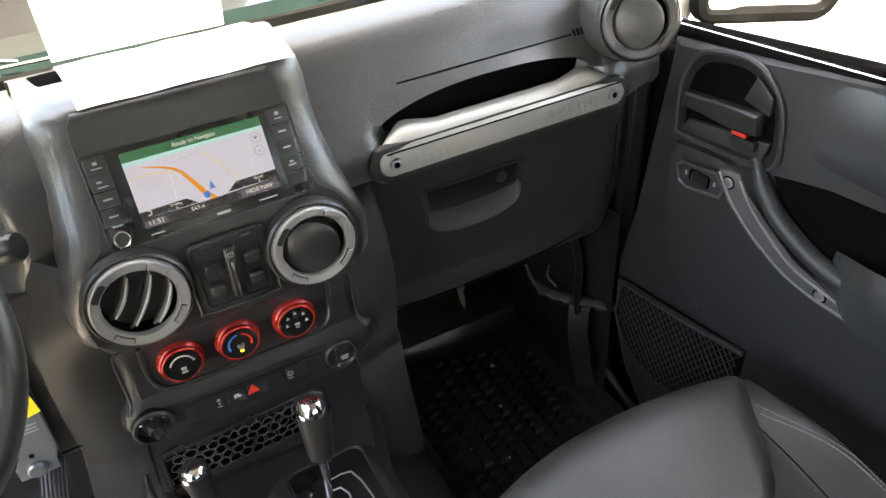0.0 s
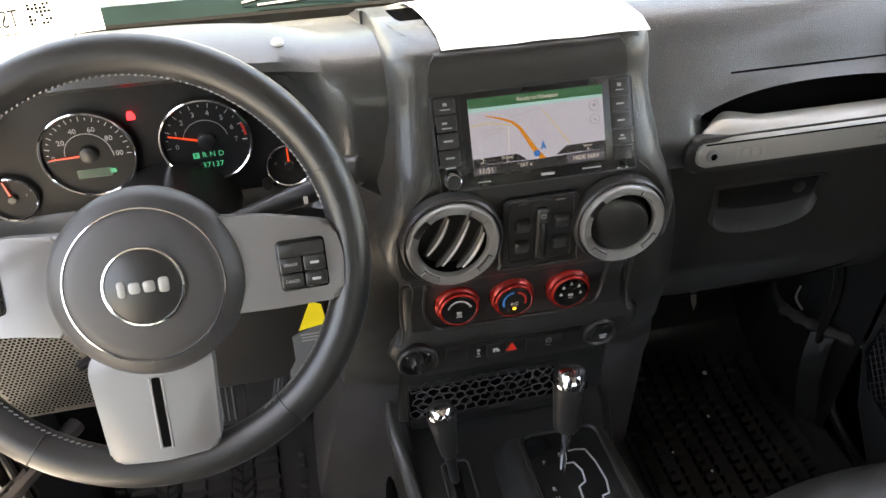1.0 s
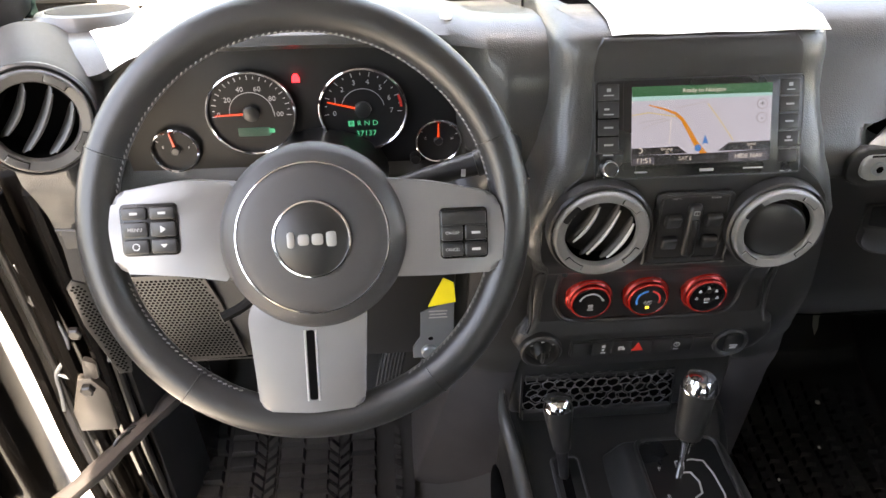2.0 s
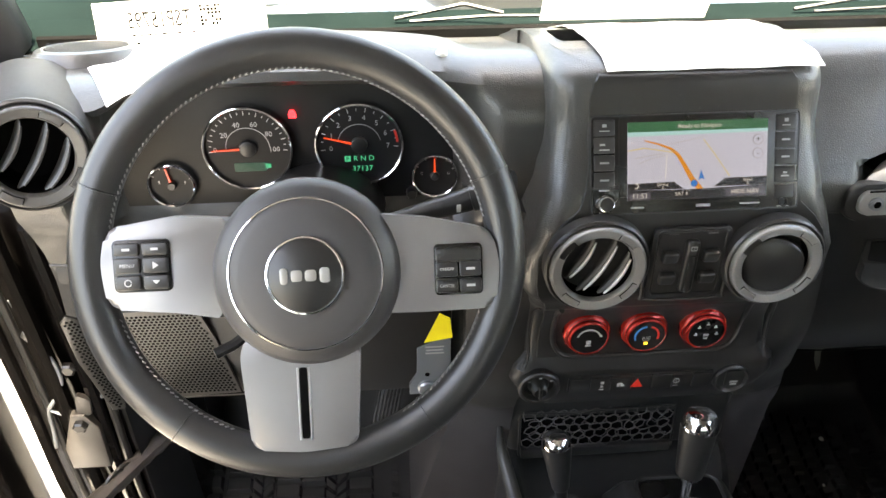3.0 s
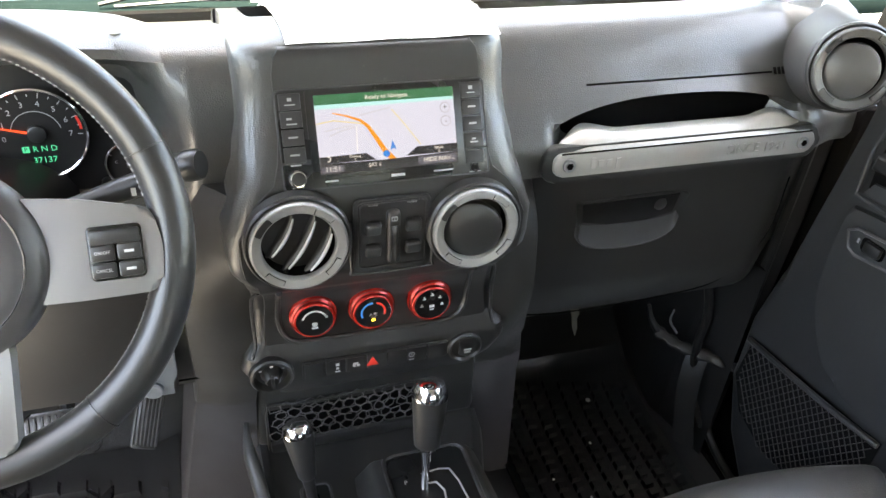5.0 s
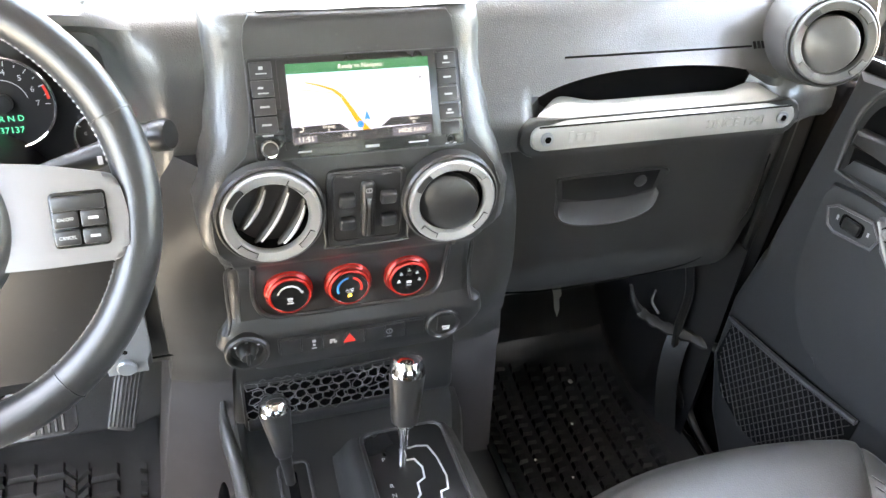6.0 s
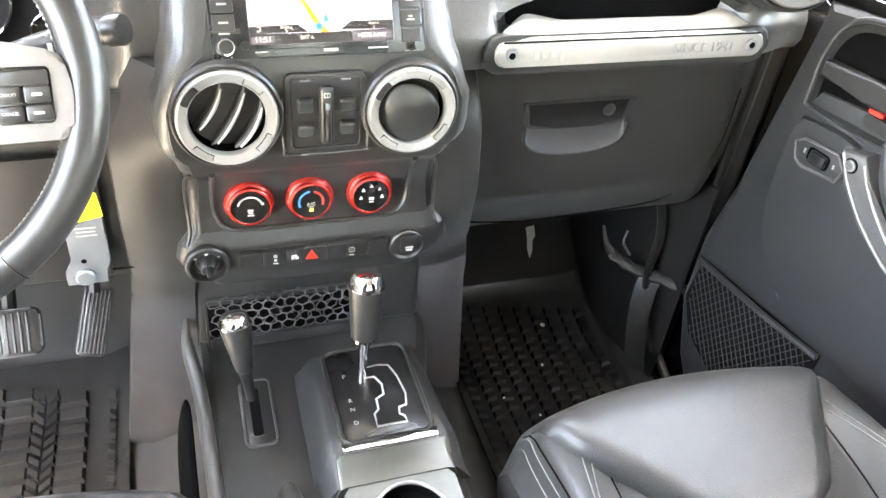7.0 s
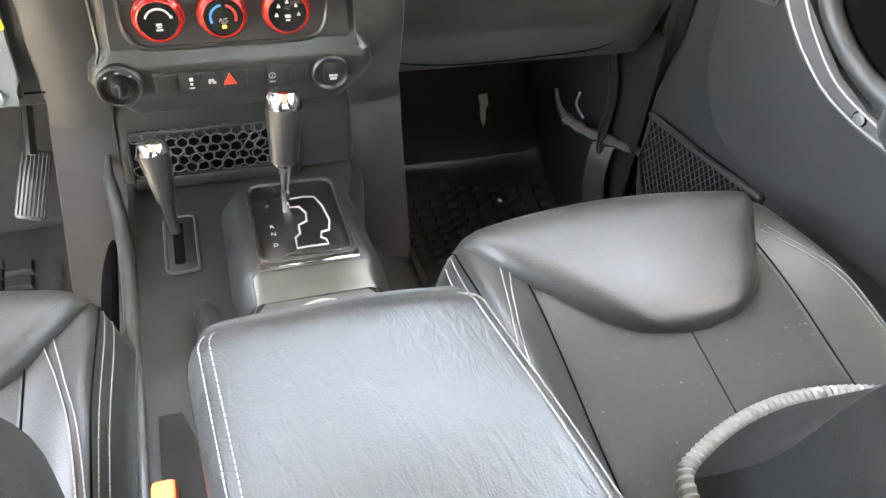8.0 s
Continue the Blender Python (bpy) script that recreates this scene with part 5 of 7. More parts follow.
for r in range(5):
    for c in range(17):
        cx = -0.092 + c * hexr * 1.74 + (hexr * 0.87 if r % 2 else 0) + random.uniform(-0.002, 0.002)
        cy = 0.028 - r * hexr * 1.35 + random.uniform(-0.002, 0.002)
        if cx > 0.094:
            continue
        pts = [(cx + hexr * math.sin(k * math.pi / 3) * random.uniform(0.7, 1.2), cy + hexr * 0.9 * math.cos(k * math.pi / 3) * random.uniform(0.7, 1.2), 0.007 + random.uniform(-0.002, 0.002)) for k in range(6)]
        tube(pts, 0.0009, 4, closed=True, bm=bm)
tagged(part("net", bm, NETTING, fw, "loose black elastic net over the pocket", M=PK), kind="stuff")
part("net_cord", tube(spline([(-0.10, 0.034, 0.007), (-0.04, 0.032, 0.009), (0.04, 0.035, 0.009), (0.10, 0.034, 0.007)], 20), 0.002, 6), LOWER, fw, M=PK)
# shifter housing
rings = []
for y, z, w, x in [(-0.028, 0.306, 0.060, 0.050), (-0.035, 0.325, 0.062, 0.050), (-0.045, 0.337, 0.064, 0.050), (-0.10, 0.341, 0.066, 0.051), (-0.16, 0.345, 0.067, 0.052), (-0.20, 0.348, 0.068, 0.053), (-0.206, 0.344, 0.068, 0.053), (-0.215, 0.332, 0.068, 0.053), (-0.232, 0.326, 0.068, 0.055)]:
    rings.append([(x - w - 0.022, y, 0.295), (x - w - 0.012, y, z - 0.02), (x - w, y, z - 0.004), (x - w + 0.006, y, z), (x + w - 0.006, y, z), (x + w, y, z - 0.004), (x + w + 0.012, y, z - 0.02), (x + w + 0.020, y, 0.295)])
sh = part("shifter_housing", loft(rings), LOWER, console)
SP = T(0.0525, -0.122, 0.3435) @ Matrix.Rotation(radians(-2.2), 4, "X")
part("gate_plate", prism(rrect(0.098, 0.142, 0.012), 0.004, 0.0015), GLOSS, sh, "glossy black gate plate", M=SP)
part("plate_rim", tube([(x, y, 0.004) for x, y in rrect(0.104, 0.148, 0.014)], 0.003, 6, closed=True), SATIN, sh, M=SP)
gate = [(x, y, 0.0045) for x, y in ((-0.010, 0.037), (-0.011, 0.021), (0.004, 0.020), (0.010, 0.006), (0.008, -0.010), (-0.002, -0.016), (-0.003, -0.032), (-0.009, -0.038), (-0.010, -0.057),
                                    (0.025, -0.057), (0.024, -0.048), (0.019, -0.044), (0.021, -0.034), (0.030, -0.032), (0.034, -0.014), (0.031, 0.016), (0.025, 0.036), (0.012, 0.039))]
part("gate", tube(gate, 0.0013, 6, closed=True), SILVER, sh, "bright edged shift gate", M=SP)
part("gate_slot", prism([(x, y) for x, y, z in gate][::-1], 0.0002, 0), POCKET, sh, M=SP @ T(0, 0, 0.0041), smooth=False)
for words, y in (("P", 0.028), ("R", -0.012), ("N", -0.026), ("D", -0.046)):
    text("writing", words, 0.008, SP @ T(-0.032, y, 0.0042), WHITEMARK, sh, 0.0001)
part("chrome_strip", prism([(-0.054, -0.008), (0.054, -0.008), (0.056, 0.006), (0.040, 0.003), (-0.040, 0.003), (-0.056, 0.004)], 0.004, 0.0015), CHROME, sh, "chrome strip behind the gate", M=SP @ T(0, -0.076, 0.001))
rings = []
for y, z in [(-0.2055, 0.3455), (-0.210, 0.343), (-0.218, 0.334), (-0.235, 0.3285)]:
    rings.append([(-0.024, y, 0.300), (-0.016, y, z - 0.020), (-0.010, y, z - 0.003), (-0.004, y, z), (0.112, y, z), (0.118, y, z - 0.003), (0.126, y, z - 0.020), (0.134, y, 0.300)])
BEZEL = material("satin grey bezel", (0.062, 0.063, 0.056), 0.32, metal=0.2, grain=0.05, grain_size=2000)
bezel = part("cup_bezel", loft(rings), BEZEL, console, "satin grey bezel round the cup holder")
# flat rim with a round opening over a shallow well, blackened for depth's shade
bm = bmesh.new()
n = 48
hole, outer, skirt_ = [], [], []
for k in range(n):
    a = 2 * math.pi * k / n
    c, s_ = math.cos(a), math.sin(a)
    hole.append((0.056 + 0.042 * c, -0.290 + 0.048 * s_, 0.3275 - 0.001 * s_))
    m = 1 / max(abs(c) / 0.062, abs(s_) / 0.0555)
    outer.append((0.054 + m * c, -0.2905 + m * s_, 0.3265 + 0.036 * max(0, s_ * m - 0.045)))
    skirt_.append((0.054 + m * c * 1.15, -0.2905 + m * s_ * 1.0, 0.300))
loft([[(x, y, 0.30) for x, y, z in hole], hole, outer, skirt_], caps=False, bm=bm)
part("cup_rim", bm, BEZEL, bezel, M=None)
part("ring", tube(hole, 0.0022, 8, closed=True), BRUSHED, bezel, "bright ring round the opening")
part("well", lathe([(0.0415, 0.022), (0.0415, 0.004), (0.038, 0.0), (0, 0.0)], 44), DARKHOLE, bezel, "dark cup well", M=T(0.056, -0.290, 0.306) @ Matrix.Diagonal((1, 1.14, 1, 1)))
part("well_ring", tube([(0.056 + 0.031 * math.cos(2 * math.pi * k / 40), -0.292 + 0.035 * math.sin(2 * math.pi * k / 40), 0.3075) for k in range(40)], 0.0012, 6, closed=True), BRUSHED, bezel)
# transfer lever slot
part("lever_slot", prism(rrect(0.034, 0.10, 0.006), 0.003, 0.001), BLACK, console, M=T(-0.082, -0.088, 0.3015))
part("slot_rim", tube([(x, y, 0.003) for x, y in rrect(0.036, 0.102, 0.008)], 0.0022, 6, closed=True), HUBBLACK, console, M=T(-0.082, -0.088, 0.3015))
# solid black strip stands in for the shaded gap along the console side
part("side_gap_shade", tube(spline([(-0.168, -0.01, 0.258), (-0.170, -0.08, 0.262), (-0.168, -0.18, 0.262), (-0.162, -0.26, 0.255)], 20), [0.003 + 0.010 * math.sin(math.pi * k / 20) ** 0.5 for k in range(21)], 10, flat=0.6), DARKHOLE, console, "black strip standing in for the shaded gap beside the console")
# flat dark sheet paints the shade between rail and storage box
part("side_well_shade", prism([(-0.116, -0.62), (-0.060, -0.62), (-0.062, -0.44), (-0.095, -0.34), (-0.116, -0.34)], 0.003, 0), POCKET, console, "flat dark sheet painting the shade between rail and storage box", M=T(0, 0, 0.3045), smooth=False)
part("lever_gap", prism(rrect(0.012, 0.075, 0.004), 0.0006, 0), DARKHOLE, console, M=T(-0.085, -0.088, 0.3045))

shift = thing("gear_shifter", (0.045, -0.09, 0.345), "black automatic gear lever with a chrome cap and shaft", "gear shifter")
A, B = Vector((0.0395, -0.108, 0.335)), Vector((0.0508, -0.0737, 0.474))
ax = (B - A).normalized()
GS = T(*B) @ ax.to_track_quat("Z", "Y").to_matrix().to_4x4()
part("shaft", tube([A, A + ax * 0.045, A + ax * 0.068, A + ax * 0.080], [0.0045, 0.005, 0.008, 0.012], 16), CHROME, shift, "chrome shaft")
part("grip", lathe([(0.012, -0.072), (0.0155, -0.070), (0.0165, -0.062), (0.019, -0.03), (0.0205, -0.010), (0.0205, -0.006)], 40), SATIN, shift, M=GS)
part("cap", lathe([(0.0205, -0.006), (0.0205, -0.002), (0.019, 0.006), (0.0155, 0.012), (0.008, 0.0135), (0, 0.0135)], 40), CHROME, shift, "bright chrome cap", M=GS)
part("collar", lathe([(0.0115, -0.075), (0.0135, -0.074), (0.0135, -0.071), (0.012, -0.07)], 32), CHROME, shift, M=GS)
tc = thing("transfer_lever", (-0.088, -0.06, 0.30), "short black transfer case lever with a chrome cap", "gear lever")
A, B = Vector((-0.087, -0.068, 0.298)), Vector((-0.0978, -0.027, 0.4015))
ax = (B - A).normalized()
TS = T(*B) @ ax.to_track_quat("Z", "Y").to_matrix().to_4x4()
part("shaft", tube([A, A + ax * 0.03, A + ax * 0.05], [0.006, 0.007, 0.009], 12), BLACK, tc)
part("grip", lathe([(0.0085, -0.068), (0.011, -0.064), (0.0145, -0.04), (0.0185, -0.010), (0.0185, -0.007)], 36), SATIN, tc, M=TS)
part("cap", lathe([(0.0185, -0.007), (0.0185, -0.003), (0.0165, 0.005), (0.012, 0.009), (0, 0.0105)], 36), CHROME, tc, "bright chrome cap", M=TS)
hb = thing("parking_brake", (-0.075, -0.3, 0.30), "black parking brake lever beside the cup holder", "parking brake")
part("grip", tube(spline([(-0.064, -0.212, 0.314), (-0.060, -0.26, 0.320), (-0.050, -0.34, 0.325), (-0.036, -0.42, 0.320)], 16), [0.009, 0.0125, 0.013] + [0.0125] * 14, 14), SATIN, hb)
part("button", lathe([(0.006, 0), (0.006, 0.006), (0.004, 0.008), (0, 0.008)], 20), SATIN, hb, M=T(-0.064, -0.212, 0.314) @ Matrix.Rotation(radians(-80), 4, "X"))
part("lever", rbox(0.012, 0.22, 0.03, 0.003, 2, (-0.032, -0.47, 0.312)), BLACK, hb)

# ---- armrest ----
box = thing("armrest_box", (0.04, -0.62, 0.0), "black leather padded armrest lid on a plastic storage box", "armrest")
part("bin", rbox(0.19, 0.44, 0.46, 0.015, 3, (0.04, -0.66, 0.23)), LOWER, box)
LID = [(-1, -0.7), (-1.03, -0.2), (-1.02, 0.25), (-0.985, 0.55), (-0.93, 0.72), (-0.86, 0.80), (-0.8, 0.83), (-0.5, 0.95), (-0.2, 0.99), (0.2, 0.99), (0.5, 0.95), (0.8, 0.83), (0.86, 0.80), (0.93, 0.72), (0.985, 0.55), (1.02, 0.25), (1.03, -0.2), (1, -0.7)]


def lid_ring(y):
    d = min(y + 0.89, -0.415 - y)
    e = smoothstep(0.0, 0.035, d)
    front = smoothstep(-0.60, -0.415, y)
    far = min(1.0, max(0.0, (-0.42 - y) / 0.3))
    return [(0.041 + 0.020 * far + (0.103 + 0.010 * e) * cx, y, 0.474 + 0.028 * far + cz * (0.034 + 0.016 * e) - 0.008 * front * max(0, cz) + 0.004 * math.sin(7 * cx + 30 * y) * 0.2 * max(0, cz)) for cx, cz in LID]


ys = [-0.415, -0.418, -0.423, -0.43, -0.44, -0.455] + [-0.47 - 0.02 * k for k in range(20)] + [-0.87, -0.88, -0.89]
lid = part("lid", loft([lid_ring(y) for y in ys]), LEATHER, box, "grained black leather lid with grey stitching")
for k, dx in ((4, 0.0), (5, 0.001), (12, 0.0), (13, 0.001)):
    bm = bmesh.new()
    y = -0.43
    while y > -0.88:
        a, b = Vector(lid_ring(y)[k]), Vector(lid_ring(y - 0.0045)[k])
        tube([a + Vector((0, 0, 0.0006)), b + Vector((0, 0, 0.0006))], 0.0007, 4, bm=bm)
        y -= 0.0055
    tagged(part("stitching", bm, THREAD, lid, "grey double stitching"), kind="stuff")
part("latch", rbox(0.05, 0.008, 0.02, 0.003, 2, (0.04, -0.408, 0.44)), BLACK, box)


# ---- seats ----
def seat_z(u, t):
    """Height of the cushion's skin at share u across (-1 to 1) and t back (0 to 1)."""
    nose = smoothstep(0, 0.09, t) ** 0.6
    bol = 0.032 * smoothstep(0.55, 0.86, abs(u)) * smoothstep(0.05, 0.4, t)
    edge = 0.06 * smoothstep(0.84, 1.0, abs(u)) ** 1.6
    return 0.330 + 0.054 * nose + bol - edge - 0.05 * smoothstep(0.12, 0.8, t)


def seat_xy(cx, u, t):
    wid = 0.212 + 0.008 * smoothstep(0, 0.1, t)
    return cx + wid * u, -0.222 - 0.50 * t + 0.045 * (1 - u * u) * (1 - t) ** 3


def seat_p3(cx, u, t, up=0.0):
    x, y = seat_xy(cx, u, t)
    return Vector((x, y, seat_z(u, t) + up))


PAD_EDGE = [(0.0, -0.90, 0.90), (0.04, -0.90, 0.88), (0.10, -0.84, 0.80), (0.16, -0.77, 0.71), (0.22, -0.66, 0.63), (0.28, -0.53, 0.555), (0.32, -0.44, 0.50), (0.35, -0.36, 0.44), (0.375, -0.26, 0.35), (0.39, -0.16, 0.25), (0.40, -0.02, 0.12)]


def lerp_line(table, x):
    """Straight-line value at x from rows (x, value...)."""
    for a, b in zip(table, table[1:]):
        if x <= b[0]:
            k = (x - a[0]) / (b[0] - a[0])
            return tuple(p + (q - p) * k for p, q in zip(a[1:], b[1:]))
    return table[-1][1:]


def stitch_line(name, path, parent, cx, mat=THREAD, r=0.0007, step=0.0058):
    """Short stitches along a line of (u, t) on the cushion."""
    line = spline([(u, t, 0) for u, t in path], 90)
    pts = [seat_p3(cx, q.x, q.y, 0.0012) for q in line]
    bm = bmesh.new()
    carry = 0.0
    for a, b in zip(pts, pts[1:]):
        n = max(1, round((b - a).length / step))
        for k in range(n):
            p, q = a.lerp(b, k / n), a.lerp(b, (k + 0.84) / n)
            tube([p, q], r, 4, bm=bm)
    return tagged(part(name, bm, mat, parent, "grey contrast stitching"), kind="stuff")


def seat(name, cx, label, flip, bx=0.01, by=0.0):
    s = thing(name, (cx, -0.5, 0.0), label, "seat", "front seats")
    rings = []
    for i in range(41):
        t = i / 40
        ring = [seat_p3(cx, -1 + 2 * k / 96, t) for k in range(97)]
        ring += [Vector((cx + 0.214, ring[0].y - 0.004, 0.27)), Vector((cx + 0.205, ring[0].y - 0.01, 0.17)), Vector((cx - 0.205, ring[0].y - 0.01, 0.17)), Vector((cx - 0.214, ring[0].y - 0.004, 0.27))]
        rings.append(ring)
    cushion = part("cushion", loft(rings), PADLEATHER, s, "black leather cushion with raised bolsters")
    # woven middle
    rows = []
    for i in range(25):
        t = 0.20 + 0.80 * i / 24
        half = 0.62
        line = [seat_p3(cx, -half + 2 * half * k / 20, t, 0.004 - 0.004 * smoothstep(0.9, 1, abs(-1 + 2 * k / 20))) for k in range(21)]
        rows.append(line + [p + Vector((0, 0, -0.012)) for p in line[::-1]])
    part("insert", loft(rows), FABRIC, cushion, "charcoal woven seat middle")
    part("seam", tube([seat_p3(cx, 0.02 * flip, 0.2 + 0.8 * k / 20, 0.0040) for k in range(21)], 0.0009, 5), DARKHOLE, cushion)
    for sg in (-1, 1):
        part("seam", tube([seat_p3(cx, 0.635 * sg, 0.2 + 0.8 * k / 20, 0.0008) for k in range(21)], 0.0010, 5), DARKHOLE, cushion)
    # thigh pad: a broad tongue that narrows to the rear
    rows = []
    n = 30
    for i in range(n + 1):
        q = i / n
        t = 0.005 + 0.395 * q
        lo, hi = lerp_line(PAD_EDGE, t)
        inner, outer = (lo, hi) if flip > 0 else (-hi, -lo)
        line = []
        for j in range(33):
            v = j / 32
            u = inner + (outer - inner) * v
            gap = min(v, 1 - v) * (outer - inner) * 0.21
            rim_ = min(gap, (0.400 - t) * 0.5 + 0.0005)
            e = min(1.0, rim_ / 0.030)
            e = (1 - (1 - e) ** 2.2) ** 0.6
            lift = 0.022 * e * smoothstep(-0.03, 0.14, t) + 0.0010
            line.append(seat_p3(cx, u, t, lift))
        rows.append(line + [Vector((p.x, p.y, p.z - 0.03)) for p in (line[-1], line[16], line[0])])
    part("thigh_pad", loft(rows), PADLEATHER, s, "smooth black leather thigh pad with a tongue-shaped rear edge")
    for sg in (-1, 1):
        for off in (0.0, 0.024):
            stitch_line("stitching", [((0.905 + off) * sg, 0.02), ((0.915 + off) * sg, 0.2), ((0.905 + off) * sg, 0.6), ((0.90 + off) * sg, 0.98)], cushion, cx)
        for off in (0.0, 0.028):
            stitch_line("stitching", [((0.70 + off) * sg, 0.19 - off), ((0.77 + off) * sg, 0.28), ((0.83 + off) * sg, 0.40), ((0.855 + off) * sg, 0.62), ((0.855 + off) * sg, 0.96)], cushion, cx)
        part("seam", tube([seat_p3(cx, (0.895 - 0.01 * k / 30) * sg, 0.02 + 0.96 * k / 30, 0.0004) for k in range(31)], 0.0011, 5), DARKHOLE, cushion)
    def back_p3(u, t, out=0.0):
        w = 0.15 + 0.03 * smoothstep(0, 0.5, t) - 0.045 * smoothstep(0.6, 1, t)
        bol = 0.02 * smoothstep(0.5, 0.82, abs(u)) * smoothstep(0.2, 0.5, t) * (1 - 0.6 * t)
        y = -0.545 - 0.315 * t - 0.05 * u * u * (1 - smoothstep(0, 0.6, t)) + bol - 0.05 * smoothstep(0.86, 1, abs(u))
        return Vector((cx + bx + w * u, y + by + out, 0.42 + 0.53 * t))
    rings = []
    for z, dy in ((0.27, -0.10), (0.36, -0.05), (0.41, -0.008)):
        ring = [back_p3(-1 + 2 * k / 32, 0) + Vector((0, dy, z - 0.42)) for k in range(33)]
        rings.append(ring + [back_p3(q, 0) + Vector((0, -0.12 + dy * 0.3, z - 0.42)) for q in (0.9, 0, -0.9)])
    for i in range(25):
        t = i / 24
        ring = [back_p3(-1 + 2 * k / 32, t) for k in range(33)]
        ring += [back_p3(q, t) + Vector((0, -0.12, 0)) for q in (0.9, 0, -0.9)]
        rings.append(ring)
    back = part("backrest", loft(rings), BACKCLOTH, s, "woven backrest with bolsters, its shade put into the cloth colour")
    # ribbed piping across the foot of the backrest
    bm = bmesh.new()
    fine_arc = [back_p3(-0.95 + 1.9 * k / 400, 0.0, 0.002) for k in range(401)]
    arc = [fine_arc[0]]
    for p in fine_arc:
        if (p - arc[-1]).length > 0.0058:
            arc.append(p)
    for p, q in zip(arc, arc[1:]):
        mid, d = p.lerp(q, 0.5), (q - p).normalized()
        tube([p - d * 0.0004, mid, q + d * 0.0004], [0.0078, 0.0095, 0.0078], 10, bm=bm)
    tagged(part("piping", bm, material("grey ribbed piping", (0.12, 0.12, 0.117), 0.6, grain=0.2), back, "grey ribbed piping"), kind="stuff")
    part("base", rbox(0.36, 0.42, 0.17, 0.01, 2, (cx, -0.46, 0.085)), BLACK, s)
    part("headrest", rbox(0.25, 0.09, 0.17, 0.035, 4, (cx, -0.90, 1.05)), LEATHER, s)
    for sg in (-1, 1):
        part("headrest_post", tube([(cx + 0.06 * sg, -0.88, 0.92), (cx + 0.06 * sg, -0.90, 1.0)], 0.006, 8), CHROME, s)
    return s


seat("passenger_seat", 0.395, "black leather front passenger seat with grey contrast stitching", 1)
seat("driver_seat", -0.352, "black leather driver seat with grey contrast stitching", -1, 0.08, 0.06)
buckle = thing("seat_belt_buckle", (-0.108, -0.50, 0.3), "black belt buckle with an orange release button", "buckle")
part("housing", rbox(0.020, 0.045, 0.12, 0.006, 2, (-0.100, -0.510, 0.355)), BLACK, buckle)
part("button", rbox(0.018, 0.034, 0.016, 0.004, 2, (-0.100, -0.505, 0.415)), material("orange button", (0.85, 0.16, 0.04), 0.4), buckle, "orange release button")

# ---- passenger door, ajar ----
da = radians(7)
DF = Matrix(((math.sin(da), 0, -math.cos(da), 0.655), (-math.cos(da), 0, -math.sin(da), 0.075), (0, 1, 0, 0), (0, 0, 0, 1)))
door = thing("passenger_door", (0.655, 0.075, 0.0), "black plastic trimmed passenger door, ajar, with a grab handle", "door")
outline = [(0.035, 0.748), (0.040, 0.70), (0.028, 0.50), (-0.004, 0.43), (-0.024, 0.33), (-0.024, 0.20), (0.01, 0.10), (0.08, 0.0), (0.96, 0.0), (0.98, 0.80), (0.5, 0.787)]
part("panel", prism(outline, 0.055, 0.014, 3), DOORTRIM, door, M=DF @ T(0, 0, -0.055))
part("outer_skin", prism([(x - 0.07 * (x < 0.5), y - 0.16 * (y < 0.3) - 0.045 * (y > 0.7)) for x, y in outline], 0.05, 0.01, 2), PAINT, door, "black painted outer skin", M=DF @ T(0, 0, -0.106))
part("belt_seal", tube([(0.030, 0.749, -0.018), (0.3, 0.7715, -0.018), (0.5, 0.786, -0.018), (0.97, 0.800, -0.018)], 0.014, 10), GASKET, door, "black window seal", M=DF)
# raised sweep that divides the upper trim from the lower
low_ = smooth_outline([(0.070, 0.600), (0.068, 0.52), (0.078, 0.44), (0.125, 0.362), (0.20, 0.334), (0.40, 0.326), (0.70, 0.324), (0.94, 0.324), (0.95, 0.40), (0.94, 0.468), (0.70, 0.470), (0.42, 0.474), (0.335, 0.483), (0.268, 0.500), (0.218, 0.535), (0.190, 0.575), (0.165, 0.603), (0.12, 0.606)], 90)
part("lower_panel", prism(low_, 0.012, 0.009, 4), DOORTRIM, door, "swelling lower trim panel", M=DF)
# upper bolster
rings = []
for i in range(31):
    s_ = 0.225 + 0.73 * i / 30
    e = smoothstep(0.215, 0.42, s_)
    rings.append([(s_, 0.766, -0.006), (s_, 0.756, -0.005 + 0.019 * e), (s_, 0.72, -0.004 + 0.030 * e), (s_, 0.68, -0.004 + 0.032 * e), (s_, 0.655, -0.004 + 0.022 * e), (s_, 0.640, -0.006)])
part("bolster", loft(rings), DOORTRIM, door, M=DF)
# handle recess
rec = [(0.064, 0.615), (0.064, 0.69), (0.086, 0.735), (0.134, 0.750), (0.178, 0.745), (0.212, 0.712), (0.223, 0.668), (0.220, 0.622), (0.16, 0.612)]
cl = [tuple(p)[:2] for p in spline([(x, y, 0) for x, y in rec + rec[:1]], 54)][:-1]
rc = part("handle_recess", prism(cl[::-1], 0.002, 0.0006), BLACK, door, "recessed door latch well", M=DF @ T(0, 0, -0.0005))
part("rim", tube([(x, y, 0.002) for x, y in cl], 0.004, 8, closed=True), DOORTRIM, rc, M=DF)
inn = [(0.145 + (x - 0.145) * 0.84, 0.68 + (y - 0.68) * 0.80) for x, y in cl]
# flat black sheet paints the shade inside the latch well
part("well", prism(inn[::-1], 0.001, 0), DARKHOLE, rc, M=DF @ T(0, 0, 0.0012), smooth=False)
part("shelf", prism([(0.075, 0.622), (0.205, 0.628), (0.212, 0.655), (0.085, 0.642)], 0.006, 0.002), DOORTRIM, rc, M=DF @ T(0, 0, 0.0015))
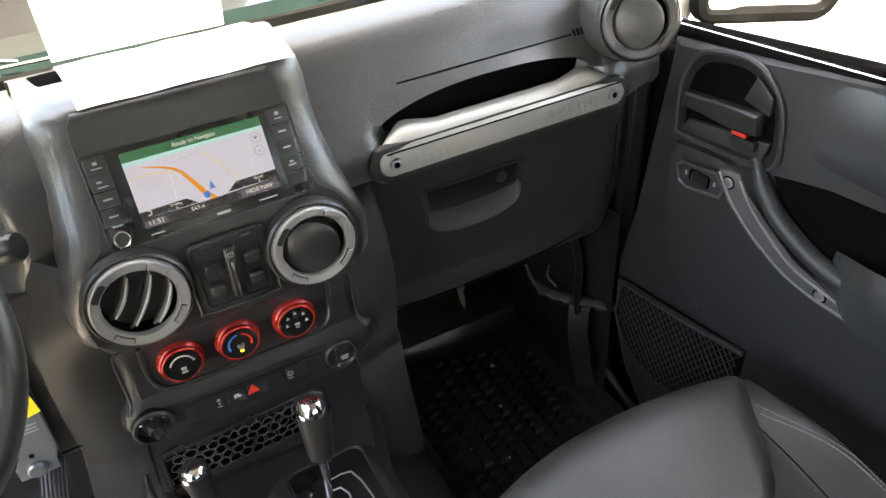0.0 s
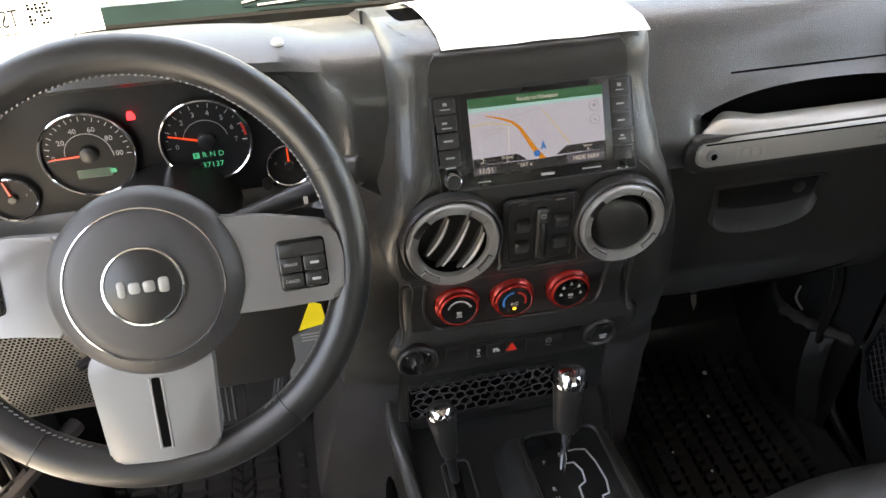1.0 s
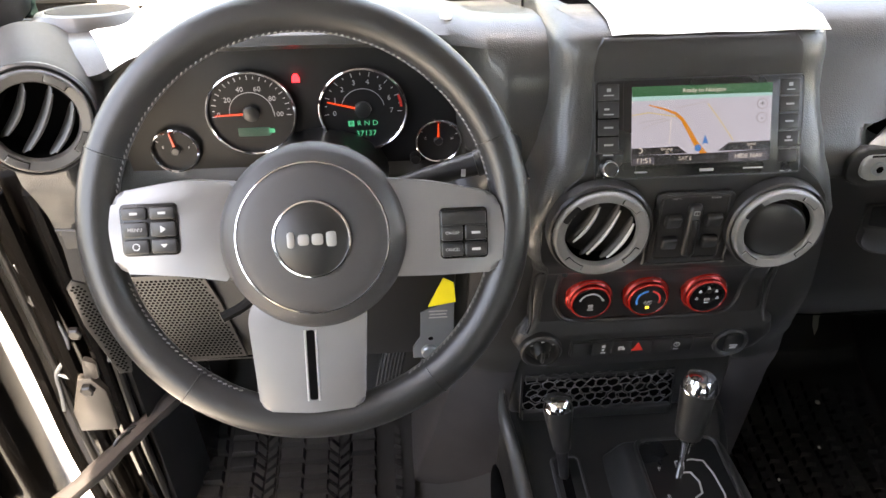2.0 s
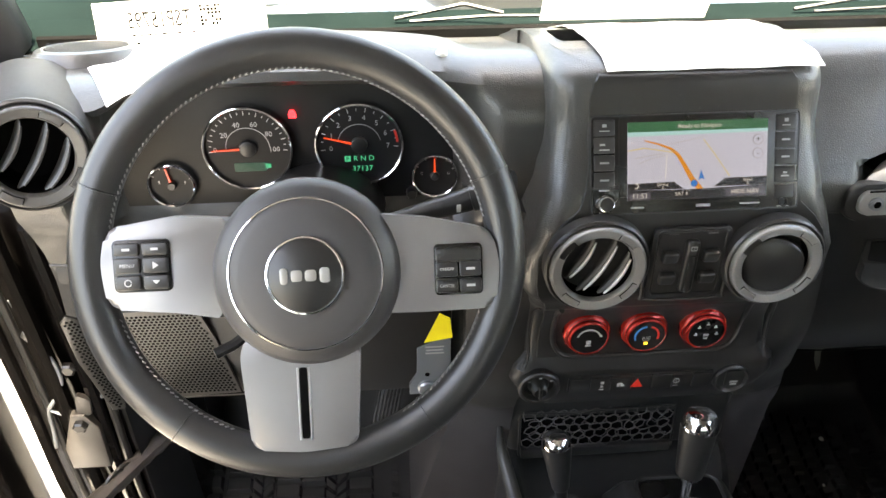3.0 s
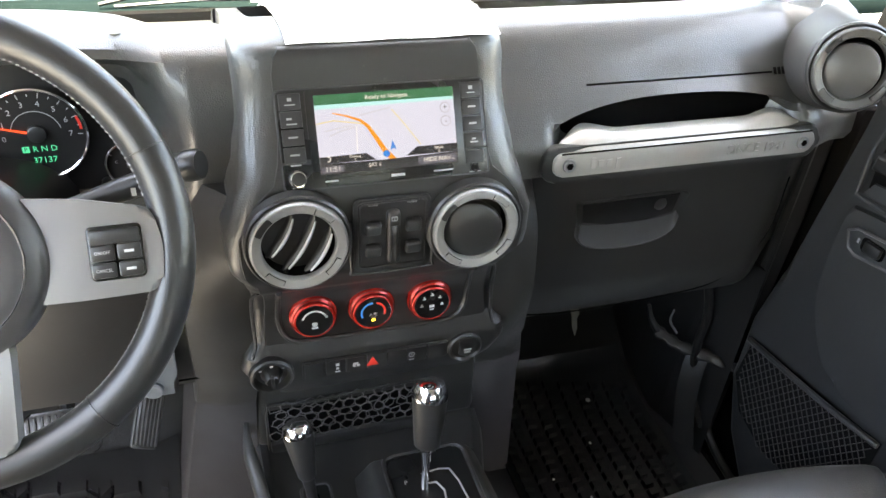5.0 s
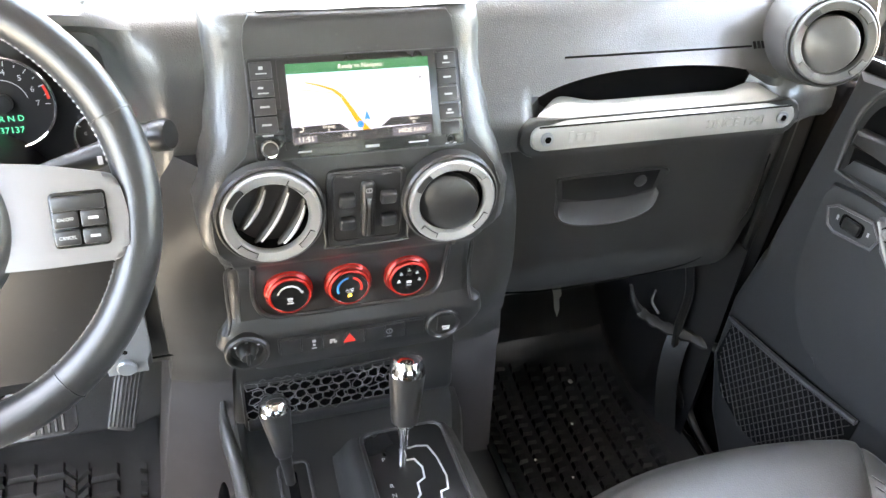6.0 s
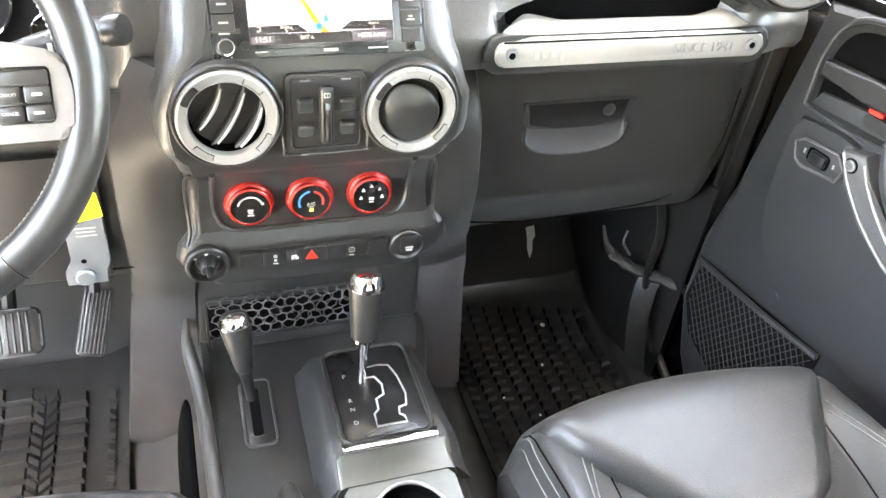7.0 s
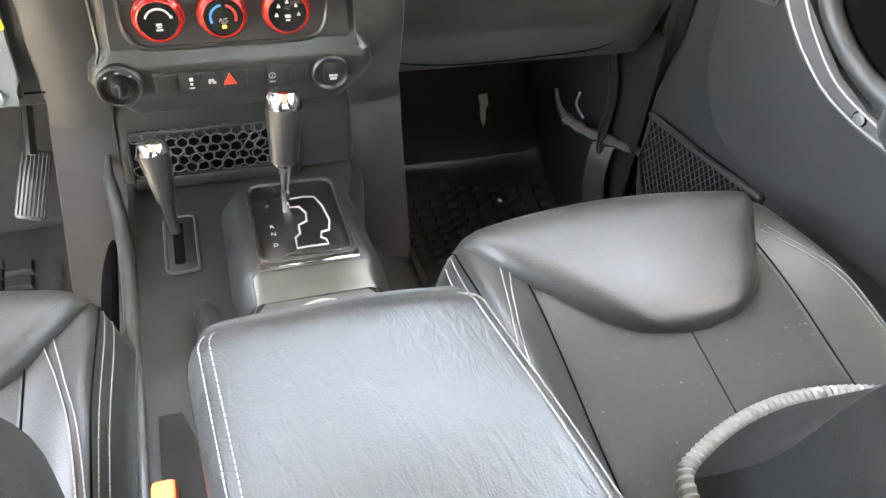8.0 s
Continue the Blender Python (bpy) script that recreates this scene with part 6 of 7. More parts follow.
part("latch_handle", prism([(0.080, 0.664), (0.155, 0.668), (0.160, 0.660), (0.200, 0.664), (0.198, 0.694), (0.155, 0.690), (0.082, 0.686)], 0.016, 0.005, 3), SATIN, rc, "dark grey latch handle", M=DF @ T(0, 0, 0.006))
part("lock_lever", prism(rrect(0.038, 0.016, 0.004, cx=0.179, cy=0.645), 0.014, 0.003), SATIN, rc, M=DF @ T(0, 0, 0.004))
part("lock_flag", rbox(0.022, 0.006, 0.008, 0.001, 1, (0.172, 0.6565, 0.013)), REDMARK, rc, "red unlocked flag", M=DF)
part("wedge", prism([(0.165, 0.70), (0.205, 0.690), (0.205, 0.715), (0.178, 0.735)], 0.006, 0.002), SATIN, rc, M=DF @ T(0, 0, 0.003))
# mirror switch
swp = [(0.083, 0.572), (0.096, 0.582), (0.150, 0.588), (0.166, 0.572), (0.160, 0.553), (0.104, 0.545), (0.092, 0.550)]
SWM = DF @ T(0, 0, 0.0112)
sw = part("window_switch", prism(swp[::-1], 0.005, 0.0018), DOORTRIM, door, "dark window switch plate with a grey rim", M=SWM)
part("rim", tube([(x, z, 0.0052) for x, z in swp], 0.0024, 6, closed=True), PULL, sw, M=SWM)
part("rocker_well", prism(rrect(0.036, 0.021, 0.006, 4, 0.125, 0.567), 0.0006, 0), DARKHOLE, sw, M=SWM @ T(0, 0, 0.0048), smooth=False)
part("rocker", rbox(0.026, 0.016, 0.008, 0.003, 2, (0.126, 0.567, 0.007)), BLACK, sw, M=SWM)
bars("symbol", [(0.102, 0.567, 0.003, 0.007), (0.150, 0.569, 0.003, 0.006)], SWM @ T(0, 0, 0.0052), GREYMARK, sw)
# pull strap
pull = [(0.155, 0.600), (0.188, 0.607), (0.205, 0.585), (0.235, 0.555), (0.285, 0.520), (0.340, 0.505), (0.40, 0.497), (0.55, 0.495), (0.55, 0.470), (0.40, 0.472), (0.329, 0.480), (0.268, 0.495), (0.216, 0.527), (0.175, 0.560)]
pl = part("pull_bar", prism(pull, 0.024, 0.006, 3), PULL, door, "grey grab bar with two screws", M=DF @ T(0, 0, 0.0))
rail = spline([(0.160, 0.598, 0.0245), (0.19, 0.560, 0.0255), (0.24, 0.520, 0.0255), (0.30, 0.492, 0.0255), (0.40, 0.480, 0.0255), (0.55, 0.478, 0.0255)], 30)
part("rail", tube(rail, 0.0020, 6), RINGSILVER, pl, M=DF)
rail = spline([(0.193, 0.598, 0.0240), (0.209, 0.577, 0.0250), (0.238, 0.549, 0.0250), (0.286, 0.516, 0.0250), (0.34, 0.501, 0.0250), (0.40, 0.4935, 0.0250), (0.55, 0.4915, 0.0250)], 30)
part("rail", tube(rail, 0.0018, 6), RINGSILVER, pl, M=DF)
for s_, z_ in ((0.176, 0.588), (0.334, 0.493)):
    part("screw", lathe([(0.0075, 0), (0.0075, 0.002), (0.005, 0.003), (0.004, 0.0015), (0, 0.0015)], 20), SILVER_SOFT, pl, M=DF @ T(s_, z_, 0.0244))
    part("washer", lathe([(0.0100, 0), (0.0098, 0.0008), (0.0074, 0.0008)], 20), DARKHOLE, pl, M=DF @ T(s_, z_, 0.0240))
ridge = spline([(0.196, 0.628, 0.006), (0.222, 0.594, 0.012), (0.255, 0.562, 0.014), (0.305, 0.535, 0.014), (0.36, 0.521, 0.014), (0.46, 0.514, 0.014), (0.60, 0.512, 0.014)], 40)
part("arm_ridge", tube(ridge, [0.006 + 0.007 * smoothstep(0, 8, k) for k in range(41)], 12), DOORTRIM, door, "rounded edge of the arm well", M=DF)
# armrest pocket: a flat black sheet paints the shade of its hollow
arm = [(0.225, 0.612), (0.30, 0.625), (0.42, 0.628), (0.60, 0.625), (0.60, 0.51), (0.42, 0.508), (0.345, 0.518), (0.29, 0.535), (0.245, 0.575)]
part("arm_well_shade", prism(arm[::-1], 0.003, 0.001), DARKHOLE, door, M=DF @ T(0, 0, 0.0))
rings = []
for i in range(21):
    s_ = 0.33 + 0.45 * i / 20
    e = smoothstep(0.33, 0.40, s_)
    rings.append([(s_, 0.52, 0.0), (s_, 0.545 + 0.02 * e, 0.006 + 0.03 * e), (s_, 0.555 + 0.03 * e, 0.006 + 0.045 * e), (s_, 0.535 + 0.02 * e, 0.01 + 0.055 * e), (s_, 0.50, 0.01 + 0.05 * e), (s_, 0.47, 0.0)])
part("armrest", loft(rings), LEATHER, door, M=DF)
# net pocket
tri = [(-0.002, 0.300), (0.245, 0.312), (0.245, 0.13), (0.085, 0.125), (0.02, 0.155), (-0.012, 0.215)]
nb = part("net_pocket", prism(tri[::-1], 0.0015, 0), POCKET, door, "black mesh map pocket", M=DF @ T(0, 0, 0.0005))
bm = bmesh.new()
for k in range(34):
    s0 = -0.10 + k * 0.0125
    for sg in (1, -1):
        line = []
        for j in range(30):
            z_ = 0.125 + 0.19 * j / 29
            s_ = s0 + sg * (z_ - 0.21) * 0.7
            top = 0.302 + 0.035 * (s_ / 0.24) * 0.3
            lo = 0.13 if s_ > 0.07 else (0.155 if s_ > 0.02 else 0.21 - 0.3 * (s_ - 0.0))
            if 0.0 <= s_ <= 0.24 and lo <= z_ <= top:
                line.append((s_, z_, 0.010))
        if len(line) > 2:
            tube([line[0], line[-1]], 0.0009, 4, bm=bm)
tagged(part("mesh", bm, NETTING, nb, "grey elastic mesh", M=DF), kind="stuff")
part("hem", tube(spline([(-0.004, 0.302, 0.011), (0.08, 0.306, 0.014), (0.16, 0.309, 0.014), (0.245, 0.313, 0.010)], 20), 0.005, 8), DOORTRIM, nb, "grey fabric hem", M=DF)
# side mirror outside
mir = thing("side_mirror", (0.88, 0.14, 0.70), "black side mirror housing with mirror glass", "mirror")
MM = F(0.912, 0.10, 0.765, 0, -14, -8)
hs = part("housing", prism(rrect(0.25, 0.155, 0.035), 0.09, 0.02, 4), BLACK, mir, M=MM @ T(0, 0, -0.095))
part("frame", tube([(x, y, -0.003) for x, y in rrect(0.236, 0.141, 0.03)], 0.014, 8, closed=True), GASKET, hs, M=MM)
part("glass", prism(rrect(0.226, 0.131, 0.026), 0.002, 0), MIRROR, hs, "mirror glass", M=MM @ T(0, 0, -0.003))
part("arm", tube([(0.72, 0.11, 0.70), (0.78, 0.16, 0.72), (0.86, 0.17, 0.75)], 0.02, 10), BLACK, mir)
pane("window_2", [(0.665, 0.03, 0.765), (0.765, -0.87, 0.81), (0.725, -0.87, 1.24), (0.60, 0.10, 1.22)], "clear passenger door glass")

# ---- hinge pillars, kick panels and door straps ----
for sx, nm in ((1, "right"), (-1, "left")):
    rings = []
    out = 0.75 if sx > 0 else 0.812
    for z, y0, yb in ((-0.1, 0.135, 0.6), (0.1, 0.13, 0.6), (0.3, 0.12, 0.6), (0.5, 0.11, 0.6), (0.70, 0.11, 0.6), (0.705, 0.11, 0.345), (0.77, 0.11, 0.345)):
        rings.append([(sx * 0.655, y0 + 0.03, z), (sx * 0.66, y0, z), (sx * 0.685, y0 - 0.006, z), (sx * 0.70, y0 + 0.01, z), (sx * (out - 0.015), y0 + 0.012, z), (sx * out, y0 + 0.03, z), (sx * out, yb, z), (sx * 0.62, yb, z), (sx * 0.62, y0 + 0.10, z)])
    tagged(part("hinge_pillar_" + nm, loft(rings), PAINT if sx < 0 else SATIN), "black painted door hinge pillar", "pillar", kind="structure")
    kick = part("kick_panel_" + nm, loft([[(sx * x, y, z) for x, y in ((0.652, 0.10), (0.645, 0.125), (0.628, 0.22), (0.612, 0.40), (0.612, 0.58), (0.635, 0.58), (0.655, 0.14))] for z in (-0.01, 0.15, 0.30, 0.42)]), SATIN)
    tagged(kick, "dark plastic kick panel beside the footwell", "panel", kind="structure")
    part("door_opening_seal_" + nm, tube(spline([(sx * 0.662, 0.112, 0.74), (sx * 0.662, 0.116, 0.4), (sx * 0.662, 0.122, 0.12), (sx * 0.665, 0.08, 0.02), (sx * 0.665, -0.2, 0.005), (sx * 0.665, -0.85, 0.005)], 40), 0.008, 8), BLACK)["kind"] = "structure"
flap = spline([(0.628, 0.150, 0.215), (0.612, 0.140, 0.190), (0.604, 0.128, 0.140), (0.606, 0.116, 0.080), (0.614, 0.105, 0.020)], 24)
tagged(part("sill_trim", loft([[p + Vector((-0.012, 0.018, 0)), p + Vector((0, 0, 0)), p + Vector((0.014, -0.010, 0)), p + Vector((0.016, -0.004, 0)), p + Vector((0.0, 0.012, 0))] for p in flap]), LOWER), "curved dark sill trim at the door opening", "trim", kind="structure")
st = thing("door_check_strap", (0.63, 0.14, 0.2), "grey fabric check strap between pillar and open door", "strap")
part("webbing", tube(spline([(0.560, 0.20, 0.232), (0.59, 0.170, 0.218), (0.63, 0.135, 0.212), (0.675, 0.095, 0.205)], 20), [0.010 + 0.002 * math.sin(1.7 * k) for k in range(21)], 8, flat=0.55), SATIN, st)
part("anchor", tube(spline([(0.548, 0.225, 0.275), (0.552, 0.212, 0.250), (0.562, 0.20, 0.232)], 8), [0.003, 0.004, 0.004, 0.005, 0.006, 0.006, 0.007, 0.008, 0.008], 8), SATIN, st)
part("hook", tube(spline([(0.575, 0.19, 0.285), (0.572, 0.188, 0.262), (0.585, 0.178, 0.240)], 10), 0.0022, 6), STEEL, st)
cab = thing("wiring_loom", (0.64, 0.13, 0.3), "black door wiring loom hanging by the hinge pillar", "cable")
part("cable", tube(spline([(0.60, 0.18, 0.40), (0.62, 0.16, 0.30), (0.612, 0.15, 0.22), (0.625, 0.14, 0.12), (0.65, 0.12, 0.05)], 24), 0.008, 8), BLACK, cab)
part("wire", tube(spline([(0.665, 0.115, 0.42), (0.655, 0.118, 0.30), (0.66, 0.112, 0.18)], 16), 0.003, 6), STEEL, cab)

# left door frame furniture
strap = thing("door_check_strap", (-0.66, 0.1, 0.25), "dark fabric check strap stretched to the open driver door", "strap")
line = spline([(-0.60, 0.18, 0.262), (-0.66, 0.10, 0.255), (-0.74, 0.0, 0.240), (-0.86, -0.10, 0.215), (-1.0, -0.2, 0.20)], 40)
part("webbing", tube(line, [0.0165 + 0.0022 * math.sin(2.1 * k) * math.sin(0.9 * k + 1) for k in range(41)], 10, flat=0.75), STRAPCLOTH, strap)
for k in (12, 13, 27):
    part("fold", tube([line[k] + Vector((0.012 * math.cos(a), 0.012 * math.cos(a), 0.0185 * math.sin(a))) for a in [2 * math.pi * j / 16 for j in range(16)]], 0.0025, 6, closed=True), BLACK, strap)
ddoor = thing("driver_door", (-0.78, 0.05, 0.0), "black driver door standing open, seen at its hinged edge", "door")
DD = T(-0.86, 0.085, 0) @ Matrix.Rotation(radians(-26), 4, "Z")
part("panel", rbox(0.09, 0.95, 0.70, 0.02, 3, (-0.045, -0.50, 0.40)), PAINT, ddoor, M=DD)
part("front_edge", rbox(0.13, 0.10, 0.86, 0.02, 3, (-0.90, 0.12, 0.35)), PAINT, ddoor, "black painted front edge of the door")
part("trim", rbox(0.03, 0.92, 0.64, 0.012, 3, (0.012, -0.50, 0.42)), DOORTRIM, ddoor, M=DD)

for bx, mat_, rad in ((-0.672, BLACK, 0.006), (-0.690, PAINT, 0.009), (-0.730, PAINT, 0.011), (-0.752, BLACK, 0.005), (-0.775, PAINT, 0.008)):
    part("edge_seal", tube(spline([(bx, 0.100, 0.66), (bx + 0.004, 0.102, 0.40), (bx, 0.106, 0.20), (bx + 0.006, 0.115, -0.05)], 16), rad, 8), mat_, ddoor, "black seal and flange down the door opening")
HP = F(-0.712, 0.098, 0.325, 0)
hinge = part("hinge", prism([(-0.03, -0.06), (0.022, -0.06), (0.026, 0.02), (0.012, 0.045), (-0.006, 0.045), (-0.03, -0.02)], 0.012, 0.003), material("dusty black paint", (0.045, 0.04, 0.035), 0.4, dust=0.2), ddoor, "dusty painted hinge leaf", M=HP)
part("bolt", lathe([(0.010, 0), (0.010, 0.006), (0.007, 0.008), (0, 0.008)], 6), BLACK, hinge, M=HP @ T(0.004, 0.028, 0.012), smooth=False)
for k, (px, pz) in enumerate(((-0.735, 0.50), (-0.705, 0.44))):
    part("bolt", lathe([(0.010, 0), (0.010, 0.006), (0.007, 0.008), (0, 0.008)], 6), BLACK, hinge, M=F(px, 0.105, pz, 0), smooth=False)
part("wire_loop", tube(spline([(-0.738, 0.098, 0.560), (-0.731, 0.098, 0.524), (-0.722, 0.098, 0.480), (-0.716, 0.098, 0.432), (-0.728, 0.097, 0.400), (-0.747, 0.097, 0.372), (-0.752, 0.097, 0.335), (-0.758, 0.097, 0.300)], 40), 0.0028, 8), STEEL, hinge, "bent steel wire")
part("wire_branch", tube(spline([(-0.746, 0.097, 0.373), (-0.728, 0.096, 0.362), (-0.706, 0.097, 0.352)], 12), 0.0024, 6), STEEL, hinge)
part("clip", prism(round_corners([(-0.010, -0.016), (0.008, -0.020), (0.012, 0.010), (-0.004, 0.018)], 0.004), 0.008, 0.002), hinge.data.materials[0], hinge, M=F(-0.700, 0.098, 0.385, 0))
# ---- floor mats ----
def tread_mat(name, x0, x1, y0, label, lanes):
    """A moulded mat with tyre-tread blocks that climbs the toe board."""
    m = thing(name, ((x0 + x1) / 2, y0 - 0.3, 0.0), label, "floor mat", "floor mats")
    w = x1 - x0

    def at(u, v, up):
        """u across in metres from x0, v back in metres from the front edge."""
        y = y0 - v
        z = -0.012
        for p, q in zip(FLOOR_LINE, FLOOR_LINE[1:]):
            if p[0] <= y <= q[0]:
                z = p[1] + (q[1] - p[1]) * (y - p[0]) / (q[0] - p[0])
        z += 0.22 * math.exp(-(((x0 + u - 0.01) / 0.205) ** 4))
        return Vector((x0 + u, y, z + 0.011 + up))
    rows = []
    for i in range(31):
        v = 0.56 * i / 30
        line = [at(w * k / 12, v, 0.008 * smoothstep(0.92, 1, abs(2 * k / 12 - 1))) for k in range(13)]
        rows.append(line + [p + Vector((0, 0, -0.006)) for p in line[::-1]])
    sheet = part("sheet", loft(rows), RUBBER, m)
    bm = bmesh.new()

    def block(u, v, du, dv, skew, h):
        low_, top_ = [], []
        for a, b in ((-1, -1), (1, -1), (1, 1), (-1, 1)):
            low_.append(at(u + a * du / 2, v + b * dv / 2 + skew * a * du / 2, 0.0))
            top_.append(at(u + a * du * 0.42, v + b * dv * 0.36 + skew * a * du * 0.42, h))
        lo = [bm.verts.new(p) for p in low_]
        to = [bm.verts.new(p) for p in top_]
        bm.faces.new(to)
        for k in range(4):
            bm.faces.new((lo[k], lo[(k + 1) % 4], to[(k + 1) % 4], to[k]))
    for lane, (cu, du, skew) in enumerate(lanes):
        step = 0.030 if du > 0.04 else 0.021
        v = 0.03 + 0.006 * lane
        while v < 0.54:
            block(w * cu, v, du * w / 0.36, step * 0.84, skew, 0.010)
            v += step
    tagged(part("tread", bm, RUBBER, sheet, "raised tyre-tread relief"), kind="stuff")
    return m


tread_mat("floor_mat", -0.655, -0.274, 0.335, "black rubber driver floor mat with tyre-tread relief", ((0.08, 0.043, 0.0), (0.215, 0.043, 0.0), (0.30, 0.0175, 0.9), (0.35, 0.0175, -0.9), (0.44, 0.043, 0.0), (0.555, 0.043, 0.0), (0.635, 0.0175, 0.9), (0.685, 0.0175, -0.9), (0.77, 0.043, 0.0), (0.93, 0.012, 0.5)))
tread_mat("floor_mat", 0.275, 0.600, 0.36, "black rubber passenger floor mat with tyre-tread relief", tuple((0.08 + 0.094 * k, 0.021, 0.1 * (-1) ** k) for k in range(10)))
flake = thing("carpet_scrap", (0.41, 0.3, 0.2), "small torn pale flake clinging to the toe board", "scrap")
part("flake", prism([(-0.007, 0.028), (0.010, 0.030), (0.011, 0.010), (0.005, 0.002), (0.004, -0.016), (-0.002, -0.030), (-0.006, -0.012), (-0.005, 0.008)], 0.0015, 0), material("pale flake", (0.35, 0.35, 0.32), 0.8), flake, M=F(0.446, 0.292, 0.203, 30), smooth=False)
random.seed(21)
for cx_, cy_, cz_, cr_ in ((0.488, 0.253, 0.022, 0.006), (0.45, 0.16, 0.012, 0.003), (0.35, 0.10, 0.012, 0.003), (0.40, 0.05, 0.010, 0.0025)):
    bm = bmesh.new()
    bmesh.ops.create_icosphere(bm, subdivisions=1, radius=cr_)
    for v in bm.verts:
        v.co *= random.uniform(0.6, 1.2)
        v.co.z *= 0.5
    tagged(part("crumb", bm, WHITEMARK, M=T(cx_, cy_, cz_)), "small pale crumb on the rubber floor mat", "crumb", "crumbs on the mat")

# ---- papers on the dashboard, and a white sheet for a sunlit patch ----
def dash_paper(name, x0, x1, y0, y1, height, label, skew=0.0):
    """A sheet that lies on the dash top; height(x, y) is the top's height."""
    p = thing(name, ((x0 + x1) / 2, (y0 + y1) / 2, 0.84), label, "paper", "papers on the dash")
    rows = []
    for i in range(15):
        y = y0 + (y1 - y0) * i / 14
        line = []
        for k in range(13):
            x = x0 + (x1 - x0) * k / 12 + skew * (y - y0)
            line.append((x, y, height(x, y) + 0.0016 + 0.0012 * math.sin(40 * x + 15 * y) ** 2))
        rows.append(line + [(q[0], q[1], q[2] - 0.0006) for q in line[::-1]])
    part("sheet", loft(rows), PAPER, p)
    return p


def tower_height(x, y):
    return lerp_table([(0.036, 0.847), (0.042, 0.8515), (0.055, 0.8540), (0.085, 0.8535), (0.115, 0.8505), (0.14, 0.8470), (0.17, 0.8410), (0.20, 0.8340), (0.23, 0.8235), (0.26, 0.8090), (0.30, 0.7920), (0.326, 0.7815)], y)[0]


dash_paper("white_sheet", -0.076, 0.138, 0.037, 0.325, tower_height, "blank white sheet lying on the dashboard top", -0.05)


def left_height(x, y):
    rows = driver_section(x)[1:8]
    for p, q in zip(rows, rows[1:]):
        if y >= q[0]:
            return q[1] + (p[1] - q[1]) * (y - q[0]) / (p[0] - q[0]) + 0.001
    return rows[-1][1]


note = thing("stock_paper", (-0.53, 0.31, 0.79), "white paper with a stock number, leaning against the windshield", "paper", "papers on the dash")
NP = F(-0.530, 0.306, 0.818, 20, 0, 2.5)
part("sheet", prism(rrect(0.205, 0.048, 0.001, 2), 0.0004, 0), THIN_PAPER, note, M=NP, smooth=False)
FLIP = Matrix.Diagonal((-1, 1, 1, 1))
text("print", "TSP15795", 0.028, NP @ T(-0.026, 0.000, 0.0012) @ FLIP @ Matrix.Diagonal((0.68, 1, 1, 1)), INK, note, 0.0001)
bars("small_print", [(-0.022 + 0.009 * k, -0.016, 0.006, 0.0018) for k in range(-4, 5)], NP @ T(0, 0, 0.0008), INK, note, 0.0002)
random.seed(11)
bars("code_print", [(0.025 + 0.0044 * (k % 6), -0.008 + 0.0042 * (k // 6), 0.0036, 0.0034) for k in range(36) if random.random() < 0.55], NP @ T(0, 0, 0.0008), INK, note, 0.0002)
# a blank letter sheet propped upright on the glass above the tower
prop = thing("white_sheet", (0.022, 0.318, 0.80), "blank white letter sheet propped upright against the windshield", "paper", "papers on the dash")
rows = []
for j in range(9):
    v = 0.16 * j / 8
    z, y = 0.799 + v * 0.935, 0.319 - v * 0.354 - 0.0015 * math.sin(math.pi * j / 8)
    rows.append([(0.022 - 0.108 + 0.216 * k / 6, y - 0.0008 * math.sin(k), z - 0.002 * (k / 6 - 0.5)) for k in range(7)])
    rows[-1] += [(q[0], q[1] + 0.0005, q[2]) for q in rows[-1][::-1]]
part("sheet", loft(rows), THIN_PAPER, prop)
# white sheet shaped as the sunlit patch on the driver's dash corner
loose = thing("white_sheet", (-0.5, 0.13, 0.84), "white sheet standing in for a sunlit patch of dashboard beside the speaker", "paper", "papers on the dash")
EDGE = [(0.040, -0.544), (0.135, -0.589), (0.150, -0.583), (0.18, -0.560), (0.20, -0.553), (0.25, -0.552)]
rows = []
for i in range(22):
    line = []
    for k in range(15):
        q = k / 14
        y = 0.040 + 0.2 * i / 21 + 0.06 * q * (1 - i / 21)
        x = lerp_line(EDGE, y)[0] * (1 - q) - 0.42 * q
        line.append((x, y, left_height(x, y) + 0.0015))
    rows.append(line + [(p[0], p[1], p[2] - 0.0006) for p in line[::-1]])
part("sheet", loft(rows), PAPER, loose)
for x0, x1 in ((-0.25, -0.04), (0.31, 0.60)):
    wip = thing("wiper", ((x0 + x1) / 2, 0.38, 0.79), "weathered grey wiper blade resting at the foot of the windshield", "wiper", "wipers")
    part("blade", tube([(x0, 0.378, 0.782), (x0 + (x1 - x0) * 0.5, 0.375, 0.788), (x1, 0.378, 0.785)], 0.0025, 6), WIPERGREY, wip)
    part("arm", tube([(x0 - 0.02, 0.395, 0.780), (x0 + (x1 - x0) * 0.35, 0.39, 0.800), (x0 + (x1 - x0) * 0.6, 0.38, 0.79)], 0.003, 6), WIPERGREY, wip)

# ---- outside: ground and parked cars ----
bm = bmesh.new()
bmesh.ops.create_grid(bm, x_segments=2, y_segments=2, size=400)
bmesh.ops.translate(bm, verts=bm.verts, vec=(0, 0, -0.62))
tagged(part("ground", bm, GROUND), "sunlit pale concrete lot", "ground", kind="structure")


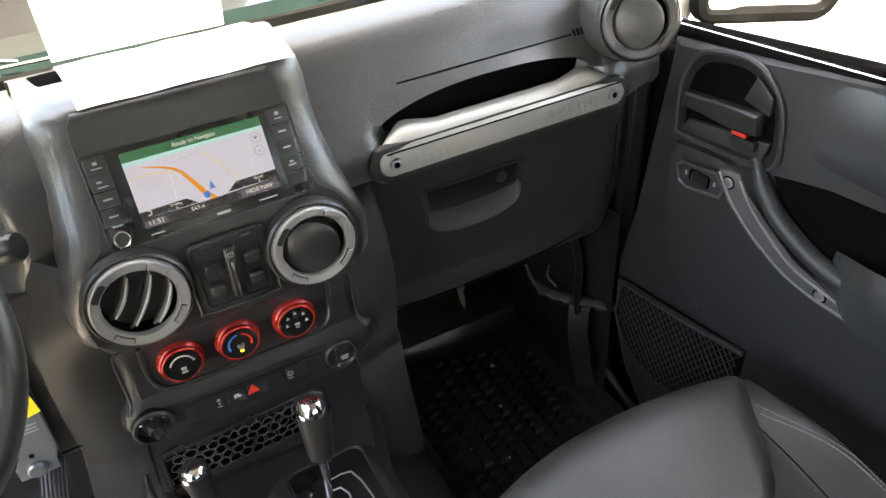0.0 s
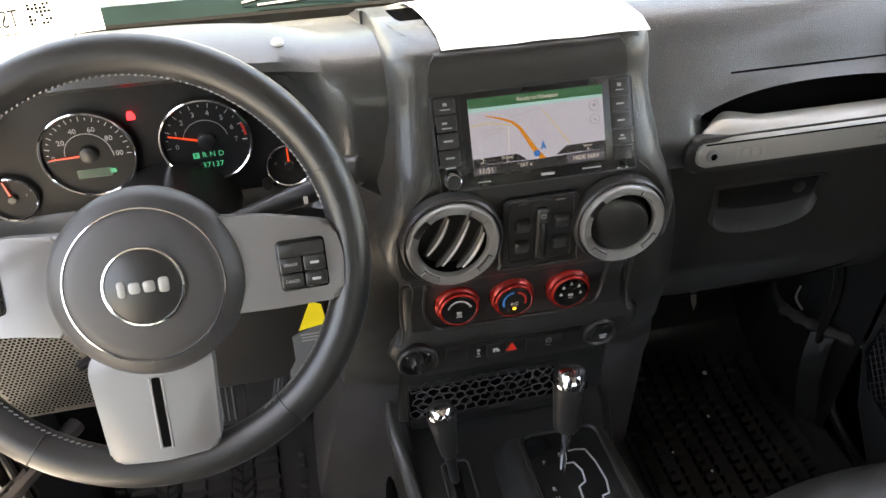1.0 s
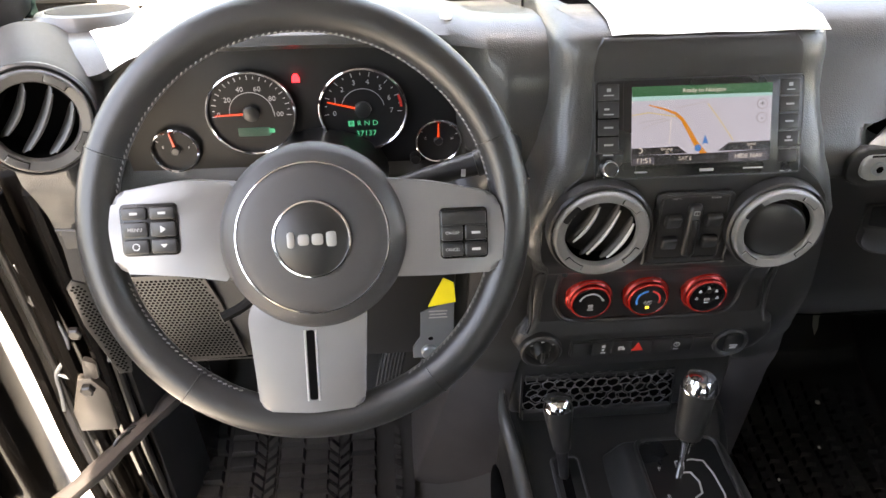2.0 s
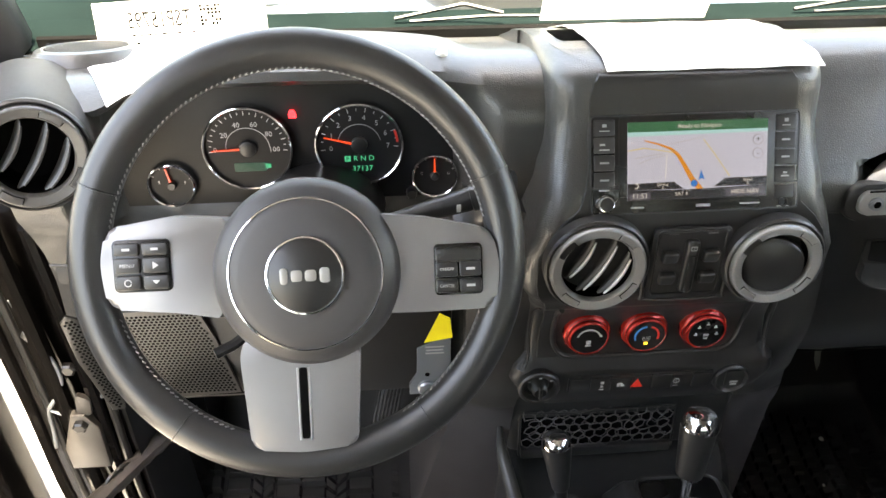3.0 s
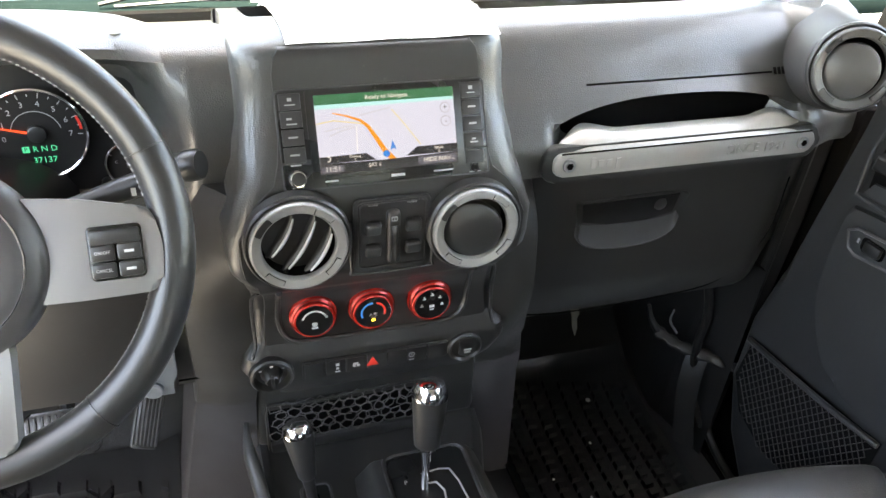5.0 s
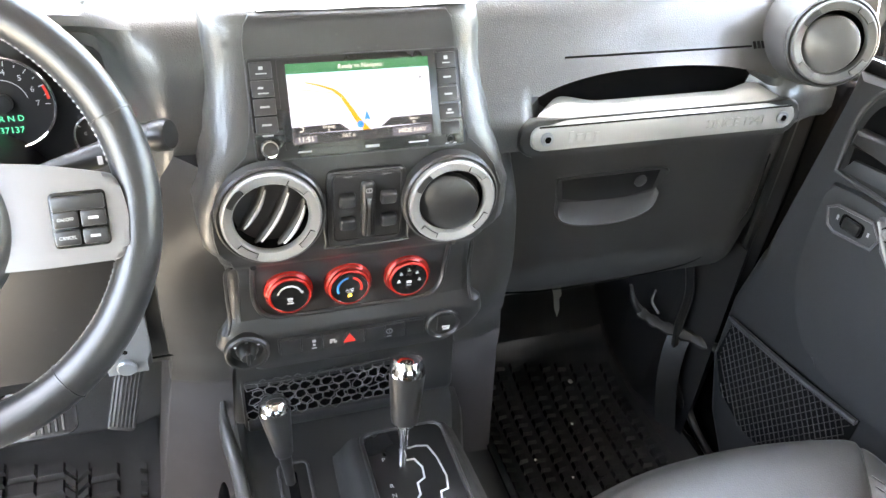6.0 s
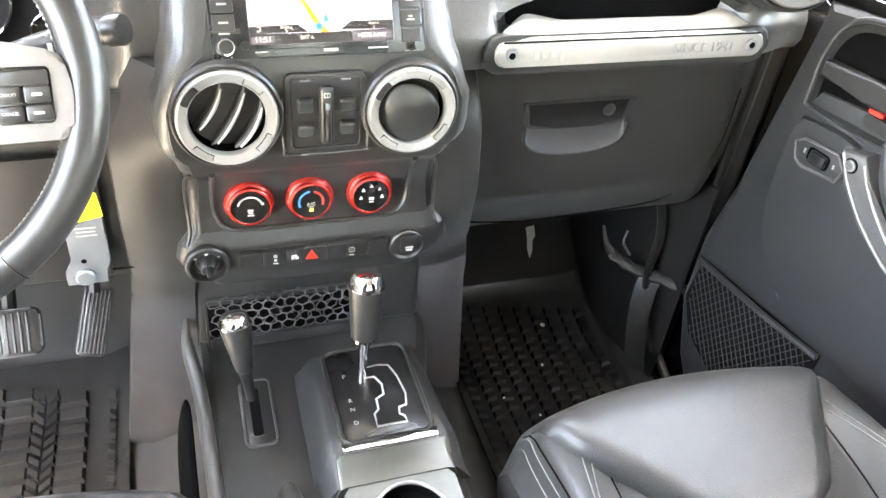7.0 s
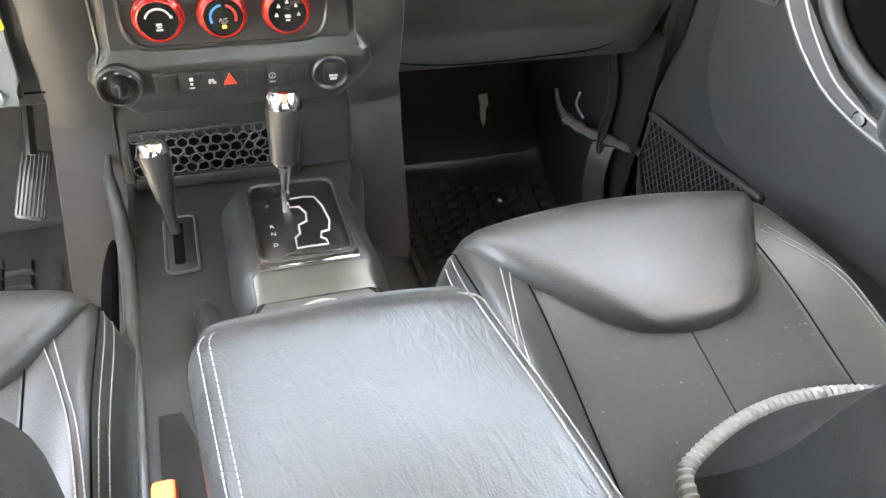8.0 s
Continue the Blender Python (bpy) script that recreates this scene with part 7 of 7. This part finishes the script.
def parked_car(at, turn, paint, label):
    c = thing("parked_car", (at[0], at[1], -0.62), label, "car", "parked cars")
    M = T(at[0], at[1], -0.62) @ Matrix.Rotation(radians(turn), 4, "Z") @ Matrix.Diagonal((1.02, 1, 1.2, 1))
    rings = []
    for x in (-0.88, -0.84, 0.84, 0.88):
        k = 0.04 if abs(x) > 0.86 else 0.0
        rings.append([(x, -2.2 + k, 0.30), (x, -2.2 + k, 0.75), (x, -1.5, 0.95), (x, 1.9, 0.98 - k), (x, 2.2 - k, 0.85), (x, 2.2 - k, 0.30)])
    bd = part("body", loft(rings), paint, c, M=M)
    rings = []
    for x, k in ((-0.72, 0.10), (-0.66, 0.0), (0.66, 0.0), (0.72, 0.10)):
        rings.append([(x, -1.1 + k, 0.93), (x, -0.5 + k, 1.42 - k), (x, 1.1 - k, 1.45 - k), (x, 1.75 - k, 0.95)])
    part("cabin", loft(rings), GLOSS, c, "dark glazed cabin", M=M)
    part("roof", rbox(1.30, 1.6, 0.05, 0.02, 2, (0, 0.3, 1.45)), paint, c, M=M)
    for sx in (-0.82, 0.82):
        for sy in (-1.4, 1.4):
            wh = part("wheel", lathe([(0.0, 0.10), (0.19, 0.10), (0.30, 0.11), (0.33, 0.08), (0.33, -0.08), (0.30, -0.11), (0, -0.11)], 28), RUBBER, c, M=M @ T(sx, sy, 0.33) @ Matrix.Rotation(radians(90), 4, "Y"))
            part("rim", lathe([(0.19, 0.112), (0.17, 0.118), (0.05, 0.115), (0, 0.12)], 24), SILVER, wh, M=M @ T(sx, sy, 0.33) @ Matrix.Rotation(radians(90), 4, "Y"))
    return c


parked_car((-1.3, 6.6, 0), 3, material("white car paint", (0.75, 0.75, 0.74), 0.2, coat=0.8), "white parked car across the lot")
parked_car((3.2, 6.4, 0), -3, material("silver car paint", (0.65, 0.66, 0.68), 0.25, metal=0.2, coat=0.8), "silver parked car across the lot")
parked_car((3.6, -7.5, 0), 4, material("red car paint", (0.45, 0.03, 0.03), 0.2, coat=0.8), "red parked car further down the lot")


# ---- trees across the lot ----
LEAF = material("green leaves", (0.06, 0.085, 0.03), 0.6, wear=0.5, wear_size=3.0)
BARK = material("grey bark", (0.16, 0.13, 0.10), 0.9, grain=0.8, grain_size=40, wear=0.3)


def tree(x, y, height, seed):
    """A tapered trunk with limbs and a ragged crown of many small leaf clusters."""
    rnd = random.Random(seed)
    t = thing("tree", (x, y, -0.62), "leafy green tree with a grey trunk across the lot", "tree", "trees across the lot")
    top = Vector((x + rnd.uniform(-0.3, 0.3), y, -0.62 + height))
    base = Vector((x, y, -0.62))
    bm = tube([base, base.lerp(top, 0.35) + Vector((0.08, 0, 0)), base.lerp(top, 0.7), top], [0.17, 0.13, 0.07, 0.02], 8)
    tips = []
    for k in range(9):
        q = 0.35 + 0.06 * k
        a = k * 2.4 + rnd.uniform(-0.4, 0.4)
        p = base.lerp(top, q)
        reach = height * rnd.uniform(0.18, 0.30)
        e = p + Vector((reach * math.cos(a), reach * math.sin(a), height * rnd.uniform(0.06, 0.16)))
        tube([p, p.lerp(e, 0.5) + Vector((0, 0, 0.1)), e], [0.06, 0.04, 0.015], 6, bm=bm)
        tips += [e, p.lerp(e, 0.6)]
    part("trunk", bm, BARK, t)
    bm = bmesh.new()
    for c in tips + [top, base.lerp(top, 0.85)]:
        r = height * rnd.uniform(0.08, 0.14)
        for k in range(90):
            d = Vector((rnd.gauss(0, 1), rnd.gauss(0, 1), rnd.gauss(0, 0.8)))
            p = c + d * r * 0.55
            u = Vector((rnd.uniform(-1, 1), rnd.uniform(-1, 1), rnd.uniform(-1, 1))).normalized()
            v = u.orthogonal().normalized()
            w = rnd.uniform(0.05, 0.10)
            bm.faces.new([bm.verts.new(p + u * w), bm.verts.new(p + v * w * 0.6), bm.verts.new(p - u * w), bm.verts.new(p - v * w * 0.6)])
    tagged(part("crown", bm, LEAF, t, "ragged leafy crown", smooth=False), kind="stuff")
    return t


for tx, ty, th, seed in ((-6.0, 11.5, 6.5, 3), (-2.9, 12.6, 7.2, 4), (0.6, 11.8, 6.4, 5), (3.9, 12.8, 7.0, 6), (7.2, 11.9, 6.6, 7)):
    tree(tx, ty, th, seed)
